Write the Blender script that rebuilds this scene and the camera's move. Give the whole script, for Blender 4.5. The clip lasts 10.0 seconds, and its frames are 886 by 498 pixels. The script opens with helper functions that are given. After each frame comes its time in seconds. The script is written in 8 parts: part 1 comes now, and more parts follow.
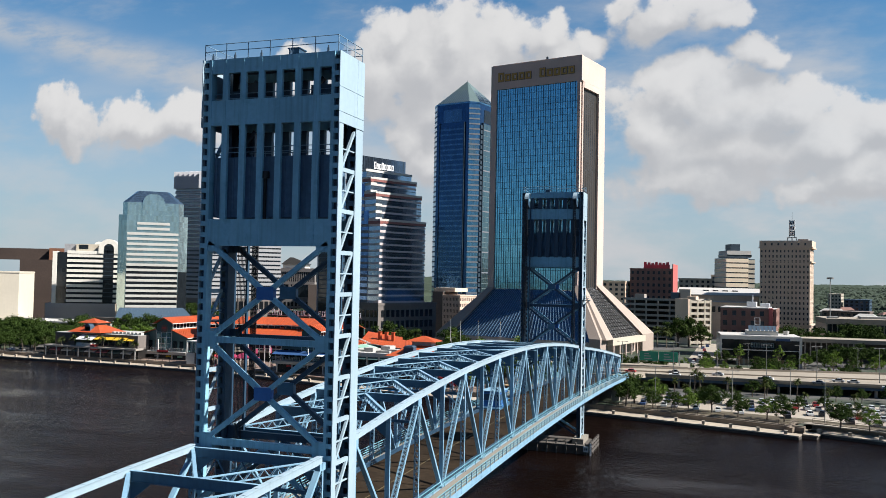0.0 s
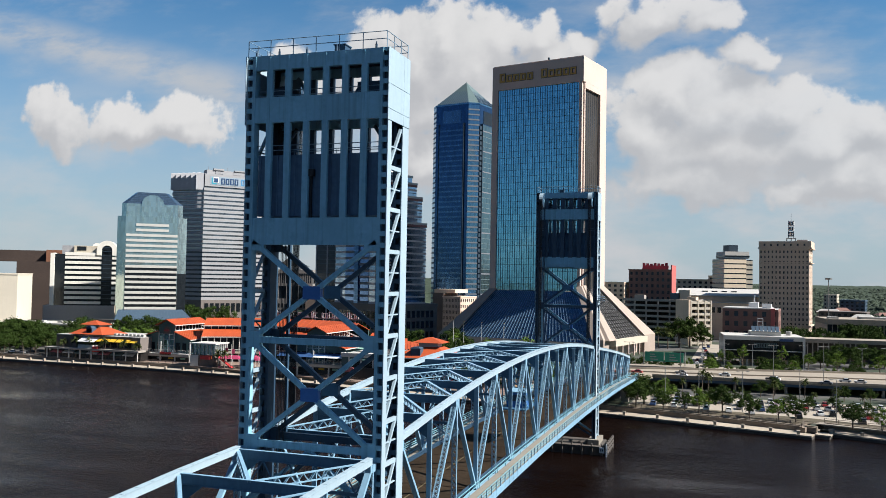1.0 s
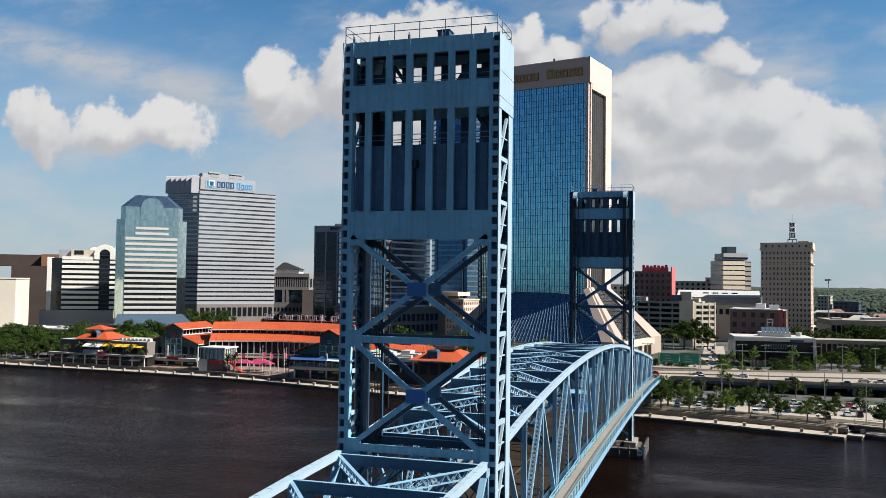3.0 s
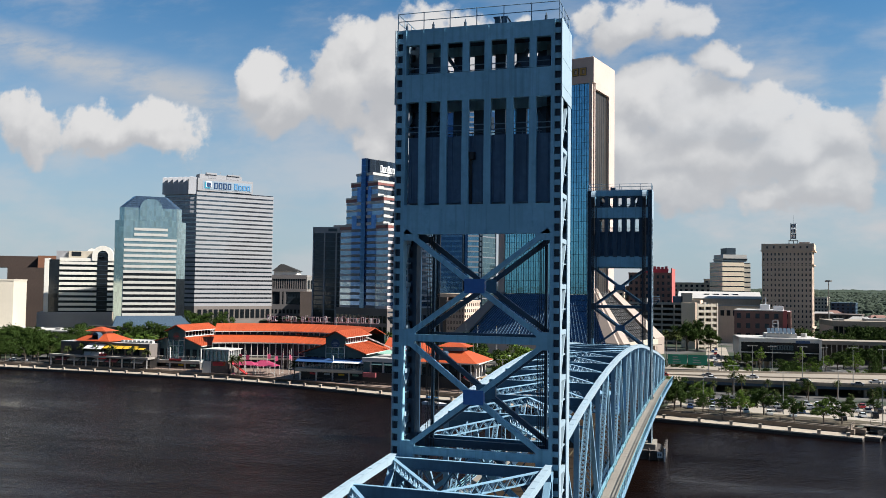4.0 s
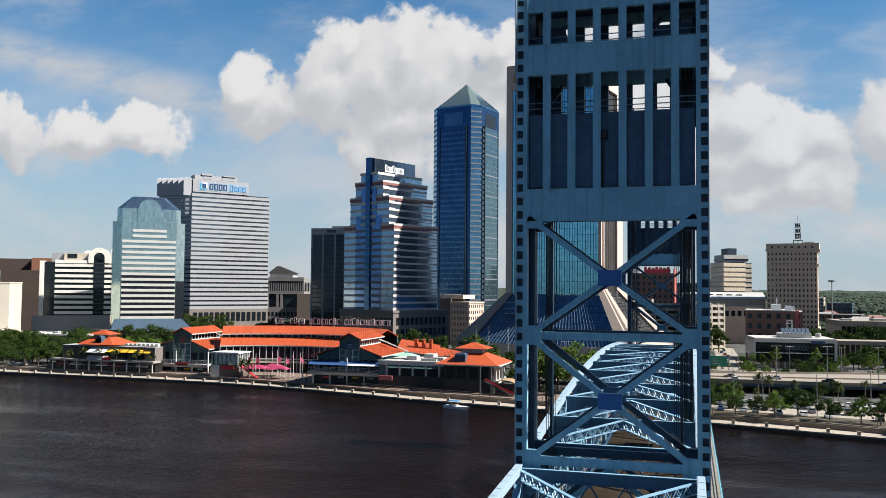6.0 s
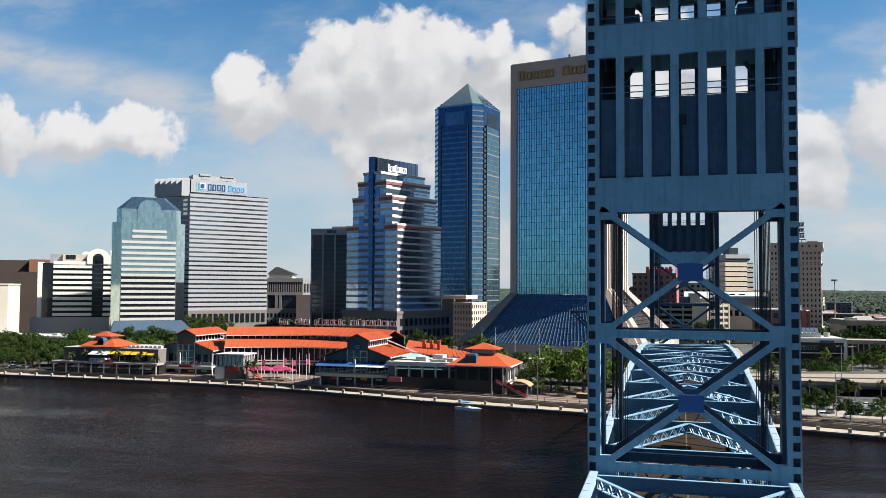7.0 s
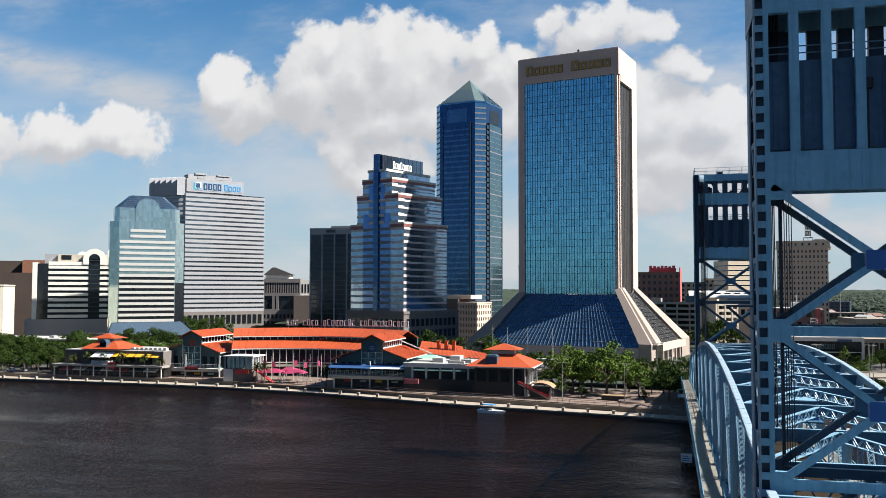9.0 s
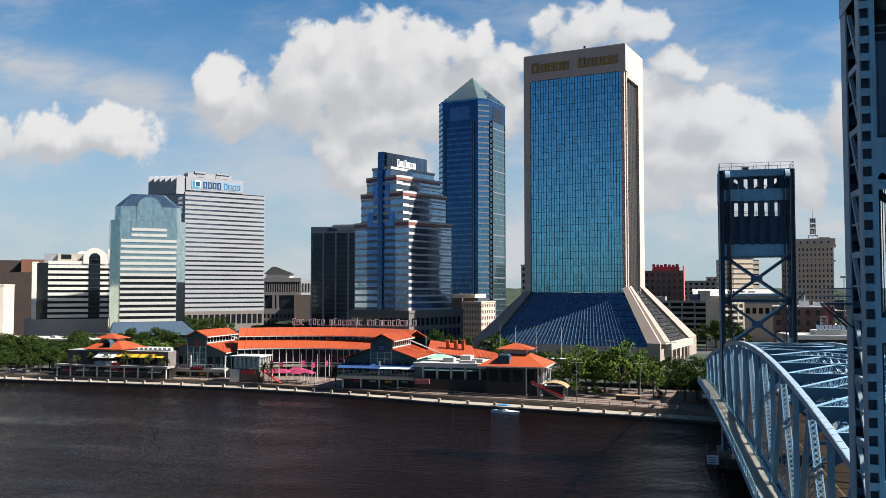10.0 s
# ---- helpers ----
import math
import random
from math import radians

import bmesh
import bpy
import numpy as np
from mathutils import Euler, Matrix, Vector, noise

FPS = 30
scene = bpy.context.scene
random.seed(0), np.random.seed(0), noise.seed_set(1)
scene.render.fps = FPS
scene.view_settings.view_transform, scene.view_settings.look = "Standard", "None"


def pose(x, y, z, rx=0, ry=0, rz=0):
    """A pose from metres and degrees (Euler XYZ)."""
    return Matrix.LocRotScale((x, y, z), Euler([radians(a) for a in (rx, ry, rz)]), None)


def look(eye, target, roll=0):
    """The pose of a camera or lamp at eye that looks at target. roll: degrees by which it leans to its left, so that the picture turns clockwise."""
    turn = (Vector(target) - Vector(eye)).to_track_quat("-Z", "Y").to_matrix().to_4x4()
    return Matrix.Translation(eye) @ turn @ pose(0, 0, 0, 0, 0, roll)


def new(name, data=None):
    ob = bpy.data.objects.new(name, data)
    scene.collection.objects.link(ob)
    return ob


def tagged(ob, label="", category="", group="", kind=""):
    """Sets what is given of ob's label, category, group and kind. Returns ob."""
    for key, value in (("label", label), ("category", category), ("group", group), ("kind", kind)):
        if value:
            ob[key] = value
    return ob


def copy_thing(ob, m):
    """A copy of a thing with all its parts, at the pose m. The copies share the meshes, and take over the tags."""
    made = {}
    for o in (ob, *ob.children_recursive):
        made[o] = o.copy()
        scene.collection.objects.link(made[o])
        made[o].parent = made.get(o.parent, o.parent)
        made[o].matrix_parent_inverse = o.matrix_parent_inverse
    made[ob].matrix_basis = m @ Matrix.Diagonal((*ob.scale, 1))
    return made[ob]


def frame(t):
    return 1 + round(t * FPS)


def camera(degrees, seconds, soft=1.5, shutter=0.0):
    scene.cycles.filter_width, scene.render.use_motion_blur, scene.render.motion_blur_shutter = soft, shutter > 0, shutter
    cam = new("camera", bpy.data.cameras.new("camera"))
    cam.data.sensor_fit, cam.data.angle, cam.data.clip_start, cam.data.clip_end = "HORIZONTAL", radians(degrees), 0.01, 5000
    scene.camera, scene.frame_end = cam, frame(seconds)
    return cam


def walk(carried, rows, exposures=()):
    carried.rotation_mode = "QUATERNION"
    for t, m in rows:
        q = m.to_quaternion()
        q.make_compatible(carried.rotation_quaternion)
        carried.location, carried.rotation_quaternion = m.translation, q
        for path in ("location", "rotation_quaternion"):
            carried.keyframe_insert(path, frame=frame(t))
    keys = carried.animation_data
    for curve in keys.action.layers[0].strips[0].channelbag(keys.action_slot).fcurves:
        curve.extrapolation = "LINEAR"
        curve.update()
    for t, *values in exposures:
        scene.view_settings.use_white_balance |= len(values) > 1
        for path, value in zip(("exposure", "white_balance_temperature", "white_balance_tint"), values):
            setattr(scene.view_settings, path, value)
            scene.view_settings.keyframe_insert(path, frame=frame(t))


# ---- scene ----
cam = camera(54.9, 10.0, soft=0.5)
PATH = [
    (0, (45.75, -76.343, 43.793), (45.094, -74.455, 43.858), 1.1),
    (0.5, (42.918, -76.805, 43.614), (42.27, -74.914, 43.681), 1.0),
    (1, (39.992, -77.233, 43.436), (39.354, -75.339, 43.505), 1.0),
    (1.5, (36.978, -77.587, 43.217), (36.348, -75.69, 43.288), 0.9),
    (2, (33.797, -77.802, 42.969), (33.175, -75.902, 43.043), 0.9),
    (2.5, (30.556, -77.739, 42.74), (29.943, -75.837, 42.816), 0.8),
    (4, (20.431, -76.333, 41.83), (19.845, -74.423, 41.914), 0.7),
    (4.5, (16.961, -75.63, 41.573), (16.383, -73.717, 41.658), 0.6),
    (5, (13.455, -74.662, 41.308), (12.884, -72.747, 41.395), 0.5),
    (5.5, (9.952, -73.499, 41.071), (9.39, -71.582, 41.16), 0.5),
    (7, (-0.524, -69.594, 40.362), (-1.063, -67.67, 40.455), 0.3),
    (7.5, (-3.902, -68.109, 40.144), (-4.435, -66.183, 40.238), 0.2),
    (8, (-7.205, -66.551, 39.962), (-7.731, -64.623, 40.057), 0.2),
    (8.5, (-10.556, -64.899, 39.832), (-11.074, -62.97, 39.927), 0.2),
    (9, (-13.9, -63.331, 39.667), (-14.41, -61.399, 39.762), 0.1),
    (9.5, (-17.234, -61.877, 39.599), (-17.737, -59.944, 39.693), 0.0),
    (10, (-20.486, -60.414, 39.528), (-20.985, -58.479, 39.621), -0.0),
]
walk(cam, [(t, look(eye, target, roll)) for t, eye, target, roll in PATH],
     exposures=((0.0, 1.10, 6380, 10), (5.0, 1.09, 6380, 10), (7.0, 1.27, 6380, 10), (9.0, 1.27, 6380, 10), (10.0, 1.22, 6380, 10)))

# ---- sky, sun and exposure ----
SUN_DIR = Vector((0.735, 0.04, 0.678)).normalized()
SUN_ELEV = math.asin(SUN_DIR.z)
SUN_AZ = math.atan2(SUN_DIR.x, SUN_DIR.y)

sun_data = bpy.data.lights.new("sun", "SUN")
sun_data.energy, sun_data.angle, sun_data.color = 5.0, radians(0.53), (1.0, 0.955, 0.89)
sun = new("sun", sun_data)
sun.matrix_world = look(SUN_DIR * 100, (0, 0, 0))

# Cumulus banks: place and half size on the plane one unit ahead (east, up)
BANK_AHEAD = [
    (-0.567, 0.269, 0.035, 0.029), (-0.517, 0.244, 0.063, 0.037), (-0.446, 0.261, 0.054, 0.059), (-0.422, 0.315, 0.020, 0.025), (-0.377, 0.272, 0.053, 0.057),
    (-0.347, 0.302, 0.034, 0.032), (-0.295, 0.273, 0.057, 0.050), (-0.266, 0.300, 0.035, 0.031), (-0.223, 0.293, 0.034, 0.031), (-0.203, 0.260, 0.042, 0.035),
    (-0.346, 0.220, 0.080, 0.035), (-0.346, 0.159, 0.059, 0.032), (-0.399, 0.186, 0.038, 0.022), (-0.165, 0.282, 0.024, 0.015), (-0.230, 0.214, 0.082, 0.041),
    (-0.798, 0.200, 0.096, 0.029), (-0.820, 0.213, 0.050, 0.030), (-0.738, 0.198, 0.066, 0.030), (-0.703, 0.184, 0.049, 0.020), (-0.936, 0.220, 0.049, 0.042),
]
BANK_EAST = [
    (-0.075, 0.312, 0.056, 0.030), (-0.019, 0.295, 0.037, 0.019), (0.021, 0.253, 0.026, 0.018), (-0.068, 0.217, 0.037, 0.029), (-0.012, 0.194, 0.059, 0.039),
    (0.047, 0.198, 0.035, 0.028), (-0.006, 0.149, 0.082, 0.039), (0.093, 0.158, 0.040, 0.034), (0.138, 0.163, 0.038, 0.030), (0.121, 0.120, 0.060, 0.031),
    (-0.106, 0.166, 0.038, 0.039), (0.076, 0.100, 0.040, 0.014), (0.214, 0.183, 0.041, 0.054), (-0.043, 0.112, 0.073, 0.025),
]


def build_sky():
    world = bpy.data.worlds.new("sky")
    scene.world = world
    world.use_nodes = True
    nt = world.node_tree
    nt.nodes.clear()
    L = nt.links.new

    def math_node(op, a, b=None, clamp=False):
        n = nt.nodes.new("ShaderNodeMath")
        n.operation, n.use_clamp = op, clamp
        for i, v in enumerate((a, b)):
            if v is None:
                continue
            if isinstance(v, (int, float)):
                n.inputs[i].default_value = v
            else:
                L(v, n.inputs[i])
        return n.outputs[0]

    def remap(v, a, b, c=0.0, d=1.0, smooth=True):
        n = nt.nodes.new("ShaderNodeMapRange")
        n.interpolation_type = "SMOOTHSTEP" if smooth else "LINEAR"
        L(v, n.inputs[0])
        for i, x in enumerate((a, b, c, d)):
            n.inputs[i + 1].default_value = x
        return n.outputs[0]

    def noise_node(vec, scale, detail, rough=0.55):
        n = nt.nodes.new("ShaderNodeTexNoise")
        L(vec, n.inputs["Vector"])
        n.inputs["Scale"].default_value, n.inputs["Detail"].default_value, n.inputs["Roughness"].default_value = scale, detail, rough
        return n.outputs["Fac"]

    def mix(fac, a, b):
        n = nt.nodes.new("ShaderNodeMix")
        n.data_type = "RGBA"
        if isinstance(fac, float):
            n.inputs[0].default_value = fac
        else:
            L(fac, n.inputs[0])
        for i, v in ((6, a), (7, b)):
            if isinstance(v, tuple):
                n.inputs[i].default_value = (*v, 1)
            else:
                L(v, n.inputs[i])
        return n.outputs[2]

    coord = nt.nodes.new("ShaderNodeTexCoord").outputs["Generated"]
    xyz = nt.nodes.new("ShaderNodeSeparateXYZ")
    L(coord, xyz.inputs[0])
    ahead = math_node("MAXIMUM", math_node("ABSOLUTE", xyz.outputs[1]), 0.02)
    u = math_node("DIVIDE", xyz.outputs[0], ahead)
    v = math_node("DIVIDE", xyz.outputs[2], ahead)
    flat = nt.nodes.new("ShaderNodeCombineXYZ")
    L(u, flat.inputs[0])
    L(v, flat.inputs[1])

    def warp_by(vec, scale, amount):
        n = nt.nodes.new("ShaderNodeTexNoise")
        L(flat.outputs[0], n.inputs["Vector"])
        n.inputs["Scale"].default_value, n.inputs["Detail"].default_value = scale, 4.0
        w = nt.nodes.new("ShaderNodeVectorMath")
        w.operation = "MULTIPLY_ADD"
        L(n.outputs["Color"], w.inputs[0])
        w.inputs[1].default_value = (amount, amount, 0)
        L(vec, w.inputs[2])
        back_ = nt.nodes.new("ShaderNodeVectorMath")
        back_.operation = "SUBTRACT"
        L(w.outputs[0], back_.inputs[0])
        back_.inputs[1].default_value = (amount / 2, amount / 2, 0)
        return back_.outputs[0]

    bent = warp_by(warp_by(flat.outputs[0], 9.0, 0.09), 26.0, 0.035)

    def bank(shift):
        out = None
        for cu, cv, ru, rv in BANK_AHEAD + BANK_EAST:
            s = nt.nodes.new("ShaderNodeVectorMath")
            s.operation = "SUBTRACT"
            L(bent, s.inputs[0])
            s.inputs[1].default_value = (cu - shift * 0.010, cv - shift * 0.030, 0)
            m = nt.nodes.new("ShaderNodeVectorMath")
            m.operation = "MULTIPLY"
            L(s.outputs[0], m.inputs[0])
            m.inputs[1].default_value = (1 / (ru * 1.55), 1 / (rv * 1.55), 0)
            d = nt.nodes.new("ShaderNodeVectorMath")
            d.operation = "LENGTH"
            L(m.outputs[0], d.inputs[0])
            k = math_node("SUBTRACT", 1.0, d.outputs["Value"])
            if out is None:
                out = k
            else:
                n = nt.nodes.new("ShaderNodeMath")
                n.operation = "SMOOTH_MAX"
                L(out, n.inputs[0])
                L(k, n.inputs[1])
                n.inputs[2].default_value = 0.2
                out = n.outputs[0]
        return out

    puff = noise_node(flat.outputs[0], 15.0, 8.0, 0.52)
    puff_fine = noise_node(flat.outputs[0], 45.0, 5.0, 0.55)
    rag = math_node("ADD", math_node("MULTIPLY", math_node("SUBTRACT", puff, 0.5), 2.3), math_node("MULTIPLY", math_node("SUBTRACT", puff_fine, 0.5), 0.7))
    base = bank(0.0)
    # sunlit and ragged where the bank thins out upwards, grey and flat on its underside
    slope = math_node("SUBTRACT", base, bank(1.0))
    rag_top = math_node("MULTIPLY", rag, remap(slope, -0.25, 0.2, 0.45, 0.9))
    cover = remap(math_node("ADD", base, rag_top), 0.10, 0.42)
    lit = remap(math_node("ADD", slope, math_node("MULTIPLY", rag, 0.5)), -0.4, 0.7)
    # thin haze and streaks that go on all round
    stretch = nt.nodes.new("ShaderNodeMapping")
    stretch.inputs["Rotation"].default_value = (0, 0, 0.35)
    stretch.inputs["Scale"].default_value = (1.0, 3.2, 1.0)
    L(flat.outputs[0], stretch.inputs[0])
    streak = remap(noise_node(stretch.outputs[0], 3.4, 7.0, 0.6), 0.46, 0.76, 0.0, 0.5)
    # one long cirrus band
    off = math_node("SUBTRACT", v, math_node("ADD", math_node("MULTIPLY", u, -0.285), 0.067))
    band = math_node("MULTIPLY", remap(math_node("ABSOLUTE", off), 0.05, 0.0), math_node("MULTIPLY", remap(u, -0.38, -0.6), remap(noise_node(stretch.outputs[0], 9.0, 6.0, 0.6), 0.3, 0.6, 0.25, 0.85)))
    streak = math_node("MAXIMUM", streak, band)
    round_sky = nt.nodes.new("ShaderNodeMapping")
    round_sky.inputs["Scale"].default_value = (1.0, 1.0, 2.6)
    L(coord, round_sky.inputs[0])
    crowd = math_node("SUBTRACT", noise_node(round_sky.outputs[0], 5.5, 8.0, 0.58), math_node("MULTIPLY", remap(xyz.outputs[2], 0.03, 0.12), 0.30))
    around = remap(crowd, 0.53, 0.64)
    behind = remap(xyz.outputs[1], 0.35, 0.1)
    thin = math_node("MULTIPLY", cover, math_node("MULTIPLY", remap(u, -0.16, 0.02, 1.0, 0.92), remap(xyz.outputs[1], 0.02, 0.2)))
    # pale broken veil under the banks
    veil_map = nt.nodes.new("ShaderNodeMapping")
    veil_map.inputs["Scale"].default_value = (1.0, 2.4, 1.0)
    L(flat.outputs[0], veil_map.inputs[0])
    veil = remap(noise_node(veil_map.outputs[0], 5.0, 7.0, 0.55), 0.40, 0.66)
    veil = math_node("MULTIPLY", veil, math_node("MULTIPLY", remap(v, 0.40, 0.16), remap(u, -0.7, 0.0, 0.4, 0.95)))
    veil = math_node("MULTIPLY", veil, remap(xyz.outputs[1], 0.1, 0.35))
    all_cover = math_node("MAXIMUM", thin, math_node("MULTIPLY", around, behind))
    above = remap(xyz.outputs[2], 0.0, 0.04)

    sky = nt.nodes.new("ShaderNodeTexSky")
    sky.sky_type, sky.sun_disc = "NISHITA", False
    sky.sun_elevation, sky.sun_rotation = SUN_ELEV, SUN_AZ
    sky.air_density, sky.dust_density, sky.ozone_density = 1.0, 0.6, 2.2
    gain = nt.nodes.new("ShaderNodeMix")
    gain.data_type, gain.blend_type = "RGBA", "MULTIPLY"
    gain.inputs[0].default_value = 1.0
    L(sky.outputs[0], gain.inputs[6])
    # Sky behind the view is dimmed so that shaded faces stay dark.
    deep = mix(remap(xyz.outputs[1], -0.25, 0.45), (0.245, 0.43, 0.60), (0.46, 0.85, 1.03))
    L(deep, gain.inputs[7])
    low = remap(xyz.outputs[2], 0.34, 0.0)
    facing = remap(xyz.outputs[1], -0.1, 0.55, 0.3, 0.8)
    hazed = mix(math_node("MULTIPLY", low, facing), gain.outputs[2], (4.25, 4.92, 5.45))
    streaked = mix(math_node("MULTIPLY", streak, remap(xyz.outputs[1], 0.0, 0.3)), hazed, (4.95, 5.05, 5.20))
    streaked = mix(veil, streaked, (5.5, 5.5, 5.6))
    cloud_col = mix(lit, (4.7, 4.75, 4.9), (7.0, 6.9, 6.8))
    full = mix(math_node("MULTIPLY", all_cover, above), streaked, cloud_col)
    back = nt.nodes.new("ShaderNodeBackground")
    L(full, back.inputs[0])
    back.inputs[1].default_value = 0.05
    out = nt.nodes.new("ShaderNodeOutputWorld")
    L(back.outputs[0], out.inputs[0])


build_sky()

# ---- materials ----
def surface(name, col, rough=0.6, metal=0.0, var=0.18, scale=1.0, bump=0.0, spec=0.5, stain=None, ior=1.5, streaks=0.0, random_tint=0.0, axis_scale=(1, 1, 1)):
    """A painted, mineral or metal surface with grain and stains at two scales, in metres."""
    m = bpy.data.materials.new(name)
    m.use_nodes = True
    nt = m.node_tree
    L = nt.links.new
    bsdf = nt.nodes["Principled BSDF"]
    tc = nt.nodes.new("ShaderNodeTexCoord")
    mp = nt.nodes.new("ShaderNodeMapping")
    mp.inputs["Scale"].default_value = axis_scale
    L(tc.outputs["Object"], mp.inputs[0])

    def noise_node(sc, det):
        n = nt.nodes.new("ShaderNodeTexNoise")
        L(mp.outputs[0], n.inputs["Vector"])
        n.inputs["Scale"].default_value, n.inputs["Detail"].default_value, n.inputs["Roughness"].default_value = sc, det, 0.6
        return n.outputs["Fac"]

    def mixc(fac, a, b, blend="MIX"):
        n = nt.nodes.new("ShaderNodeMix")
        n.data_type, n.blend_type = "RGBA", blend
        if isinstance(fac, float):
            n.inputs[0].default_value = fac
        else:
            L(fac, n.inputs[0])
        for i, v in ((6, a), (7, b)):
            if isinstance(v, tuple):
                n.inputs[i].default_value = (*v, 1)
            else:
                L(v, n.inputs[i])
        return n.outputs[2]

    def ramp(v, a, b, c=0.0, d=1.0):
        n = nt.nodes.new("ShaderNodeMapRange")
        L(v, n.inputs[0])
        for i, x in enumerate((a, b, c, d)):
            n.inputs[i + 1].default_value = x
        return n.outputs[0]

    big = noise_node(0.22 * scale, 4)
    fine = noise_node(3.0 * scale, 5)
    dark = tuple(c * (1 - var) for c in col)
    light = tuple(min(1, c * (1 + var)) for c in col)
    c = mixc(ramp(big, 0.3, 0.7), dark, light)
    c = mixc(ramp(fine, 0.35, 0.7, 0.0, 0.6), c, tuple(x * (1 - var * 1.2) for x in col))
    if stain:
        c = mixc(ramp(noise_node(0.9 * scale, 6), 0.58, 0.72, 0.0, 0.8), c, stain)
    if streaks:
        sm = nt.nodes.new("ShaderNodeMapping")
        sm.inputs["Scale"].default_value = (2.2, 2.2, 0.09)
        L(tc.outputs["Object"], sm.inputs[0])
        sn = nt.nodes.new("ShaderNodeTexNoise")
        L(sm.outputs[0], sn.inputs["Vector"])
        sn.inputs["Scale"].default_value, sn.inputs["Detail"].default_value = 1.0, 5
        c = mixc(ramp(sn.outputs["Fac"], 0.5, 0.72, 0.0, streaks), c, tuple(x * 0.45 for x in col))
    if random_tint:
        oi = nt.nodes.new("ShaderNodeObjectInfo")
        c = mixc(ramp(oi.outputs["Random"], 0, 1, 0.0, random_tint), c, tuple(x * 0.5 for x in col))
    L(c, bsdf.inputs["Base Color"])
    L(ramp(fine, 0.2, 0.8, max(0.02, rough - 0.08), min(1, rough + 0.1)), bsdf.inputs["Roughness"])
    bsdf.inputs["Metallic"].default_value = metal
    bsdf.inputs["Specular IOR Level"].default_value = spec
    bsdf.inputs["IOR"].default_value = ior
    if bump:
        b = nt.nodes.new("ShaderNodeBump")
        b.inputs["Strength"].default_value, b.inputs["Distance"].default_value = 0.6, bump
        L(fine, b.inputs["Height"])
        L(b.outputs[0], bsdf.inputs["Normal"])
    return m


def mirror_glass(name, col, rough=0.06, warp=0.02, metal=0.85, pane=(1.5, 3.8), dark=0.0):
    """Coated curtain-wall glass: panes tilted a little against one another, waviness inside them."""
    m = bpy.data.materials.new(name)
    m.use_nodes = True
    nt = m.node_tree
    L = nt.links.new
    bsdf = nt.nodes["Principled BSDF"]
    tc = nt.nodes.new("ShaderNodeTexCoord")
    mp = nt.nodes.new("ShaderNodeMapping")
    mp.inputs["Scale"].default_value = (1 / pane[0], 1 / pane[0], 1 / pane[1])
    L(tc.outputs["Object"], mp.inputs[0])
    fl = nt.nodes.new("ShaderNodeVectorMath")
    fl.operation = "FLOOR"
    L(mp.outputs[0], fl.inputs[0])
    wn = nt.nodes.new("ShaderNodeTexWhiteNoise")
    L(fl.outputs[0], wn.inputs["Vector"])
    tilt = nt.nodes.new("ShaderNodeVectorMath")
    tilt.operation = "MULTIPLY_ADD"
    L(wn.outputs["Color"], tilt.inputs[0])
    tilt.inputs[1].default_value = (warp, warp, warp)
    geo = nt.nodes.new("ShaderNodeNewGeometry")
    L(geo.outputs["Normal"], tilt.inputs[2])
    shift = nt.nodes.new("ShaderNodeVectorMath")
    shift.operation = "SUBTRACT"
    L(tilt.outputs[0], shift.inputs[0])
    shift.inputs[1].default_value = (warp / 2, warp / 2, warp / 2)
    norm = nt.nodes.new("ShaderNodeVectorMath")
    norm.operation = "NORMALIZE"
    L(shift.outputs[0], norm.inputs[0])
    wave = nt.nodes.new("ShaderNodeTexNoise")
    L(tc.outputs["Object"], wave.inputs["Vector"])
    wave.inputs["Scale"].default_value, wave.inputs["Detail"].default_value = 0.35, 3
    b = nt.nodes.new("ShaderNodeBump")
    b.inputs["Strength"].default_value, b.inputs["Distance"].default_value = 0.35, 0.06
    L(wave.outputs["Fac"], b.inputs["Height"])
    L(norm.outputs[0], b.inputs["Normal"])
    L(b.outputs[0], bsdf.inputs["Normal"])
    mx = nt.nodes.new("ShaderNodeMix")
    mx.data_type = "RGBA"
    L(wn.outputs["Value"], mx.inputs[0])
    mx.inputs[6].default_value = (*[c * 0.82 for c in col], 1)
    mx.inputs[7].default_value = (*[min(1, c * 1.12) for c in col], 1)
    L(mx.outputs[2], bsdf.inputs["Base Color"])
    bsdf.inputs["Roughness"].default_value = rough
    bsdf.inputs["Metallic"].default_value = metal
    return m


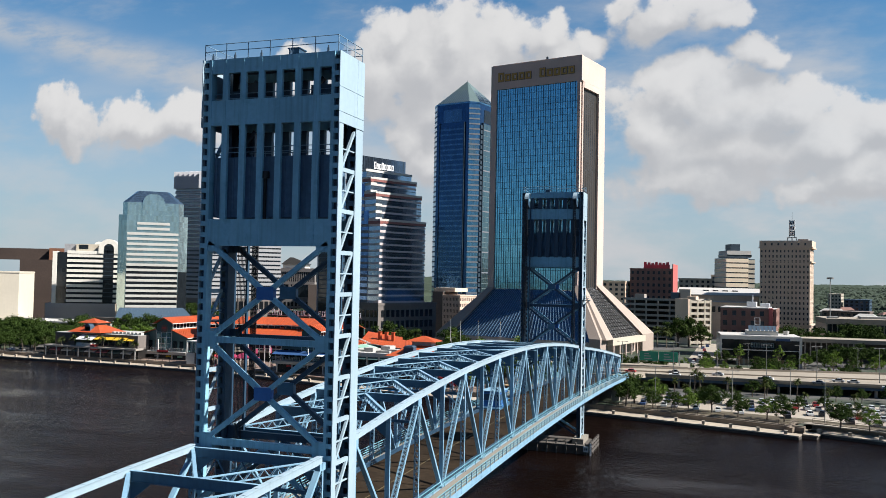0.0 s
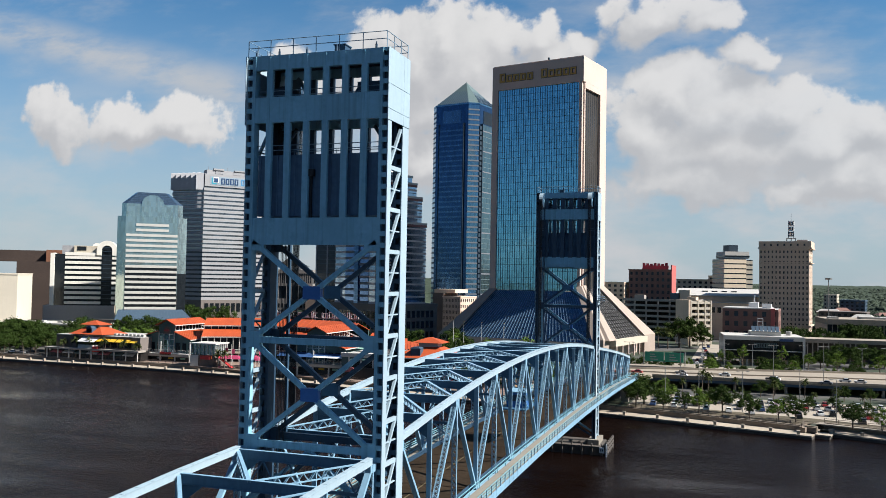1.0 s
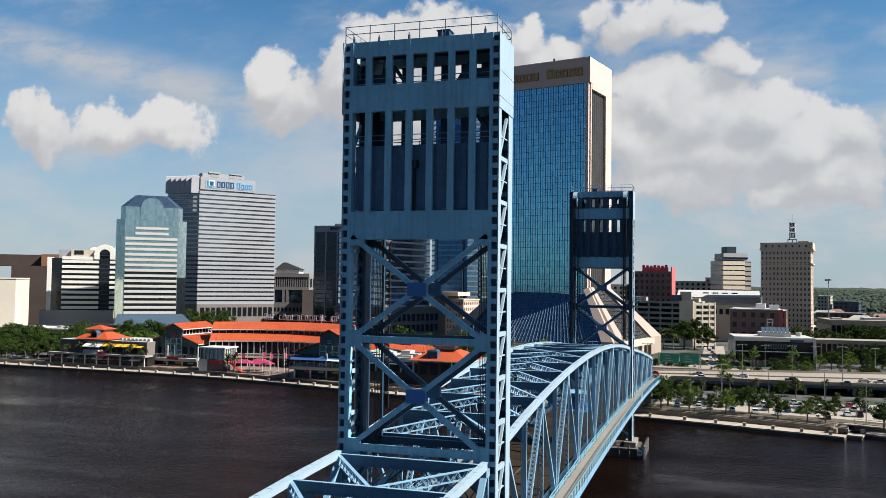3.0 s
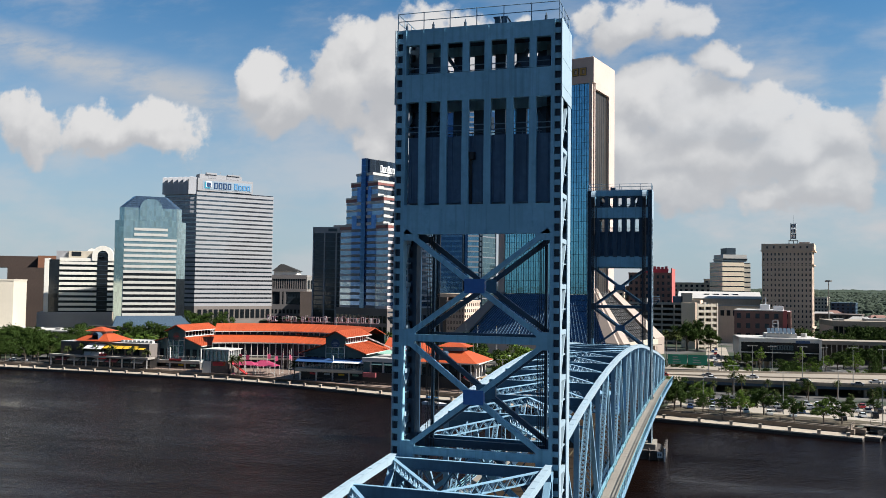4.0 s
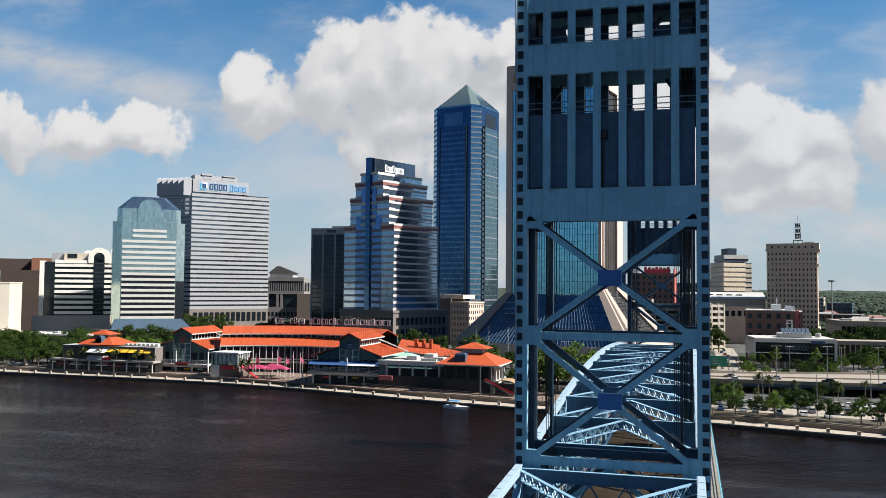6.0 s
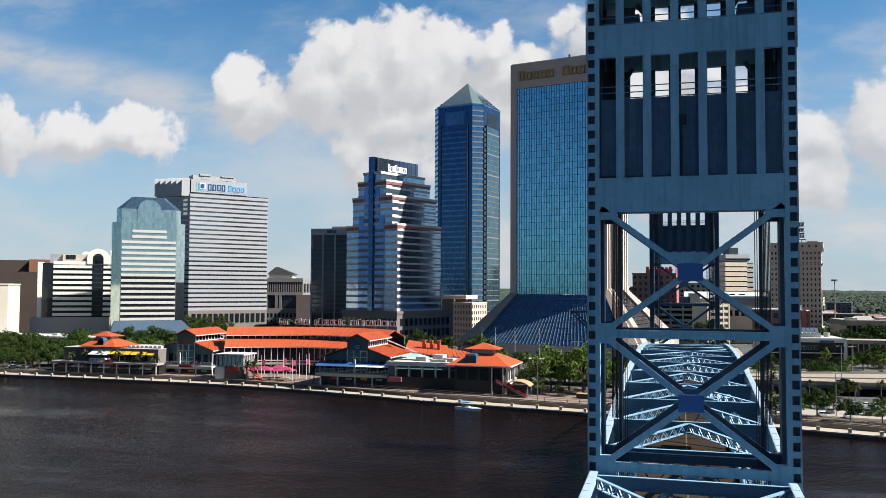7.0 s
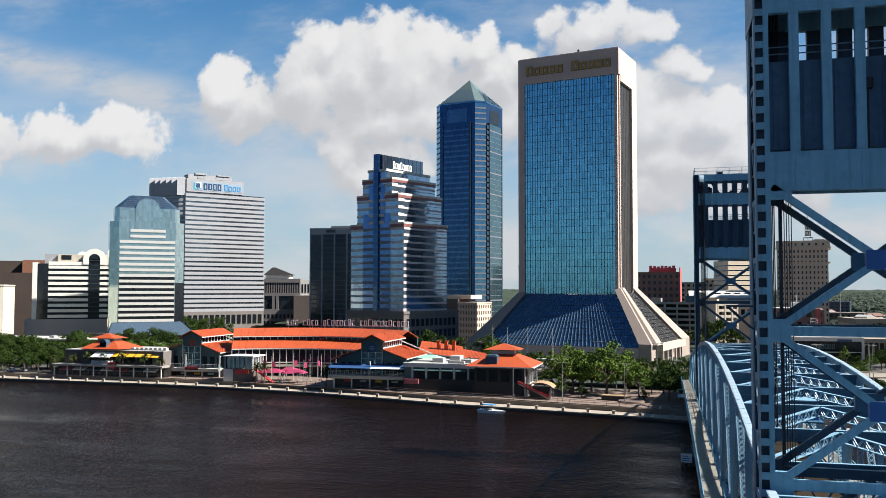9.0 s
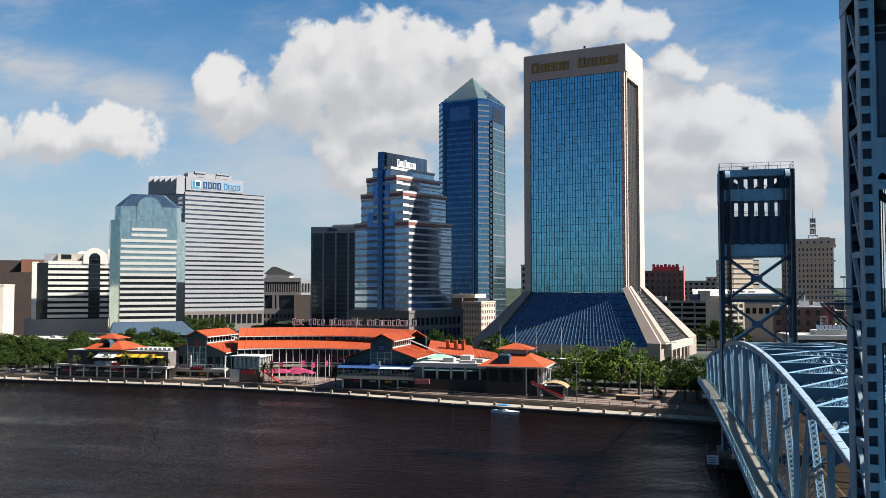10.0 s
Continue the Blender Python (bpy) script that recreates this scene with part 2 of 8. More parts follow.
def water_surface():
    m = bpy.data.materials.new("river_water")
    m.use_nodes = True
    nt = m.node_tree
    L = nt.links.new
    bsdf = nt.nodes["Principled BSDF"]
    tc = nt.nodes.new("ShaderNodeTexCoord")

    def noise_node(sc, det, stretch=(1, 1, 1), rot=0.0):
        mp = nt.nodes.new("ShaderNodeMapping")
        mp.inputs["Scale"].default_value = stretch
        mp.inputs["Rotation"].default_value = (0, 0, rot)
        L(tc.outputs["Object"], mp.inputs[0])
        n = nt.nodes.new("ShaderNodeTexNoise")
        L(mp.outputs[0], n.inputs["Vector"])
        n.inputs["Scale"].default_value, n.inputs["Detail"].default_value, n.inputs["Roughness"].default_value = sc, det, 0.62
        return n.outputs["Fac"]

    ripples = noise_node(0.5, 6, (0.6, 1.5, 1), 0.35)
    swell = noise_node(0.14, 4, (0.5, 1.6, 1), 0.4)
    patches = noise_node(0.022, 5, (0.5, 1.8, 1), 0.25)
    add = nt.nodes.new("ShaderNodeMath")
    add.operation = "MULTIPLY_ADD"
    L(swell, add.inputs[0])
    add.inputs[1].default_value = 0.7
    L(ripples, add.inputs[2])
    b = nt.nodes.new("ShaderNodeBump")
    b.inputs["Distance"].default_value = 0.55
    rough_map = nt.nodes.new("ShaderNodeMapRange")
    L(patches, rough_map.inputs[0])
    for i, x in enumerate((0.38, 0.62, 0.3, 1.3)):
        rough_map.inputs[i + 1].default_value = x
    L(rough_map.outputs[0], b.inputs["Strength"])
    L(add.outputs[0], b.inputs["Height"])
    L(b.outputs[0], bsdf.inputs["Normal"])
    mx = nt.nodes.new("ShaderNodeMix")
    mx.data_type = "RGBA"
    blot = nt.nodes.new("ShaderNodeMapRange")
    L(noise_node(0.008, 6, (0.55, 2.0, 1), 0.2), blot.inputs[0])
    blot.inputs[1].default_value, blot.inputs[2].default_value = 0.42, 0.70
    L(blot.outputs[0], mx.inputs[0])
    mx.inputs[6].default_value = (0.0042, 0.0020, 0.0014, 1)
    mx.inputs[7].default_value = (0.0095, 0.0058, 0.0046, 1)
    L(mx.outputs[2], bsdf.inputs["Base Color"])
    bsdf.inputs["Roughness"].default_value = 0.07
    bsdf.inputs["IOR"].default_value = 1.33
    bsdf.inputs["Specular IOR Level"].default_value = 0.10
    return m


def ground_surface():
    """City ground: asphalt, pale paving and grass in blocks and patches."""
    m = surface("city_ground", (0.066, 0.063, 0.0588), 0.9, var=0.25, scale=0.12)
    nt = m.node_tree
    L = nt.links.new
    bsdf = nt.nodes["Principled BSDF"]
    old = bsdf.inputs["Base Color"].links[0].from_socket
    tc = nt.nodes.new("ShaderNodeTexCoord")
    n = nt.nodes.new("ShaderNodeTexNoise")
    L(tc.outputs["Object"], n.inputs["Vector"])
    n.inputs["Scale"].default_value, n.inputs["Detail"].default_value = 0.018, 6
    r = nt.nodes.new("ShaderNodeMapRange")
    L(n.outputs["Fac"], r.inputs[0])
    r.inputs[1].default_value, r.inputs[2].default_value = 0.46, 0.54
    mx = nt.nodes.new("ShaderNodeMix")
    mx.data_type = "RGBA"
    L(r.outputs[0], mx.inputs[0])
    L(old, mx.inputs[6])
    mx.inputs[7].default_value = (0.018, 0.03, 0.011, 1)
    L(mx.outputs[2], bsdf.inputs["Base Color"])
    return m


STEEL = surface("blue_bridge_paint", (0.225, 0.445, 0.57), 0.5, var=0.16, scale=0.6, streaks=0.5, stain=(0.135, 0.285, 0.385))
# Darker copy of the blue for struts whose near faces lie in shade.
STEEL_MID = surface("shaded_blue_strut_paint", (0.045, 0.125, 0.21), 0.5, var=0.18, scale=0.6, streaks=0.3)
STEEL_SPAN = surface("weathered_span_paint", (0.19, 0.335, 0.445), 0.5, var=0.14, scale=0.6, streaks=0.2, stain=(0.12, 0.22, 0.31))
# Also the shade colour of the towers' rear frame and insides.
STEEL_DARK = surface("dark_shaded_blue_paint", (0.020, 0.052, 0.092), 0.5, var=0.2, scale=0.6, streaks=0.35)
STEEL_ROYAL = surface("royal_blue_gusset_paint", (0.025, 0.12, 0.36), 0.45, var=0.12, scale=0.8)
# Paler copy of the blue for plates and chords that catch the sun.
STEEL_SUNLIT = surface("sunlit_blue_plate_paint", (0.285, 0.375, 0.43), 0.5, var=0.1, scale=0.5, streaks=0.15)
WEIGHT = surface("counterweight_blue_concrete", (0.09, 0.16, 0.25), 0.8, var=0.25, scale=0.5, streaks=0.5)
ROPE = surface("greased_wire_rope", (0.012, 0.012, 0.014), 0.6, var=0.2, scale=3)
RAILING = surface("grey_blue_railing_paint", (0.16, 0.25, 0.33), 0.5, scale=2)
TEAL_RAIL = surface("teal_railing_paint", (0.154, 0.35, 0.406), 0.5, scale=2)
ROADWAY = surface("rusty_steel_grid_roadway", (0.03, 0.021, 0.0135), 0.95, var=0.4, scale=0.4, spec=0.06, stain=(0.014, 0.011, 0.009))
LEDGE = surface("sunbleached_quay_concrete", (0.34, 0.285, 0.22), 0.85, var=0.2, scale=0.4, stain=(0.2, 0.165, 0.13))
WALK = surface("tan_walkway_concrete", (0.2, 0.178, 0.145), 0.85, var=0.15, scale=0.5, stain=(0.14, 0.125, 0.10))
CONC = surface("pale_concrete", (0.288, 0.2592, 0.2268), 0.85, var=0.14, scale=0.3, stain=(0.33, 0.30, 0.27), streaks=0.2)
# Dark copy of the concrete; the shade on piers and undersides is in it.
CONC_DARK = surface("dark_shaded_concrete", (0.075, 0.064, 0.055), 0.8, var=0.3, scale=0.4, stain=(0.05, 0.045, 0.04))
WATER = water_surface()
GROUND = ground_surface()
PAVING = surface("brick_paving", (0.1872, 0.1296, 0.1008), 0.85, var=0.2, scale=0.5, stain=(0.25, 0.19, 0.15))
ROAD_TAN = surface("tan_highway_concrete", (0.25, 0.212, 0.165), 0.9, var=0.14, scale=0.15, stain=(0.15, 0.13, 0.10))
LOT = surface("sunbleached_parking_asphalt", (0.29, 0.25, 0.20), 0.9, var=0.15, scale=0.2, stain=(0.12, 0.105, 0.09))

# ---- mesh helpers ----
class Geo:
    """Gathers boxes, beams, tubes and prisms of one part."""

    def __init__(self):
        self.v, self.f = [], []

    def add(self, verts, faces):
        n = len(self.v)
        self.v += [tuple(p) for p in verts]
        self.f += [tuple(i + n for i in f) for f in faces]
        return self

    def box(self, x0, x1, y0, y1, z0, z1):
        return self.add([(x0, y0, z0), (x1, y0, z0), (x1, y1, z0), (x0, y1, z0), (x0, y0, z1), (x1, y0, z1), (x1, y1, z1), (x0, y1, z1)],
                        [(3, 2, 1, 0), (4, 5, 6, 7), (0, 1, 5, 4), (1, 2, 6, 5), (2, 3, 7, 6), (3, 0, 4, 7)])

    def beam(self, p, q, w, h, up=(0, 0, 1)):
        p, q = Vector(p), Vector(q)
        d = (q - p).normalized()
        s = d.cross(Vector(up))
        s = s.normalized() if s.length > 1e-4 else Vector((1, 0, 0))
        t = s.cross(d)
        s, t = s * w / 2, t * h / 2
        vs = [p - s - t, p + s - t, p + s + t, p - s + t, q - s - t, q + s - t, q + s + t, q - s + t]
        return self.add(vs, [(0, 1, 2, 3), (7, 6, 5, 4), (0, 4, 5, 1), (1, 5, 6, 2), (2, 6, 7, 3), (3, 7, 4, 0)])

    def tube(self, p, q, r, n=6, r2=None):
        p, q = Vector(p), Vector(q)
        d = (q - p).normalized()
        s = d.orthogonal().normalized()
        t = d.cross(s)
        r2 = r if r2 is None else r2
        vs = []
        for c, rr in ((p, r), (q, r2)):
            vs += [c + s * rr * math.cos(a) + t * rr * math.sin(a) for a in (2 * math.pi * i / n for i in range(n))]
        return self.add(vs, [(i, (i + 1) % n, n + (i + 1) % n, n + i) for i in range(n)] + [tuple(reversed(range(n))), tuple(range(n, 2 * n))])

    def prism(self, pts, z0, z1, top=None):
        """Upright prism on a plan outline (counter-clockwise); top: another outline for the upper end."""
        n = len(pts)
        top = top or pts
        zs = z1 if isinstance(z1, (list, tuple)) else [z1] * n
        vs = [(x, y, z0) for x, y in pts] + [(x, y, z) for (x, y), z in zip(top, zs)]
        return self.add(vs, [(i, (i + 1) % n, n + (i + 1) % n, n + i) for i in range(n)] + [tuple(reversed(range(n))), tuple(range(n, 2 * n))])

    def quad(self, a, b, c, d):
        return self.add([a, b, c, d], [(0, 1, 2, 3)])

    def slab(self, corners, thick):
        """A plate of four corners (counter-clockwise from outside) with thickness below them."""
        a, b, c, d = (Vector(p) for p in corners)
        n = (b - a).cross(d - a).normalized() * thick
        return self.add([a, b, c, d, a - n, b - n, c - n, d - n], [(0, 1, 2, 3), (7, 6, 5, 4), (0, 4, 5, 1), (1, 5, 6, 2), (2, 6, 7, 3), (3, 7, 4, 0)])

    def laced(self, p, q, w, h, side, bar=0.09, step=1.3):
        """A built-up member: two flanges of depth h, w apart along side, joined by crossing lacing bars."""
        p, q, side = Vector(p), Vector(q), Vector(side).normalized()
        d = (q - p).normalized()
        up = side.cross(d)
        for s in (-1, 1):
            o = side * s * w / 2
            self.beam(p + o, q + o, bar * 1.4, h, up=up) if abs(d.cross(up).dot(side)) > 0.5 else self.beam(p + o, q + o, h, bar * 1.4, up=up)
        n = max(2, int((q - p).length / step))
        for face in (-1, 1):
            off = up * face * (h / 2)
            for i in range(n):
                a = p + (q - p) * (i / n) + off
                b = p + (q - p) * ((i + 1) / n) + off
                for s in (-1, 1):
                    self.beam(a + side * s * w / 2, b - side * s * w / 2, bar, bar * 0.5, up=up)
        return self

    def lattice(self, p, q, depth, width, bar=0.07, step=0.7):
        """A laced strut: an upper and a lower plate joined by zigzag bars on both faces."""
        p, q = Vector(p), Vector(q)
        d = (q - p).normalized()
        side = d.cross(Vector((0, 0, 1))).normalized()
        down = Vector((0, 0, -depth))
        self.beam(p, q, width, 0.09)
        self.beam(p + down, q + down, width, 0.07)
        n = max(2, int((q - p).length / step))
        for s in (-1, 1):
            o = side * s * (width / 2 - bar / 2)
            for i in range(n):
                a, b = p + (q - p) * (i / n) + o, p + (q - p) * ((i + 1) / n) + o
                a, b = (a, b + down) if i % 2 else (a + down, b)
                self.beam(a, b, bar * 0.5, bar, up=side)
        return self

    def mesh(self, name, mat):
        me = bpy.data.meshes.new(name)
        me.from_pydata(self.v, [], self.f)
        me.materials.append(mat)
        me.update()
        return me


def thing(name, label, category, x=0, y=0, z=0, rz=0, group="", kind=""):
    ob = new(name)
    ob.empty_display_size = 0.5
    ob.matrix_basis = pose(x, y, z, 0, 0, rz)
    return tagged(ob, label, category, group, kind)


def part(name, g, mat, parent, label=""):
    ob = new(name, g.mesh(name, mat) if isinstance(g, Geo) else g)
    ob.parent = parent
    return tagged(ob, label)


def single(name, g, mat, label, category, x=0, y=0, z=0, rz=0, group="", kind=""):
    ob = new(name, g.mesh(name, mat))
    ob.matrix_basis = pose(x, y, z, 0, 0, rz)
    return tagged(ob, label, category, group, kind)


# ---- vertical-lift bridge ----
TOWER_TOP, MULLIONS = 66.2, (-5.4, -3.25, -1.08, 1.08, 3.25, 5.4)
BACK = 5.6


def tower_column(sx, y0, y1):
    """Perforated box column: plain inner band, outer side plate, battens that leave square holes."""
    g = Geo()
    xs = lambda a, b: (min(sx * a, sx * b), max(sx * a, sx * b))
    g.box(*xs(7.1, 7.45), y0, y1, 3.4, TOWER_TOP)
    for yy in (y0 + 0.02, y1 - 0.08):
        z = 3.4
        while z < TOWER_TOP - 0.4:
            g.box(*xs(7.45, 8.0), yy, yy + 0.06, z, min(z + 0.5, TOWER_TOP))
            z += 1.16
    g.box(*xs(7.45, 8.0), y0 + 0.1, y1 - 0.1, TOWER_TOP - 0.3, TOWER_TOP)
    return g


def build_tower():
    t = thing("lift_tower", "tall blue riveted steel lift bridge tower on a pier", "bridge tower", group="lift bridge towers")
    for sx in (-1, 1):
        # rear columns wear the darker blue, shade put into the paint
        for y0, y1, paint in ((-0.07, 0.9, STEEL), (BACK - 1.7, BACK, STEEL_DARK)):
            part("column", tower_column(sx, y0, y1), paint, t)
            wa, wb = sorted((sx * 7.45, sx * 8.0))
            # dark web makes the column holes look shaded
            part("column_web", Geo().box(wa, wb, (y0 + y1) / 2 - 0.04, (y0 + y1) / 2 + 0.04, 3.4, TOWER_TOP), STEEL_DARK, t, "web plate darkened as shade in the holes")
            xa, xb = sorted((sx * 8.0, sx * 8.1))
            part("column_plate", Geo().box(xa, xb, y0, y1, 3.4, TOWER_TOP), STEEL_SUNLIT, t, "outer plate in a paler sunlit blue")
        # side lattice between front and back columns
        x = sx * 7.85
        z = 4.0
        ya, yb = 0.9, BACK - 1.7
        while z < 58:
            z2 = min(z + 4.2, 59.2)
            part("side_strut", Geo().beam((x, ya, z), (x, yb, z), 0.3, 0.42), STEEL_SUNLIT, t)
            part("side_tie", Geo().beam((x, ya, z + 2.1), (x, yb, z + 2.1), 0.2, 0.12), STEEL_SUNLIT, t)
            part("side_diagonal", Geo().beam((x, ya, z), (x, yb, z2), 0.26, 0.3), STEEL_SUNLIT, t)
            z = z2
        for k, (z0, z1) in enumerate(((59.0, 60.1), (60.13, 62.6), (62.63, 66.2))):
            for y0, y1 in ((-0.28, 3.9), (3.93, BACK)):
                a, b = sorted((sx * 8.1, sx * 8.16))
                part("side_plate", Geo().box(a, b, y0, y1, z0, z1 - 0.02), STEEL_SUNLIT, t, "pale blue riveted cladding plate")
    # front wall: beams and mullions
    for z0, z1, d in ((64.7, 66.2, 0.5), (59.2, 61.85, 0.5), (46.6, 49.35, 0.7)):
        part("front_beam", Geo().box(-7.1, 7.1, 0.0, d, z0, z1), STEEL, t)
        if z0 > 50:
            part("rear_beam", Geo().box(-7.1, 7.1, BACK - 0.5, BACK - 0.1, z0, z1), STEEL, t)
    part("rear_beam", Geo().box(-7.1, 7.1, BACK - 0.5, BACK - 0.1, 46.9, 49.5), STEEL, t)
    for x in MULLIONS:
        for z0, z1 in ((61.85, 64.7), (49.35, 59.2)):
            part("mullion", Geo().box(x - 0.33, x + 0.33, -0.06, 0.32, z0, z1), STEEL, t)
            # shade is painted on the rear mullions too
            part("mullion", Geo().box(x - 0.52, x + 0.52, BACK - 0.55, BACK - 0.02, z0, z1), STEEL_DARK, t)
    # dark panels added so that the outer bays read as black
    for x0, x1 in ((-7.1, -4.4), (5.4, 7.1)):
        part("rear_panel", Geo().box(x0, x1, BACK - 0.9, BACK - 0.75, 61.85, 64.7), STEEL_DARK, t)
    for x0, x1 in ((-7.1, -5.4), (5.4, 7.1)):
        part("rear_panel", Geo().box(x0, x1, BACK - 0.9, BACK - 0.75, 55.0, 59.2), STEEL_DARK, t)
    # counterweight in the well, its steel ribs, a drain stain built as a post
    g = Geo().box(-7.0, 7.0, 0.75, 3.6, 49.6, 55.9)
    part("counterweight", g, WEIGHT, t, "dark blue concrete counterweight block")
    for i in range(14):
        x = -6.7 + i * 1.03
        part("weight_rib", Geo().box(x - 0.06, x + 0.06, 0.66, 0.75, 49.7, 55.8), WEIGHT, t)
    part("guide_post", Geo().box(-0.72, -0.5, 0.4, 0.66, 49.4, 53.6).tube((-0.61, 0.53, 53.6), (-0.61, 0.53, 54.3), 0.42, 12), ROPE, t)
    # floors, roof
    part("machine_deck", Geo().box(-7.1, 7.1, 0.5, BACK - 0.5, 61.3, 61.5), STEEL_DARK, t)
    part("roof", Geo().box(-7.1, 7.1, 0.5, BACK - 0.5, 65.7, 65.95), STEEL_DARK, t)
    for x0, x1, y0, y1, z0, z1 in ((-6.6, -3.9, 1.6, 4.0, 61.5, 63.1), (3.9, 6.7, 1.6, 4.0, 61.5, 63.3), (-1.2, 0.4, 2.2, 3.6, 61.5, 62.3)):
        g = Geo().box(x0, x1, y0, y1, z0, z1)
        g.tube((x0 + 0.5, y1, z1 - 0.2), (x1 - 0.4, y1, z1 - 0.2), 0.5, 12)
        part("machinery", g, STEEL_DARK, t, "dark hoisting machinery")
    for z in (62.1, 62.6, 56.4, 56.9):
        for y in (0.6, BACK - 0.65):
            part("guard_rail", Geo().tube((-7.1, y, z), (7.1, y, z), 0.045), RAILING, t)
    for i in range(9):
        x = -6.8 + i * 1.7
        part("guard_post", Geo().tube((x, BACK - 0.65, 55.9), (x, BACK - 0.65, 57.0), 0.04), RAILING, t)
    # slanted frames behind the windows
    for sx in (-1, 1):
        part("sheave_brace", Geo().beam((sx * 6.8, 4.6, 56.0), (sx * 4.6, 4.6, 59.3), 0.3, 0.3), STEEL_DARK, t)
        part("sheave_brace", Geo().beam((sx * 2.0, 3.8, 61.6), (sx * 4.2, 3.8, 64.6), 0.35, 0.35), STEEL_DARK, t)
        # sheaves with hoods and rope bundles on the span side
        c = Vector((sx * 6.35, 6.5, 64.0))
        wheel = Geo().tube(c - Vector((0.42, 0, 0)), c + Vector((0.42, 0, 0)), 1.75, 28)
        sheave = part("sheave", wheel, STEEL_DARK, t, "rope sheave wheel")
        part("hub", Geo().tube(c - Vector((0.5, 0, 0)), c + Vector((0.5, 0, 0)), 0.4, 14), STEEL, sheave)
        hood = Geo()
        arc = [math.radians(8 + i * 17) for i in range(11)]
        ring = [(c.y + r * math.cos(a), c.z + r * math.sin(a)) for r in (1.95, 1.88) for a in arc]
        hv = [(c.x + e, yy, zz) for e in (-0.5, 0.5) for yy, zz in ring]
        hf = []
        for i in range(10):
            hf += [(i + 1, i, 22 + i, 23 + i), (11 + i, 12 + i, 34 + i, 33 + i), (i, i + 1, 12 + i, 11 + i), (23 + i, 22 + i, 33 + i, 34 + i)]
        hood.add(hv, hf)
        part("sheave_hood", hood, STEEL_SUNLIT, t, "pale rounded sheave hood")
        for i in range(8):
            x = c.x - 0.38 + i * 0.11
            part("rope", Geo().tube((x, c.y + 1.75, 64.0), (x, c.y + 1.55, 29.0), 0.045, 5), ROPE, t)
            part("rope", Geo().tube((x, c.y - 1.75, 64.0), (x, c.y - 2.6, 55.5), 0.045, 5), ROPE, t)
        part("guide_rail", Geo().box(c.x - 0.55 * sx - 0.12, c.x - 0.55 * sx + 0.12, BACK, BACK + 0.35, 26.0, 62.0), STEEL_DARK, t)
        for i in range(6):
            x = sx * (5.2 + i * 0.17)
            part("rope", Geo().tube((x, 4.3, 50.0), (x, 4.3, 24.0), 0.035, 5), ROPE, t)
    # X bracing with gussets, both faces; the rear one coloured as if shaded
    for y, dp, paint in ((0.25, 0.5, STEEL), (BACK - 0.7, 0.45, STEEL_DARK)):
        up = (0, 1, 0)
        for zt, zc, zb in ((46.9, 41.75, 36.8), (36.8, 31.5, 26.3)):
            for sx in (-1, 1):
                for za, zb_ in ((zt, zc), (zc, zb)):
                    a = (sx * 7.0, y, za) if za != zc else (0, y, zc)
                    b = (0, y, zc) if za != zc else (sx * 7.0, y, zb_)
                    g = Geo()
                    g.beam(a, b, 0.47, dp, up=up)
                    d = (Vector(b) - Vector(a)).normalized()
                    nrm = Vector((-d.z, 0, d.x))
                    nrm = nrm if nrm.z > 0 else -nrm
                    n = 14
                    for i in range(n):
                        f = (i + 0.3) / n
                        p = Vector(a).lerp(Vector(b), f) + nrm * 0.222
                        g.beam(p - d * 0.13, p + d * 0.13, dp * 0.7, 0.06, up=nrm)
                    part("diagonal", g, paint, t)
            part("gusset", Geo().box(-0.98, 0.98, y - dp / 2 - 0.06, y + dp / 2 + 0.06, zc - 0.66, zc + 0.66), STEEL_ROYAL if paint is STEEL else STEEL_MID, t, "blue riveted gusset plate")
            for sx in (-1, 1):
                a, b = sorted((sx * 5.9, sx * 7.12))
                part("gusset", Geo().prism([(a, y - dp / 2 - 0.04), (b, y - dp / 2 - 0.04), (b, y + dp / 2 + 0.04), (a, y + dp / 2 + 0.04)], zb - 0.75, zb + 0.85), paint, t)
        part("strut", Geo().box(-7.1, 7.1, y - dp / 2, y + dp / 2, 36.5, 37.15), paint, t)
        part("strut", Geo().box(-7.1, 7.1, y - dp / 2, y + dp / 2, 25.95, 26.65), paint, t)
        for sx in (-1, 1):
            part("portal_brace", Geo().beam((0, y, 25.9), (sx * 7.0, y, 20.3), 0.42, dp, up=up), paint, t)
            part("knee", Geo().prism([(sx * 5.7 if sx > 0 else -7.1, y - 0.2), (7.1 if sx > 0 else -5.7, y - 0.2), (7.1 if sx > 0 else -5.7, y + 0.2), (sx * 5.7 if sx > 0 else -7.1, y + 0.2)], 46.0, 46.62), paint, t)
        # bracing under the deck
        for sx in (-1, 1):
            part("lower_diagonal", Geo().beam((sx * 7.0, y, 12.0), (-sx * 7.0, y, 4.2), 0.45, 0.4, up=up), paint, t)
    # stiffeners on the broad beams
    for x in MULLIONS:
        part("stiffener", Geo().box(x - 0.04, x + 0.04, -0.04, 0.0, 46.7, 49.3), STEEL, t)
        part("stiffener", Geo().box(x - 0.04, x + 0.04, -0.04, 0.0, 59.3, 61.8), STEEL, t)
        part("stiffener", Geo().box(x - 0.04, x + 0.04, -0.04, 0.0, 64.8, 66.1), STEEL, t)
    # roof railing
    corners = [(-7.9, -0.2), (7.9, -0.2), (7.9, BACK - 0.1), (-7.9, BACK - 0.1)]
    for i in range(4):
        (xa, ya), (xb, yb) = corners[i], corners[(i + 1) % 4]
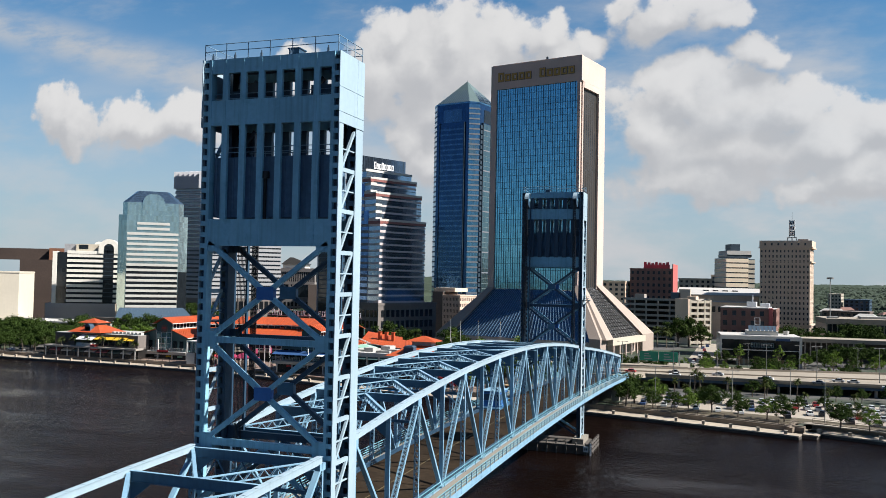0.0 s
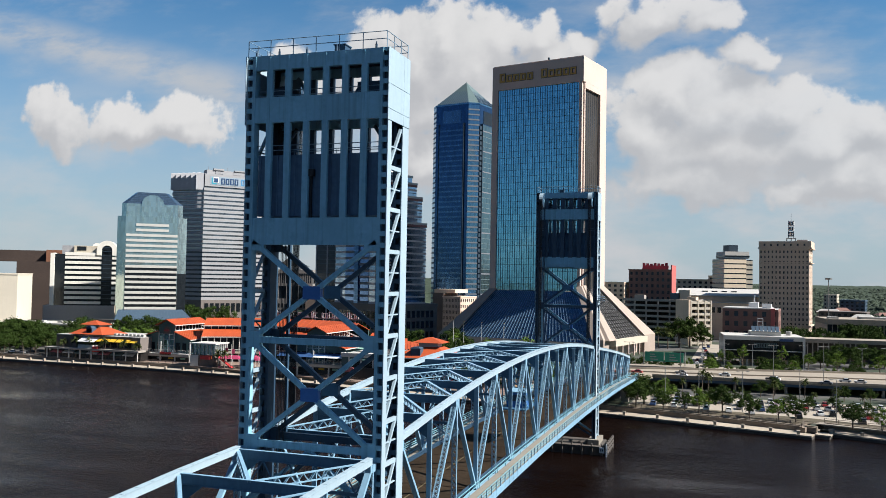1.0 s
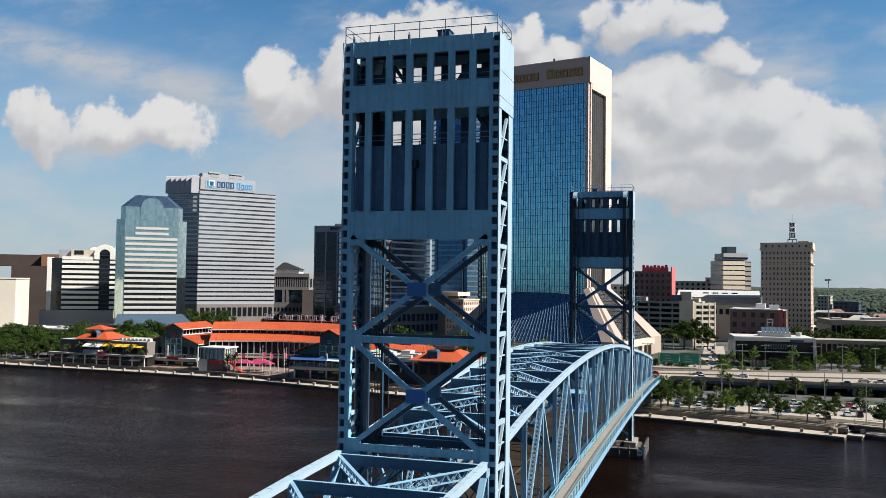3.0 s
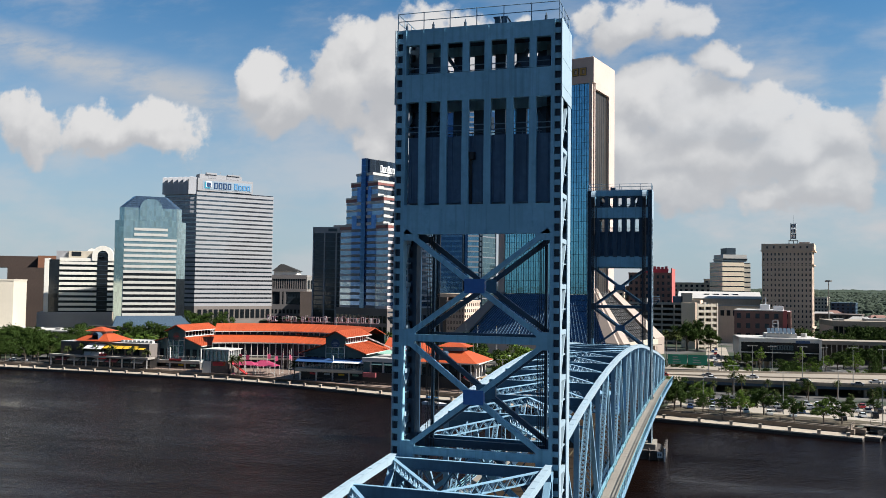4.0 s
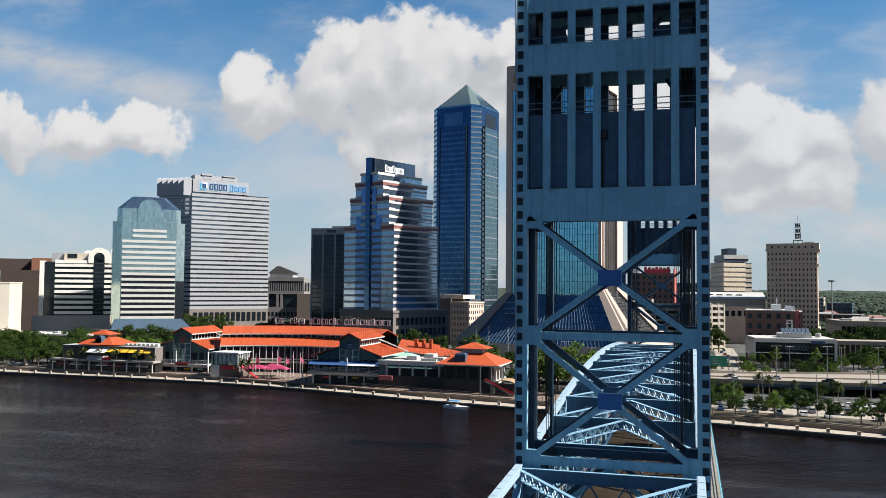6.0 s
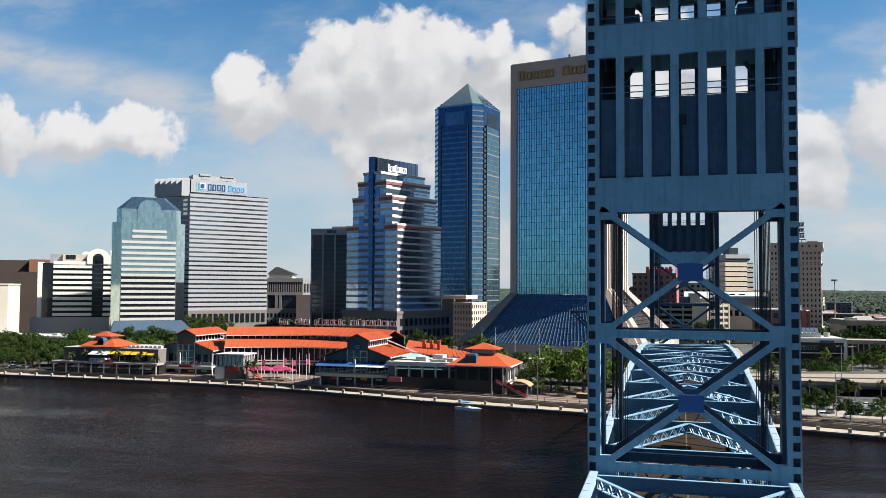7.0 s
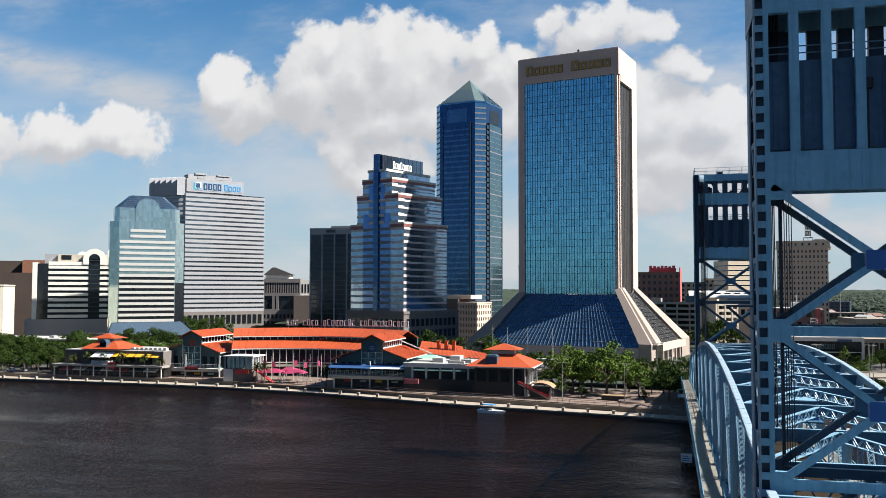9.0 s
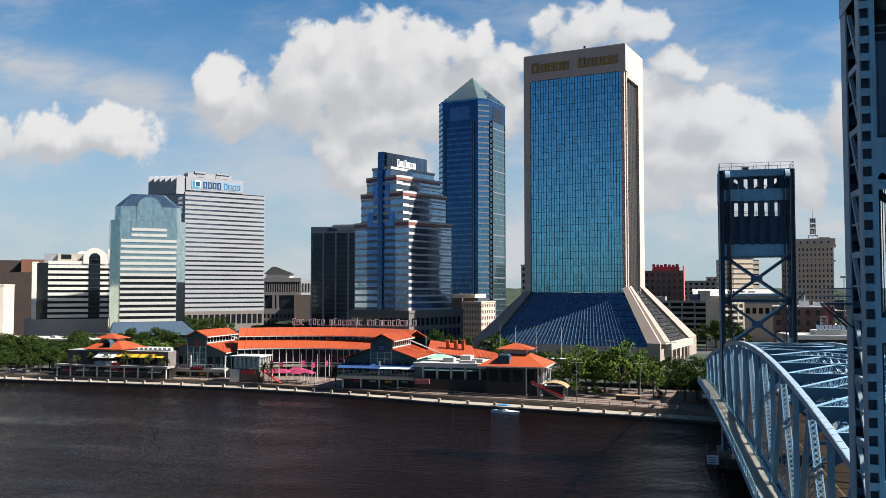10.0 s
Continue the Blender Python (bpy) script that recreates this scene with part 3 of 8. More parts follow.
        for z in (67.0, 67.75):
            part("roof_rail", Geo().tube((xa, ya, z), (xb, yb, z), 0.04), RAILING, t)
        n = 6 if abs(xb - xa) > 8 else 3
        for k in range(n):
            x, y = xa + (xb - xa) * k / n, ya + (yb - ya) * k / n
            part("roof_post", Geo().tube((x, y, 66.1), (x, y, 67.8), 0.05), RAILING, t)
    for x in (-7.1, -4.4, -1.2, 2.2, 6.6):
        part("beacon", Geo().tube((x, 0.1, 66.2), (x, 0.1, 66.6), 0.13, 8).tube((x, 0.1, 66.6), (x, 0.1, 66.85), 0.07, 6), STEEL_DARK, t)
    part("roof_hatch", Geo().box(1.4, 2.6, 1.2, 2.6, 66.0, 67.1).box(1.3, 2.7, 1.1, 2.7, 67.1, 67.2), STEEL_DARK, t)
    # side balcony
    for z in (38.4,):
        g = Geo().box(-9.9, -8.1, 3.2, 5.5, z, z + 0.15)
        for yy in (3.2, 5.5):
            g.beam((-9.8, yy, z), (-8.1, yy, z - 1.6), 0.12, 0.12)
        part("balcony", g, STEEL_DARK, t)
        for zz in (z + 0.6, z + 1.15):
            part("balcony_rail", Geo().tube((-9.85, 3.2, zz), (-9.85, 5.5, zz), 0.04).tube((-9.85, 3.2, zz), (-8.1, 3.2, zz), 0.04).tube((-9.85, 5.5, zz), (-8.1, 5.5, zz), 0.04), RAILING, t)
    return t


near_tower = build_tower()
near_tower.matrix_basis = pose(0.1, 0, 0) @ Matrix.Diagonal((0.986, 1, 1, 1))
FAR_Y = 146.6
far_tower = copy_thing(near_tower, pose(0, FAR_Y, 0, 0, 0, 180))


def build_pier(y0, y1):
    p = thing("bridge_pier", "weathered concrete bridge pier with timber fender standing in the river", "bridge pier", 0, (y0 + y1) / 2, 0, group="bridge piers")
    h = (y1 - y0) / 2
    # base tone is darkened for the shadow of the bridge
    part("base", Geo().prism([(-9.6, -h), (9.6, -h), (10.6, -h * 0.4), (10.6, h * 0.4), (9.6, h), (-9.6, h), (-10.6, h * 0.4), (-10.6, -h * 0.4)], -1.5, 2.2), CONC_DARK, p)
    for sx in (-1, 1):
        part("pedestal", Geo().box(sx * 7.6 - 1.4, sx * 7.6 + 1.4, -h + 1.2, h - 1.2, 2.2, 3.5), WALK, p)
        for k in range(5):
            yy = -h - 0.6 + k * (2 * h + 1.2) / 4
            part("fender_post", Geo().tube((sx * 11.2, yy, -2), (sx * 11.2, yy, 3.3), 0.28, 8), CONC_DARK, p)
        for z in (0.7, 1.7, 2.7):
            part("fender_wale", Geo().box(min(sx * 10.9, sx * 11.5), max(sx * 10.9, sx * 11.5), -h - 0.9, h + 0.9, z, z + 0.35), CONC_DARK, p)
    for k in range(9):
        x = -10 + k * 2.5
        part("fender_post", Geo().tube((x, -h - 0.5, -2), (x, -h - 0.5, 2.9), 0.22, 8), CONC_DARK, p)
    part("fender_wale", Geo().box(-11, 11, -h - 0.85, -h - 0.6, 1.8, 2.3), CONC_DARK, p)
    return p


build_pier(-2.4, 8.0)
build_pier(138.6, 149.0)


def deck_z(y):
    return 15.0 - ((y - 70) / 150) ** 2 * 4.2


def lift_top(y):
    return 30.5 - ((y - 73.4) / 66.9) ** 2 * 3.9


def north_top(y):
    d = y - 147
    return 25.9 - 0.09 * d - 0.00028 * d * d


def south_top(y):
    d = -1.0 - y
    return 25.7 - 0.03 * d - 0.0009 * d * d


TX = 7.3


def build_span(label, ys, top, first_even=True, lean=1):
    """A through truss of Warren pattern with verticals, its floor, walks and railings."""
    s = thing("truss_span", label, "bridge span", group="truss spans")
    n = len(ys) - 1
    zt = [top(y) for y in ys]
    zb = [deck_z(y) - 0.3 for y in ys]
    for sx in (-1, 1):
        x = sx * TX
        for i in range(n):
            g = Geo()
            for e in (-0.2, 0.2):
                g.beam((x + e, ys[i], zt[i]), (x + e, ys[i + 1] + 0.02, zt[i + 1]), 0.09, 0.66)
                g.beam((x + e * 1.1, ys[i], zt[i] + 0.35), (x + e * 1.1, ys[i + 1] + 0.02, zt[i + 1] + 0.35), 0.2, 0.05)
            part("top_chord", g, STEEL_SUNLIT, s)
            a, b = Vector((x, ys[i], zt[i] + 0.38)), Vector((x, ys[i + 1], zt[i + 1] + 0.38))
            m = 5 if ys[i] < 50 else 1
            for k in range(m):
                part("cover_plate", Geo().beam(a.lerp(b, (k + 0.02) / m), a.lerp(b, (k + 0.97) / m), 0.54, 0.035), STEEL_SUNLIT, s, "cover plate in a paler sunlit blue")
            part("bottom_chord", Geo().beam((x, ys[i], zb[i]), (x, ys[i + 1] + 0.02, zb[i + 1]), 0.6, 0.75), STEEL_SPAN, s)
        for i in range(n + 1):
            g = Geo()
            if i % 2 == 0:
                g.laced((x, ys[i], zb[i]), (x, ys[i], zt[i] - 0.3), 0.6, 0.24, (1, 0, 0), bar=0.06, step=0.7)
                g.box(x - 0.32, x + 0.32, ys[i] - 0.6, ys[i] + 0.6, zt[i] - 1.0, zt[i] - 0.3)
            else:
                g.beam((x, ys[i], zb[i]), (x, ys[i], zt[i] - 0.3), 0.58, 0.2, up=(0, 1, 0))
            part("vertical", g, STEEL_SPAN, s)
        for i in range(n):
            up_right = (i % 2 == 1)
            a = (x, ys[i], zb[i] + 0.3 if up_right else zt[i] - 0.5)
            b = (x, ys[i + 1], zt[i + 1] - 0.5 if up_right else zb[i + 1] + 0.3)
            g = Geo()
            if up_right == (lean > 0):
                g.laced(a, b, 0.62, 0.3, (1, 0, 0), bar=0.07, step=0.55)
            else:
                g.beam(a, b, 0.32, 0.58, up=(1, 0, 0))
            part("diagonal", g, STEEL_SPAN, s)
    # overhead bracing: plate struts with knees, and laced chevrons that point to the middle of the span
    for i in range(n + 1):
        y = ys[i]
        g = Geo()
        g.beam((-TX, y, zt[i] - 0.42), (TX, y, zt[i] - 0.42), 0.12, 0.95)
        g.beam((-TX, y, zt[i] - 0.9), (TX, y, zt[i] - 0.9), 0.34, 0.06)
        for sx in (-1, 1):
            g.add([(sx * (TX - 0.3), y - 0.05, zt[i] - 0.9), (sx * (TX - 2.6), y - 0.05, zt[i] - 0.9), (sx * (TX - 0.3), y - 0.05, zt[i] - 2.7),
                   (sx * (TX - 0.3), y + 0.05, zt[i] - 0.9), (sx * (TX - 2.6), y + 0.05, zt[i] - 0.9), (sx * (TX - 0.3), y + 0.05, zt[i] - 2.7)],
                  [(0, 1, 2), (5, 4, 3), (0, 3, 4, 1), (1, 4, 5, 2), (2, 5, 3, 0)])
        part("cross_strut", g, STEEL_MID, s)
        # paler top flange stands for sun on the strut
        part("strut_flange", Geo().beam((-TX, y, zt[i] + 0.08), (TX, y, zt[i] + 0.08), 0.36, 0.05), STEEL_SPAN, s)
        if i % 2 == 0:
            g = Geo().beam((-TX, y, zt[i] - 3.3), (TX, y, zt[i] - 3.3), 0.24, 0.34)
            for k in range(10):
                xa, xb = -TX + 1.46 * k, -TX + 1.46 * (k + 1)
                za, zb_ = (zt[i] - 3.2, zt[i] - 0.9) if k % 2 else (zt[i] - 0.9, zt[i] - 3.2)
                g.beam((xa, y, za), (xb, y, zb_), 0.12, 0.12)
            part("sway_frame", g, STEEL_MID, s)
            for sx in (-1, 1):
                part("sway_knee", Geo().beam((sx * TX, y, zt[i] - 5.6), (sx * (TX - 3.0), y, zt[i] - 3.3), 0.2, 0.2), STEEL_SPAN, s)
    for i in range(n):
        for sx in (-1, 1):
            if i < n / 2:
                a, b = (sx * TX, ys[i], zt[i] - 0.05), (0, ys[i + 1], zt[i + 1] - 0.05)
            else:
                a, b = (0, ys[i], zt[i] - 0.05), (sx * TX, ys[i + 1], zt[i + 1] - 0.05)
            part("lateral_brace", Geo().lattice(a, b, 0.8, 0.36, bar=0.09, step=0.62), STEEL_SPAN, s)
    # floor system
    for i in range(n + 1):
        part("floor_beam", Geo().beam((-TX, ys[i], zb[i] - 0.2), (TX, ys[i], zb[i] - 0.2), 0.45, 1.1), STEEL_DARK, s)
        for sx in (-1, 1):
            part("walk_bracket", Geo().beam((sx * TX, ys[i], zb[i] - 0.35), (sx * 10.3, ys[i], zb[i] + 0.15), 0.2, 0.5), STEEL_DARK, s)
    for i in range(n):
        za, zc = zb[i] + 0.45, zb[i + 1] + 0.45
        part("roadway", Geo().slab([(-6.6, ys[i], za), (6.6, ys[i], za), (6.6, ys[i + 1] - 0.06, zc), (-6.6, ys[i + 1] - 0.06, zc)], 0.25), ROADWAY, s)
        part("lane_line", Geo().slab([(-0.12, ys[i], za + 0.012), (0.12, ys[i], za + 0.012), (0.12, ys[i + 1] - 0.06, zc + 0.012), (-0.12, ys[i + 1] - 0.06, zc + 0.012)], 0.008), YELLOW_LINE, s)
        for sx in (-1, 1):
            part("kerb_rail", Geo().beam((sx * 6.75, ys[i], za + 0.55), (sx * 6.75, ys[i + 1], zc + 0.55), 0.08, 0.3).beam((sx * 6.75, ys[i], za + 0.15), (sx * 6.75, ys[i + 1], zc + 0.15), 0.2, 0.3), STEEL_DARK, s)
            xa, xb = sorted((sx * 7.75, sx * 10.2))
            part("walkway", Geo().slab([(xa, ys[i], za + 0.1), (xb, ys[i], za + 0.1), (xb, ys[i + 1] - 0.04, zc + 0.1), (xa, ys[i + 1] - 0.04, zc + 0.1)], 0.18), WALK, s, "tan concrete walkway slab")
            part("fascia", Geo().beam((sx * 10.28, ys[i], za - 0.35), (sx * 10.28, ys[i + 1], zc - 0.35), 0.1, 0.95), STEEL_SPAN, s)
            rail = Geo()
            for dz, xx in ((1.15, 10.2), (0.75, 10.2), (0.4, 10.2), (1.1, 7.9), (0.6, 7.9)):
                rail.beam((sx * xx, ys[i], za + dz + 0.1), (sx * xx, ys[i + 1], zc + dz + 0.1), 0.07, 0.09)
            part("hand_rail", rail, TEAL_RAIL, s)
            for k in range(4):
                f = k / 4
                y, z = ys[i] + (ys[i + 1] - ys[i]) * f, za + (zc - za) * f
                part("rail_post", Geo().box(sx * 10.28 - 0.07, sx * 10.28 + 0.07, y - 0.07, y + 0.07, z - 0.9, z + 1.27), STEEL_SPAN, s)
                if k % 2 == 0:
                    part("rail_post", Geo().box(sx * 7.9 - 0.04, sx * 7.9 + 0.04, y - 0.04, y + 0.04, z, z + 1.2), TEAL_RAIL, s)
    return s


TRIM_WHITE = surface("white_painted_trim", (0.465, 0.45, 0.42), 0.6, var=0.06, scale=0.6)
YELLOW_LINE = surface("faded_yellow_line", (0.07, 0.05, 0.018), 0.8, scale=2)
lift_ys = [6.6 + 9.55 * i for i in range(15)]
north_ys = [147.0 + 9.4 * i for i in range(9)]
south_ys = [-1.0 - 9.8 * i for i in range(9)]
build_span("blue steel through-truss lift span between the towers", lift_ys, lift_top)
build_span("blue steel through-truss span leading to the far bank", north_ys, north_top)
build_span("blue steel through-truss span leading to the near bank", south_ys, south_top)


def operator_house():
    """Small control cabin with its platform, hung inside the lift span near its middle."""
    b = thing("operator_house", "small blue control cabin hung inside the lift span", "control cabin", 0, 71.0, 0)
    part("platform", Geo().box(2.6, 7.0, -4.5, 4.5, 21.0, 21.2), STEEL_MID, b)
    for y in (-4.2, 0.0, 4.2):
        part("hanger", Geo().beam((2.8, y, 21.1), (2.8, y, 29.6), 0.16, 0.16, up=(0, 1, 0)), STEEL_MID, b)
    part("cabin", Geo().box(3.2, 6.6, -2.6, 2.6, 21.2, 22.3).box(3.3, 6.5, -2.5, 2.5, 23.4, 23.8), STEEL_ROYAL, b)
    part("cabin_glass", Geo().box(3.3, 6.5, -2.5, 2.5, 22.3, 23.4), STEEL_DARK, b)
    part("roof", Geo().box(3.1, 6.7, -2.7, 2.7, 23.8, 23.95), STEEL_SPAN, b)
    for z in (21.7, 22.2):
        part("rail", Geo().beam((6.95, -4.5, z), (6.95, 4.5, z), 0.05, 0.06).beam((2.65, -4.5, z), (2.65, 4.5, z), 0.05, 0.06), TEAL_RAIL, b)


def tower_deck(y0, y1):
    """The short piece of deck that runs through a tower."""
    d = thing("tower_deck", "short dark roadway piece running through the tower", "bridge deck", group="tower decks")
    za, zc = deck_z(y0) + 0.15, deck_z(y1) + 0.15
    part("roadway", Geo().slab([(-6.6, y0 + 0.05, za), (6.6, y0 + 0.05, za), (6.6, y1 - 0.06, zc), (-6.6, y1 - 0.06, zc)], 0.25), ROADWAY, d)
    for x in (-4.5, -1.5, 1.5, 4.5):
        part("stringer", Geo().beam((x, y0 + 0.05, za - 0.6), (x, y1 - 0.05, zc - 0.6), 0.3, 0.7), STEEL_DARK, d)
    for sx in (-1, 1):
        xa, xb = sorted((sx * 8.3, sx * 10.2))
        part("walkway", Geo().slab([(xa, y0 + 0.02, za + 0.1), (xb, y0 + 0.02, za + 0.1), (xb, y1 - 0.04, zc + 0.1), (xa, y1 - 0.04, zc + 0.1)], 0.18), WALK, d, "tan concrete walkway slab")
        part("fascia", Geo().beam((sx * 10.28, y0, za - 0.35), (sx * 10.28, y1, zc - 0.35), 0.1, 0.95), STEEL_SPAN, d)
        for dz in (0.5, 0.85, 1.25):
            part("hand_rail", Geo().beam((sx * 10.2, y0, za + dz), (sx * 10.2, y1, zc + dz), 0.07, 0.09), TEAL_RAIL, d)
        part("bracket", Geo().beam((sx * 7.6, (y0 + y1) / 2, (za + zc) / 2 - 0.5), (sx * 10.3, (y0 + y1) / 2, (za + zc) / 2 - 0.2), 0.25, 0.5), STEEL_DARK, d)


operator_house()
tower_deck(-1.0, 6.6)
tower_deck(140.3, 147.0)

# ---- downtown buildings ----
GLASS_BLUE = mirror_glass("blue_mirror_glass", (0.25, 0.60, 0.76), rough=0.04, pane=(1.52, 3.7), warp=0.005)
GLASS_SLOPE = mirror_glass("blue_slope_glass", (0.165, 0.265, 0.355), rough=0.12, pane=(2.2, 3.0), warp=0.012)
GLASS_CHAMFER = mirror_glass("steel_blue_corner_glass", (0.14, 0.29, 0.42), rough=0.1, pane=(1.5, 3.9), warp=0.015)
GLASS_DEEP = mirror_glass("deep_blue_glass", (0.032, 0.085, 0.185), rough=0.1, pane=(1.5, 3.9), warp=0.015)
GLASS_SLATE = mirror_glass("slate_blue_glass", (0.25, 0.35, 0.475), rough=0.1, pane=(1.5, 3.8), warp=0.02)
GLASS_BAND = mirror_glass("navy_spandrel_glass", (0.075, 0.155, 0.27), rough=0.15, pane=(1.5, 3.9), warp=0.015)
GLASS_GREEN = mirror_glass("grey_green_glass", (0.46, 0.57, 0.57), rough=0.1, pane=(1.4, 3.5), warp=0.02)
GLASS_ASH = mirror_glass("sky_greyed_glass", (0.22, 0.235, 0.25), rough=0.12, pane=(1.6, 4.0), warp=0.03)
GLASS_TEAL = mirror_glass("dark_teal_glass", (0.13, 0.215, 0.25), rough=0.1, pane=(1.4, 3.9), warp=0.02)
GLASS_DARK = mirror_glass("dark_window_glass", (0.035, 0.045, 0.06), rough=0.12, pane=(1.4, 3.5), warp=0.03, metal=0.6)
TAUPE = surface("taupe_precast_concrete", (0.49, 0.385, 0.33), 0.8, var=0.08, scale=0.3, streaks=0.12)
MULLION_DARK = surface("dark_anodised_mullion", (0.03, 0.05, 0.07), 0.5, var=0.15, metal=0.3)
WHITE_BAND = surface("white_precast_band", (0.46, 0.445, 0.41), 0.75, var=0.07, scale=0.4, streaks=0.1)
GREY_BAND = surface("pale_grey_stone_band", (0.2808, 0.2808, 0.2886), 0.75, var=0.08, scale=0.4)
CREAM = surface("cream_stucco", (0.44, 0.39, 0.31), 0.85, var=0.07, scale=0.3, streaks=0.1)
SLOPE_DARK = surface("dark_slope_glazing", (0.026, 0.025, 0.024), 0.75, var=0.2, scale=0.5, spec=0.1)
BRIGHT = surface("bright_white_precast", (0.68, 0.65, 0.58), 0.75, var=0.06, scale=0.4, streaks=0.12)
PINK_GREY = surface("pinkish_grey_granite", (0.46, 0.40, 0.39), 0.6, var=0.1, scale=0.4)
CHAMFER_STONE = surface("grey_pink_corner_stone", (0.125, 0.13, 0.145), 0.6, var=0.12, scale=0.4)
DOME_GLASS = mirror_glass("blue_grey_dome_glass", (0.20, 0.29, 0.36), rough=0.12, pane=(1.4, 2.2), warp=0.03)
# FLARE darkens the tower concrete so its sunlit slopes don't glare; streaks are weather.
FLARE = surface("toned_flare_concrete", (0.31, 0.248, 0.205), 0.85, var=0.12, scale=0.3, streaks=0.15, stain=(0.29, 0.235, 0.20))
BRONZE = surface("bronze_side_glazing", (0.042, 0.036, 0.031), 0.45, var=0.2, scale=0.5, spec=0.2)
BAY_STONE = surface("grey_green_bay_stone", (0.11, 0.145, 0.15), 0.6, var=0.15, scale=0.4)
UMBER = surface("umber_cladding", (0.05, 0.032, 0.024), 0.75, var=0.2, scale=0.3)
RUST = surface("rust_brown_parapet", (0.20, 0.085, 0.045), 0.8, var=0.15, scale=0.3)
SIGN_SLATE = mirror_glass("dark_slate_sign_glass", (0.10, 0.14, 0.20), rough=0.15, pane=(3.0, 3.8), warp=0.02)
STUCCO = surface("warm_cream_theatre_stucco", (0.56, 0.50, 0.40), 0.85, var=0.06, scale=0.2, streaks=0.08)
PODIUM = surface("brown_grey_podium_stone", (0.15, 0.128, 0.115), 0.8, var=0.12, scale=0.3)
BUFF = surface("pinkish_buff_stone", (0.52, 0.385, 0.30), 0.85, var=0.08, scale=0.3)
MASONRY = surface("greyish_tan_brick", (0.50, 0.385, 0.295), 0.85, var=0.12, scale=0.4, streaks=0.2)
FAR_TAN = surface("far_buff_precast", (0.74, 0.62, 0.46), 0.85, var=0.08, scale=0.2)
GREY_STONE = surface("grey_stone_podium", (0.27, 0.27, 0.28), 0.8, var=0.12, scale=0.3)
MAROON = surface("maroon_granite_band", (0.20, 0.07, 0.06), 0.5, var=0.15)
TAN_STONE = surface("tan_masonry", (0.6, 0.46, 0.34), 0.85, var=0.12, scale=0.4, streaks=0.2)
BROWN = surface("brown_cladding", (0.12, 0.09, 0.075), 0.8, var=0.15, scale=0.3)
BRICK_DARK = surface("dark_red_brick", (0.20, 0.105, 0.082), 0.85, var=0.2, scale=0.8, bump=0.01)
BRICK_RED = surface("painted_red_brick", (0.38, 0.095, 0.085), 0.8, var=0.12, scale=0.6)
SIGN_GOLD = surface("gilded_sign_metal", (0.42, 0.24, 0.05), 0.4, metal=0.2, var=0.1)
SIGN_WHITE = surface("white_sign_enamel", (0.663, 0.663, 0.663), 0.4, var=0.04)
SIGN_BLUE = surface("blue_sign_enamel", (0.012, 0.045, 0.12), 0.4, var=0.05)
SIGN_TEAL = surface("teal_sign_enamel", (0.03, 0.26, 0.36), 0.4, var=0.05)
SIGN_SKY = surface("sky_blue_sign_enamel", (0.06, 0.22, 0.42), 0.4, var=0.05)
# Lighter copy of the grey band stone, as if lit by the sky.
PALE_FIN = surface("skylit_grey_crown_fin", (0.42, 0.42, 0.435), 0.75, var=0.06, scale=0.4)
HALL_STONE = surface("grey_brown_hall_stone", (0.155, 0.14, 0.135), 0.85, var=0.12, scale=0.3)
GLASS_INNER = mirror_glass("royal_blue_bay_glass", (0.085, 0.17, 0.36), rough=0.1, pane=(1.5, 3.8), warp=0.02)
SIGN_PANEL = surface("pale_blue_sign_panel", (0.24, 0.3, 0.35), 0.5, var=0.06)
SIGN_RED = surface("red_sign_enamel", (0.42, 0.03, 0.05), 0.5, var=0.2)
ROOF_WHITE = surface("white_membrane_roof", (0.4, 0.385, 0.36), 0.8, var=0.08, scale=0.2, stain=(0.30, 0.285, 0.26))
ROOF_GREY = surface("grey_gravel_roof", (0.34, 0.33, 0.31), 0.9, var=0.15, scale=0.3)
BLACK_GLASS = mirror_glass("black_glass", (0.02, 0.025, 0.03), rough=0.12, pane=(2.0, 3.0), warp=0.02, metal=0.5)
COPPER = surface("weathered_green_copper", (0.075, 0.115, 0.115), 0.6, var=0.12, scale=0.4)
SLATE_ROOF = surface("blue_grey_metal_roof", (0.035, 0.065, 0.1), 0.5, var=0.12, scale=0.3)
GRID = -13.5


def floors(b, x0, x1, y0, y1, z0, z1, n, mat, share, proud=0.25, name="spandrel_band", label=""):
    """One band round the block at every floor."""
    h = (z1 - z0) / n
    for i in range(n):
        part(name, Geo().box(x0 - proud, x1 + proud, y0 - proud, y1 + proud, z0 + i * h, z0 + i * h + h * share), mat, b, label)


def piers(b, x0, x1, y0, y1, z0, z1, nx, ny, w, mat, proud=0.3, name="pier", back=False):
    """Upright piers along the front and both sides."""
    for i in range(nx + 1):
        x = x0 + (x1 - x0) * i / nx
        part(name, Geo().box(x - w / 2, x + w / 2, y0 - proud, y0 + 0.2, z0, z1), mat, b)
    for i in range(1, ny + 1):
        y = y0 + (y1 - y0) * i / ny
        for xa, xb in ((x0 - proud, x0 + 0.2), (x1 - 0.2, x1 + proud)):
            part(name, Geo().box(xa, xb, y - w / 2, y + w / 2, z0, z1), mat, b)


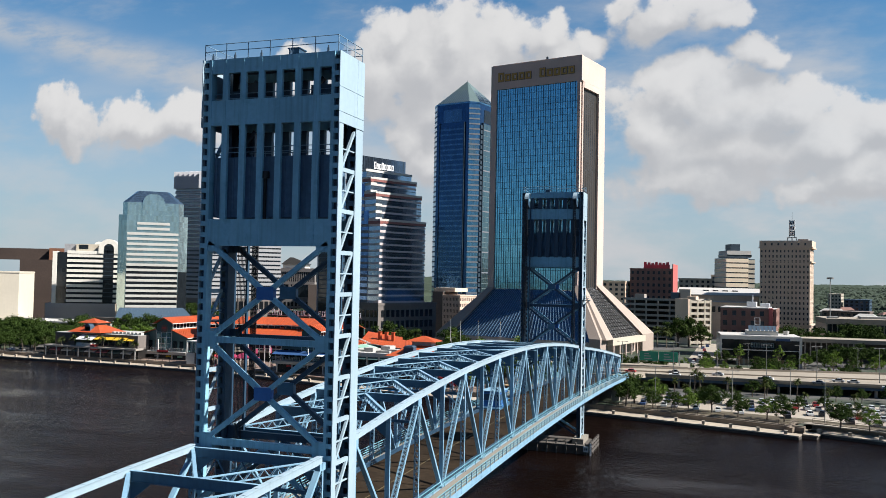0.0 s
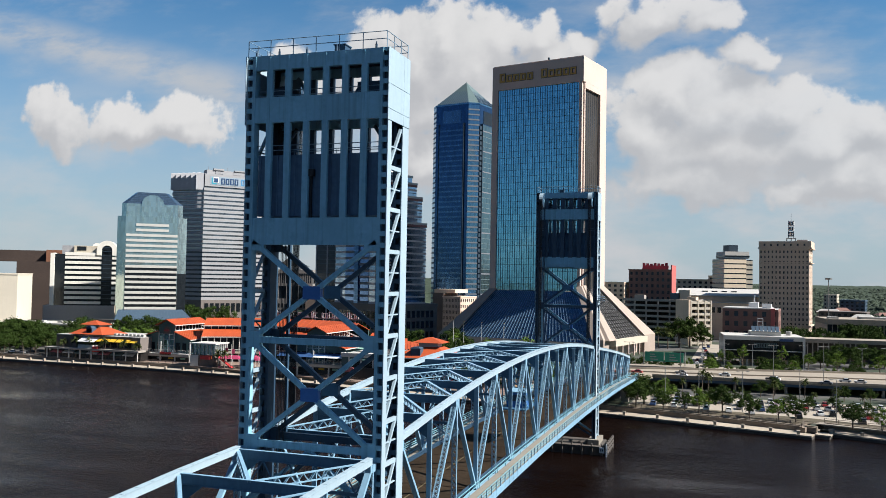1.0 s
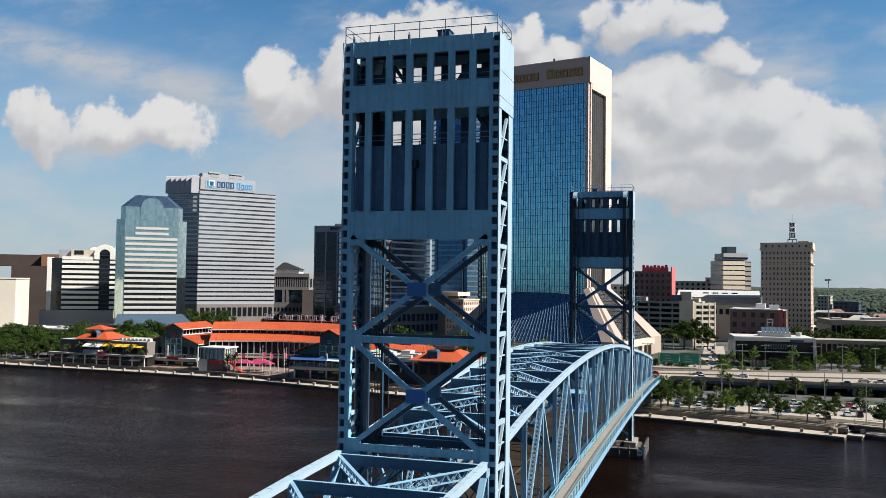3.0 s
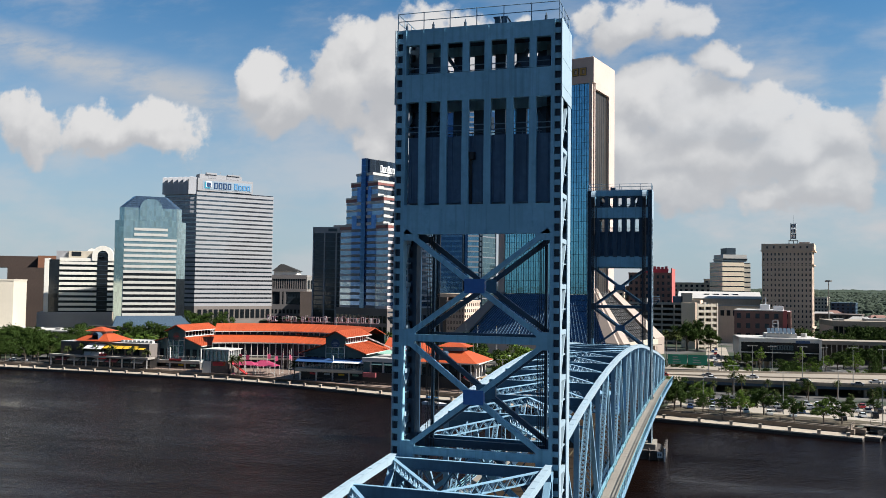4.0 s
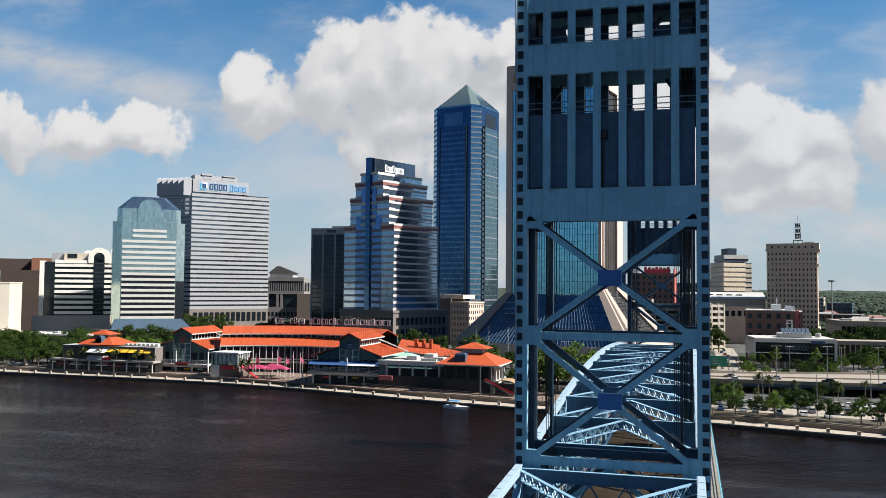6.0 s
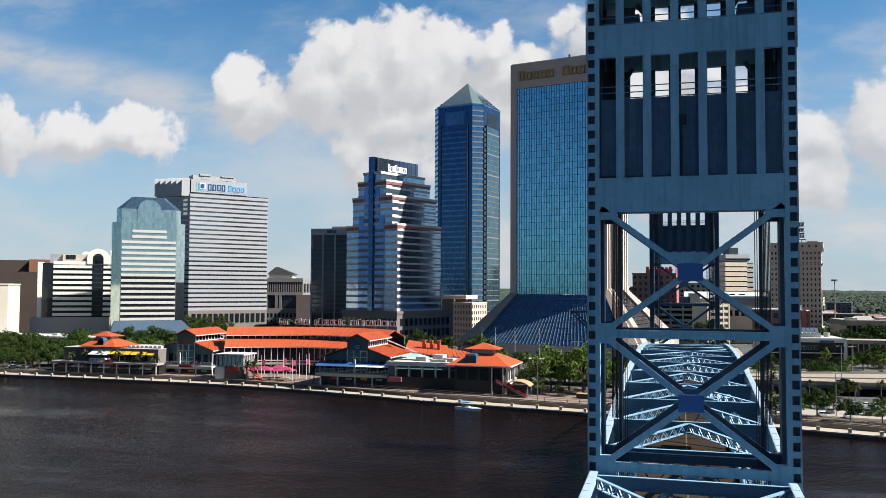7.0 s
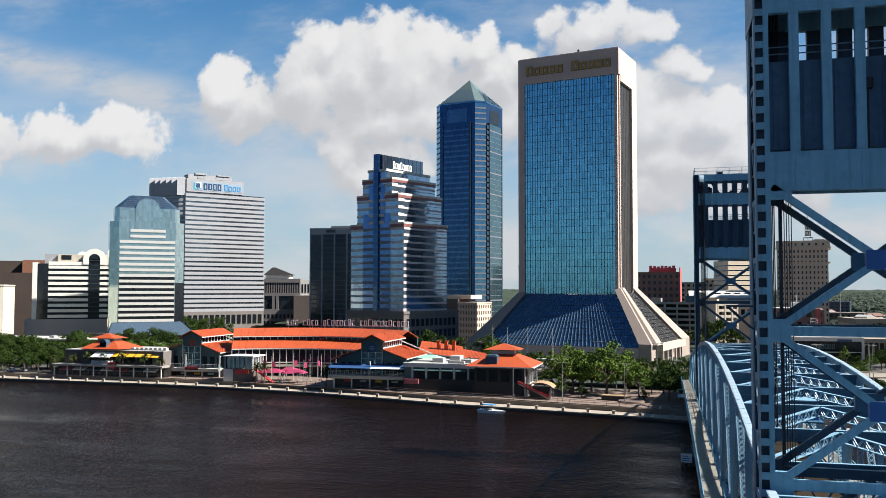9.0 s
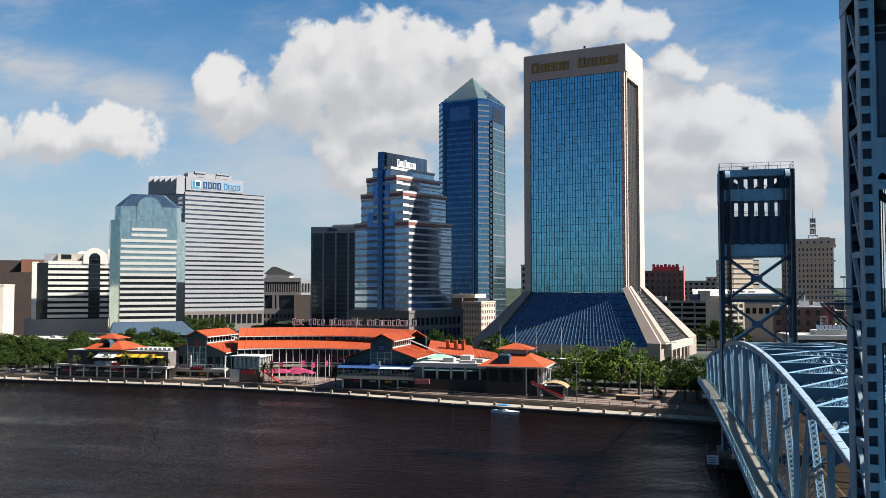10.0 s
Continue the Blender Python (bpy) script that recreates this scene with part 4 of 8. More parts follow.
def sign_bars(b, x0, x1, y, z0, z1, word, mat, depth=0.3, name="sign_shape", edge=True):
    """Lettering of a maker's sign as plain open frames, one for each character, tall or short."""
    n = len(word)
    step = (x1 - x0) / n
    for i, ch in enumerate(word):
        if ch == " ":
            continue
        zt = z0 + (z1 - z0) * (1.0 if ch == "X" else 0.8)
        xa, xb = x0 + i * step + step * 0.1, x0 + (i + 1) * step - step * 0.1
        w = step * 0.27

        def open_shape(grow, ya, yb):
            g = Geo()
            for p, q in ((xa, xa + w), (xb - w * 0.7, xb)):
                g.box(p - grow, q + grow, ya, yb, z0 - grow, zt + grow)
            for p, q in ((z0, z0 + w * 0.7), (zt - w * 0.7, zt)):
                g.box(xa + w, xb - w * 0.7, ya + 0.01, yb - 0.01, p - grow, q + grow)
            return g

        bar = part(name, open_shape(0.0, y - depth, y), mat, b)
        if edge:
            part("shape_edge", open_shape(step * 0.04, y - depth * 0.5, y + 0.02), MULLION_DARK, bar, "dark edge")


def roof_plant(b, spec, mat):
    for x0, x1, y0, y1, z0, z1 in spec:
        part("roof_plant", Geo().box(x0, x1, y0, y1, z0, z1), mat, b)


# Tall slab tower with flared base
def flared_tower():
    b = thing("office_tower", "taupe concrete tower with blue mirror glass and a flared base", "office tower", -66.9, 405.2, 0, GRID)
    H, K, F = 170.0, 37.5, 22.0
    W, D = 29.2, 34.8
    gz = 155.8
    part("glass_wall", Geo().box(-W + 3.6, W - 2.6, 0.9, D - 0.9, K, gz), GLASS_BLUE, b, "blue mirror glass curtain wall")
    part("side_glass", Geo().box(W - 2.2, W - 1.4, 3.4, D - 9.6, K, 158), BRONZE, b, "dark recessed side glass")
    part("side_glass", Geo().box(-W + 1.2, -W + 2.2, 4.0, D - 9.6, K, 158), BRONZE, b, "dark recessed side glass")
    part("header", Geo().box(-W, W, 0, D, gz, H - 0.01), TAUPE, b)
    part("side_header", Geo().box(W - 2.5, W - 0.02, 3.5, D - 9.5, 152.5, gz + 0.01), TAUPE, b)
    part("parapet", Geo().box(-W + 0.5, W - 0.5, 0.5, D - 0.5, H - 0.01, H + 0.5), TAUPE, b)
    # corner piers; the sun-side ones are fluted
    part("corner_pier", Geo().box(-W, -W + 3.7, 0, 4.2, K, gz), TAUPE, b)
    for xa, xb, ya, yb in ((W - 2.7, W - 0.9, 0, 1.6), (W - 2.4, W - 1.5, 1.6, 2.3), (W - 1.8, W - 0.3, 2.3, 3.6)):
        part("corner_pier", Geo().box(xa, xb, ya, yb, K, gz), TAUPE, b)
    part("corner_pier", Geo().box(W - 3.0, W, D - 9.6, D, K, gz), TAUPE, b)
    part("corner_pier", Geo().box(-W, -W + 3.0, D - 9.6, D, K, gz), TAUPE, b)
    n = 34
    xa, xb = -W + 3.7, W - 2.7
    for i in range(n + 1):
        x = xa + (xb - xa) * i / n
        part("mullion", Geo().box(x - 0.1, x + 0.1, 0.7, 0.9, K, gz), MULLION_DARK, b)
    for i in range(32):
        z = K + (gz - K) * i / 32
        part("transom", Geo().box(xa, xb, 0.82, 0.9, z - 0.07, z + 0.07), MULLION_DARK, b)
    for i in range(7):
        y = 4.6 + 3.0 * i
        part("side_mullion", Geo().box(W - 1.4, W - 1.3, y, y + 0.25, K, 153), MULLION_DARK, b)
    # flare: ribs at the corners, sloping glass between
    zb = 10.5
    for sx in (-1, 1):
        zr, kr = (12.6, 40.5) if sx > 0 else (zb + 0.6, K + 0.8)
        for back in (0, 1):
            w = 4.2 if sx < 0 else 3.4
            ya, yb = (0, 4.2) if not back else (D - 9.6, D)
            dy = -F if not back else F
            xo, xi = sx * W, sx * (W - w)
            lo, hi = sorted((xo, xi))
            deep = 0 if back else 6.0
            low = [(lo + sx * F, ya + dy), (hi + sx * F, ya + dy), (hi + sx * F, yb + dy + deep), (lo + sx * F, yb + dy + deep)]
            up = [(lo, ya), (hi, ya), (hi, yb), (lo, yb)]
            if not back:
                grow = -3.0 if sx > 0 else 6.0
                i0, i1 = (0, 3) if sx > 0 else (1, 2)
                for i in (i0, i1):
                    low[i] = (low[i][0] + grow, low[i][1])
            if sx > 0 and back:
                low = [(W + F - 7.5, D - 17 + F), (W + F + 1.0, D - 17 + F), (W + F + 1.0, D + F + 2), (W + F - 7.5, D + F + 2)]
            part("flared_rib", Geo().prism(low, zr, kr, top=up), FLARE, b)
            part("rib_foot", Geo().prism(low, 2.5, zr), FLARE, b)
            if sx > 0 and not back:
                lw = [(x + 2.6, y + 2.2) for x, y in low]
                uw = [(x + 0.35, y + 2.2) for x, y in up]
                part("flared_rib", Geo().prism(lw, zr - 0.4, kr + 0.4, top=uw), FLARE, b)
    part("sloping_glass", Geo().prism([(-W - F + 4, -F + 1.3), (W + F - 3.2, -F + 1.3), (W + F - 3.2, D + F - 1), (-W - F + 4, D + F - 1)], zb, K - 0.3,
                                      top=[(-W + 3.8, 0.85), (W - 3.0, 0.85), (W - 3.0, D - 1), (-W + 3.8, D - 1)]), GLASS_SLOPE, b, "deep blue sloping glass")
    for i in range(45):
        f = i / 44
        xl, xu = (-W - F + 4.5) + f * (2 * W + 2 * F - 8.4), (-W + 4.0) + f * (2 * W - 7.2)
        part("sloping_fin", Geo().beam((xl, -F + 1.1, zb + 0.1), (xu, 0.68, K - 0.3), 0.1, 0.3, up=(0, -0.77, 0.63)), MULLION_PALE, b)
    for i in range(1, 9):
        f = i / 9
        xl, xr = (-W - F + 4) * (1 - f) + (-W + 3.8) * f, (W + F - 3.2) * (1 - f) + (W - 3.0) * f
        y, z = (-F + 1.2) * (1 - f) + 0.75 * f, zb * (1 - f) + (K - 0.3) * f
        part("sloping_transom", Geo().beam((xl, y, z), (xr, y, z), 0.1, 0.14), MULLION_DARK, b)
    # side slope: tiled dark panels
    for i in range(14):
        f0, f1 = i / 14, (i + 0.86) / 14
        xs = [W + F * (1 - f) - 0.4 for f in (f0, f1)]
        zs = [zr - 0.2 + (kr - 1.6 - zr) * f for f in (f0, f1)]
        ya = [5.0 - (F - 2) * (1 - f) + 1 for f in (f0, f1)]
        yb = [D - 9.8 + (F - 8.0) * (1 - f) for f in (f0, f1)]
        part("side_slope_panel", Geo().slab([(xs[0], ya[0], zs[0]), (xs[0], yb[0], zs[0]), (xs[1], yb[1], zs[1]), (xs[1], ya[1], zs[1])], 0.3), SLOPE_DARK, b, "dark sloping glass row")
    for i in range(13):
        f = i / 12
        yl, yu = -F + 8 + f * (D + 2 * F - 29), 6.0 + f * (D - 17)
        part("side_slope_bar", Geo().beam((W + F - 0.3, yl, zr), (W - 0.3, yu, kr - 1.5), 0.08, 0.12, up=(1, 0, 0.8)), GREY_STONE, b)
    part("base_wall", Geo().box(-W - F + 3, W + F - 3, -F + 1.5, D + F - 5.5, 2.5, zb), TAUPE, b)
    part("entrance_canopy", Geo().box(W + F - 3, W + F + 3.5, -F + 9, D + F - 19, 9.0, 12.3), CREAM, b)
    for i in range(5):
        part("canopy_post", Geo().tube((W + F + 3, -F + 11 + i * 9, 2.5), (W + F + 3, -F + 11 + i * 9, 9.0), 0.5, 10), TAUPE, b)
    sign_bars(b, -W + 4.5, W - 4.0, 0.0, 160.3, 165.5, "Xxxxx Xxxxx", SIGN_GOLD, 0.5)
    roof_plant(b, [(-3, 1, 8, 12, H + 0.5, H + 2.2), (4, 5, 6, 7, H + 0.5, H + 3.5)], MULLION_DARK)
    return b


MULLION_PALE = surface("pale_blue_fin", (0.11, 0.165, 0.22), 0.4, metal=0.3, var=0.06)
flared_tower()


# Octagonal blue tower with a pyramid crown
def crowned_tower():
    b = thing("office_tower", "deep blue glass tower with chamfered corners and a pyramid crown", "office tower", -158.2, 562.0, 0, GRID)
    R, C = 20.5, 6.0

    def octo(r, c):
        return [(-r + c, -r), (r - c, -r), (r, -r + c), (r, r - c), (r - c, r), (-r + c, r), (-r, r - c), (-r, -r + c)]

    part("shaft", Geo().prism(octo(R, C), 2.5, 176.5), GLASS_CHAMFER, b, "steel blue glass shaft")
    for i in range(43):
        z = 8 + i * 3.9
        part("floor_band", Geo().prism(octo(R + 0.12, C), z, z + 1.1), CHAMFER_STONE, b)
    # projecting bays on each face
    for k in range(4):
        m = Matrix.Rotation(math.pi / 2 * k, 4, "Z")
        h = 161.5

        def turned(name, g, mat, label=""):
            g.v = [tuple(m @ Vector(p)) for p in g.v]
            part(name, g, mat, b, label)

        # east bay and corner glass are paler: sunlight put into their colour
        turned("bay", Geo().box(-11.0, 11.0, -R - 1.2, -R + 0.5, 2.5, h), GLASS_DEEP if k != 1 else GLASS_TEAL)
        for i in range(39):
            z = 8 + i * 3.9
            if k != 1:
                turned("bay_band", Geo().box(-11.05, 11.05, -R - 1.27, -R, z, z + 1.25), GLASS_BAND)
            else:
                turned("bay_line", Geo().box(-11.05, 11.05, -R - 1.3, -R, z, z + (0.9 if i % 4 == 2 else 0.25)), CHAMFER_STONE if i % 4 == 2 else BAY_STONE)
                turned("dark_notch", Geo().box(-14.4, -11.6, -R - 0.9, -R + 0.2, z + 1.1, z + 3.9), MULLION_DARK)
        for x in (-11.0, 11.0):
            turned("bay_edge", Geo().box(x - 0.35, x + 0.35, -R - 1.5, -R, 2.5, h + 0.6), MULLION_DARK)
        turned("side_strip", Geo().box(-14.4, -11.3, -R - 0.14, -R + 0.3, 2.5, 176.4), GLASS_DEEP)
        turned("side_strip", Geo().box(11.3, 14.4, -R - 0.14, -R + 0.3, 2.5, 176.4), GLASS_DEEP)
        turned("crown_wall", Geo().box(-11.3, 11.3, -R - 0.14, -R + 0.3, h, 176.4), GLASS_DEEP)
        turned("crown_window", Geo().box(-8.2, 8.2, -R - 0.3, -R + 0.3, 162.5, 172.5), GLASS_BAND if k != 1 else BLACK_GLASS)
    part("crown_band", Geo().prism(octo(R + 0.25, C), 176.5, 177.6), GLASS_CHAMFER, b)
    base = octo(R - 0.2, C)
    part("pyramid", Geo().prism(base, 177.6, 198.0, top=[(x * 0.03, y * 0.03) for x, y in base]), COPPER, b, "pale green pyramid roof")
    # dark seams that run up the four broad slopes
    for k in range(4):
        m = Matrix.Rotation(math.pi / 2 * k, 4, "Z")
        for i in range(15):
            x = -13.4 + i * 26.8 / 14
            f = 0.93 * (1 - abs(x) / 14.5)
            a, c = Vector((x, -R + 0.15, 177.9)), Vector((x, (-R + 0.15) * (1 - f), 177.9 + 20.1 * f))
            part("pyramid_seam", Geo().beam(m @ a, m @ c, 0.8, 0.3, up=m @ Vector((0, -0.7, 0.7))), SLATE_ROOF, b)
    part("finial", Geo().tube((0, 0, 197.5), (0, 0, 199.2), 0.3, 8, 0.1), COPPER, b)
    return b


crowned_tower()


# Stepped glass and stone tower seen on its corner
def stepped_tower():
    b = thing("office_tower", "stepped slate-blue glass tower with white and maroon stone bands", "office tower", -156.3, 390.3, 0, -24)
    part("podium", Geo().box(-43, 1.5, -1.5, 48, 2.5, 26.0), PODIUM, b)
    for i in range(3):
        z = 6 + i * 6.5
        for k in range(12):
            x = -42 + k * 3.65
            part("podium_window", Geo().box(x, x + 2.6, -1.62, -1.3, z, z + 4.2), BLACK_GLASS, b)
        for k in range(11):
            y = 1.0 + k * 4.1
            part("podium_window", Geo().box(1.3, 1.62, y, y + 2.6, z, z + 4.2), BLACK_GLASS, b)
    part("podium_cap", Geo().box(-43.3, 1.9, -1.9, 48.3, 26.0, 27.5), PODIUM, b)
    FLOOR = 3.81
    # outer stages: west edge, east edge, top, and the inner zone that rises through them
    stages = [(-41.2, 0.0, 27.5, 77.0, -31.2, -10.2), (-36.2, -4.1, 77.0, 93.6, -26.7, -14.4), (-31.8, -9.0, 93.6, 102.8, -23.5, -17.5), (-27.4, -13.2, 102.8, 108.2, -23.5, -17.5)]
    for s_, (x0, x1, z0, z1, w0, w1) in enumerate(stages):
        part("glass_block", Geo().box(x0, x1, 0, 38.4, z0, z1), GLASS_SLATE, b, "slate-blue glass block")
        part("inner_glass", Geo().box(w0, w1, -0.3, 1.0, z0, z1 + (6.0 if s_ < 2 else 0.0)), GLASS_INNER, b, "deeper blue glass bay")
        stone = PINK_GREY if s_ == 0 else WHITE_BAND
        n = max(1, round((z1 - z0) / FLOOR))
        h = (z1 - z0) / n
        for i in range(n):
            z = z0 + i * h
            if s_ < 3:
                for xa, xb in ((x0 - 0.12, w0), (w1, x1 - 0.1)):
                    part("stone_band", Geo().box(xa, xb, -0.15, 0.2, z, z + h * 0.34), stone, b)
                part("inner_band", Geo().box(w0, w1, -0.45, 0.2, z, z + h * 0.42), CHAMFER_STONE if s_ == 0 else WHITE_BAND, b)
                part("flank_band", Geo().box(x1 - 0.1, x1 + 0.15, -0.15, 38.5, z, z + h * 0.28), PINK_GREY, b)
                part("flank_line", Geo().box(x1, x1 + 0.1, 0, 38.4, z + h * 0.68, z + h * 0.74), MULLION_DARK, b)
                part("corner_block", Geo().box(x1 - 2.2, x1 + 0.22, -0.24, 4.8, z + h * 0.02, z + h * 0.42), stone, b)
        if s_ < 3:
            # maroon course under a white coping, on the outer zones and along the flanks
            for xa, xb in ((x0 - 0.3, w0), (w1, x1 + 0.3)):
                part("maroon_course", Geo().box(xa, xb, -0.4, 2.0, z1 - 2.4, z1 - 0.5), MAROON, b)
                part("white_coping", Geo().box(xa - 0.04, xb + 0.04, -0.5, 2.0, z1 - 0.5, z1 + 0.45), WHITE_BAND, b)
            part("maroon_course", Geo().box(x1 - 2.0, x1 + 0.3, 2.0, 38.8, z1 - 2.0, z1 - 0.6), MAROON, b)
            part("white_coping", Geo().box(x1 - 2.0, x1 + 0.4, 2.0, 38.9, z1 - 0.6, z1 + 0.7), WHITE_BAND, b)
            part("maroon_course", Geo().box(x0 - 0.3, x0 + 2.0, 2.0, 38.8, z1 - 2.0, z1 - 0.6), MAROON, b)
        else:
            part("white_coping", Geo().box(x0 - 0.3, x1 + 0.3, -0.5, 38.8, z1 - 1.2, z1 + 0.3), WHITE_BAND, b)
    # blue shaft up the middle of the shaded face
    part("blue_shaft", Geo().box(-22.3, -18.6, -1.2, 2.0, 27.5, 117.3), GLASS_DEEP, b, "deep blue glass shaft")
    for i in range(23):
        z = 29 + i * FLOOR
        part("shaft_line", Geo().box(-22.4, -18.5, -1.3, 2.0, z, z + 0.3), GLASS_INNER, b)
    part("sign_block", Geo().box(-22.2, -17.4, 1.0, 37.0, 108.2, 117.0), SIGN_SLATE, b)
    for i in range(10):
        y = 1.6 + i * 3.7
        part("sign_mullion", Geo().box(-17.5, -17.25, y, y + 0.2, 108.4, 117.0), MULLION_DARK, b)
    # open frames of the rooftop sign on the sunlit face
    for i in range(8):
        y, hh = 9.6 + i * 2.1, 4.4 if i in (0, 3) else 3.5
        g = Geo().box(-17.25, -16.9, y, y + 0.55, 109.8, 109.8 + hh).box(-17.25, -16.9, y + 1.25, y + 1.65, 109.8, 109.8 + hh)
        g.box(-17.25, -16.9, y + 0.5, y + 1.3, 109.8, 110.4).box(-17.25, -16.9, y + 0.5, y + 1.3, 109.2 + hh, 109.8 + hh)
        part("sign_shape", g, SIGN_WHITE, b)
    return b


stepped_tower()


def dark_block():
    b = thing("office_block", "dark glass office block with grey concrete frame", "office block", -294.7, 577, 0, 2)
    part("glass_core", Geo().box(0.5, 42, 0.5, 40, 2.5, 84), GLASS_DARK, b)
    for x in (0, 10, 20.5, 31, 41):
        part("frame_pier", Geo().box(x, x + 1.2, 0, 1.5, 2.5, 88), GREY_STONE, b)
    part("frame_top", Geo().box(0, 42.2, -0.02, 40, 84, 89.2), GREY_STONE, b)
    floors(b, 1.2, 41, 0.5, 39.5, 20, 84, 17, MULLION_DARK, 0.22, 0.1)
    roof_plant(b, [(16, 42, 6, 22, 89.2, 91.2)], GREY_STONE)
    part("sign_bar", Geo().box(14, 22, -0.25, -0.02, 85.4, 87.8), MULLION_DARK, b)


dark_block()


def banded_tower():
    b = thing("office_tower", "pale grey banded office tower with a finned crown", "office tower", -417.6, 592.0, 0, 51)
    W, D = 73.0, 74.0
    plan = [(0, 0), (W, 0), (W, 60), (12, 92), (-20.7, 27.3)]
    mid = Vector((26.0, 30.0))
    grown = [tuple(mid + (Vector(p) - mid) * 1.012) for p in plan]
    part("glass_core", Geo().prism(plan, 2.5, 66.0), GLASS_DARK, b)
    # upper floors get paler glass that carries the sky's reflection in its colour
    part("upper_glass", Geo().prism(plan, 66.0, 124.0), GLASS_ASH, b, "window glass greyed with a painted sky reflection")
    for i in range(26):
        z = 20.0 + i * 4.02
        part("spandrel_band", Geo().prism(grown, z, z + 2.55), GREY_BAND, b)
    part("base", Geo().prism(grown, 2.5, 20), PODIUM, b)
    for i in range(14):
        part("base_window", Geo().box(3 + i * 5.0, 6.4 + i * 5.0, -0.75, -0.3, 9.0, 17.0), BLACK_GLASS, b)
    part("parapet", Geo().box(0.3, W * 0.72, -0.6, 1.2, 124.5, 136.0), GREY_BAND, b)
    part("crown", Geo().prism([(0.3, 1.2), (W * 0.72, 1.2), (W * 0.72, 60), (12, 80), (-18.5, 27.3)], 124.5, 135.0), GREY_BAND, b)
    # saw-toothed fins along the crown of the receding face
    along, out = Vector((-0.604, 0.797)), Vector((-0.797, -0.604))
    for i in range(6):
        p, q = along * (0.4 + i * 5.6), along * (0.4 + (i + 1) * 5.6)
        tip = q + out * 4.4
        part("crown_fin", Geo().prism([tuple(p), tuple(q), tuple(tip)][::-1], 121.0, [136.4, 137.2, 136.4]), PALE_FIN, b)
        for z in (104.2, 108.2, 112.2, 116.2):
            part("fin_step", Geo().prism([tuple(p), tuple(q), tuple(q + out * 1.8)][::-1], z, z + 2.3), PALE_FIN, b)
    roof_plant(b, [(4, 44, 6, 16, 136, 140.5), (10, 20, 5, 8, 140.5, 142), (30, 42, 5, 8, 140.5, 141.5)], GREY_BAND)
    for x0, x1 in ((12, 19), (29, 41)):
        part("louvre", Geo().box(x0, x1, 5.8, 6.1, 137.2, 139.6), GREY_STONE, b)
    for x in (6, 24, 36, 43):
        part("aerial", Geo().tube((x, 8, 140), (x, 8, 144), 0.15), GREY_STONE, b)
    part("sign_panel", Geo().box(5, W * 0.7, -0.75, -0.6, 126.0, 133.8), SIGN_PANEL, b)
    part("sign_mark", Geo().box(6.6, 11.6, -0.95, -0.75, 126.8, 132.6), SIGN_TEAL, b)
    part("sign_mark", Geo().box(8.0, 13.2, -1.05, -0.95, 128.0, 133.2), SIGN_WHITE, b)
    part("sign_mark", Geo().box(8.6, 12.2, -1.2, -1.05, 128.4, 132.2), SIGN_BLUE, b)
    sign_bars(b, 15, 32, -0.75, 127.0, 132.6, "XXXX", SIGN_BLUE, 0.25, edge=False)
    sign_bars(b, 34, 50, -0.75, 127.0, 132.6, "Xxxx", SIGN_SKY, 0.25, edge=False)


banded_tower()


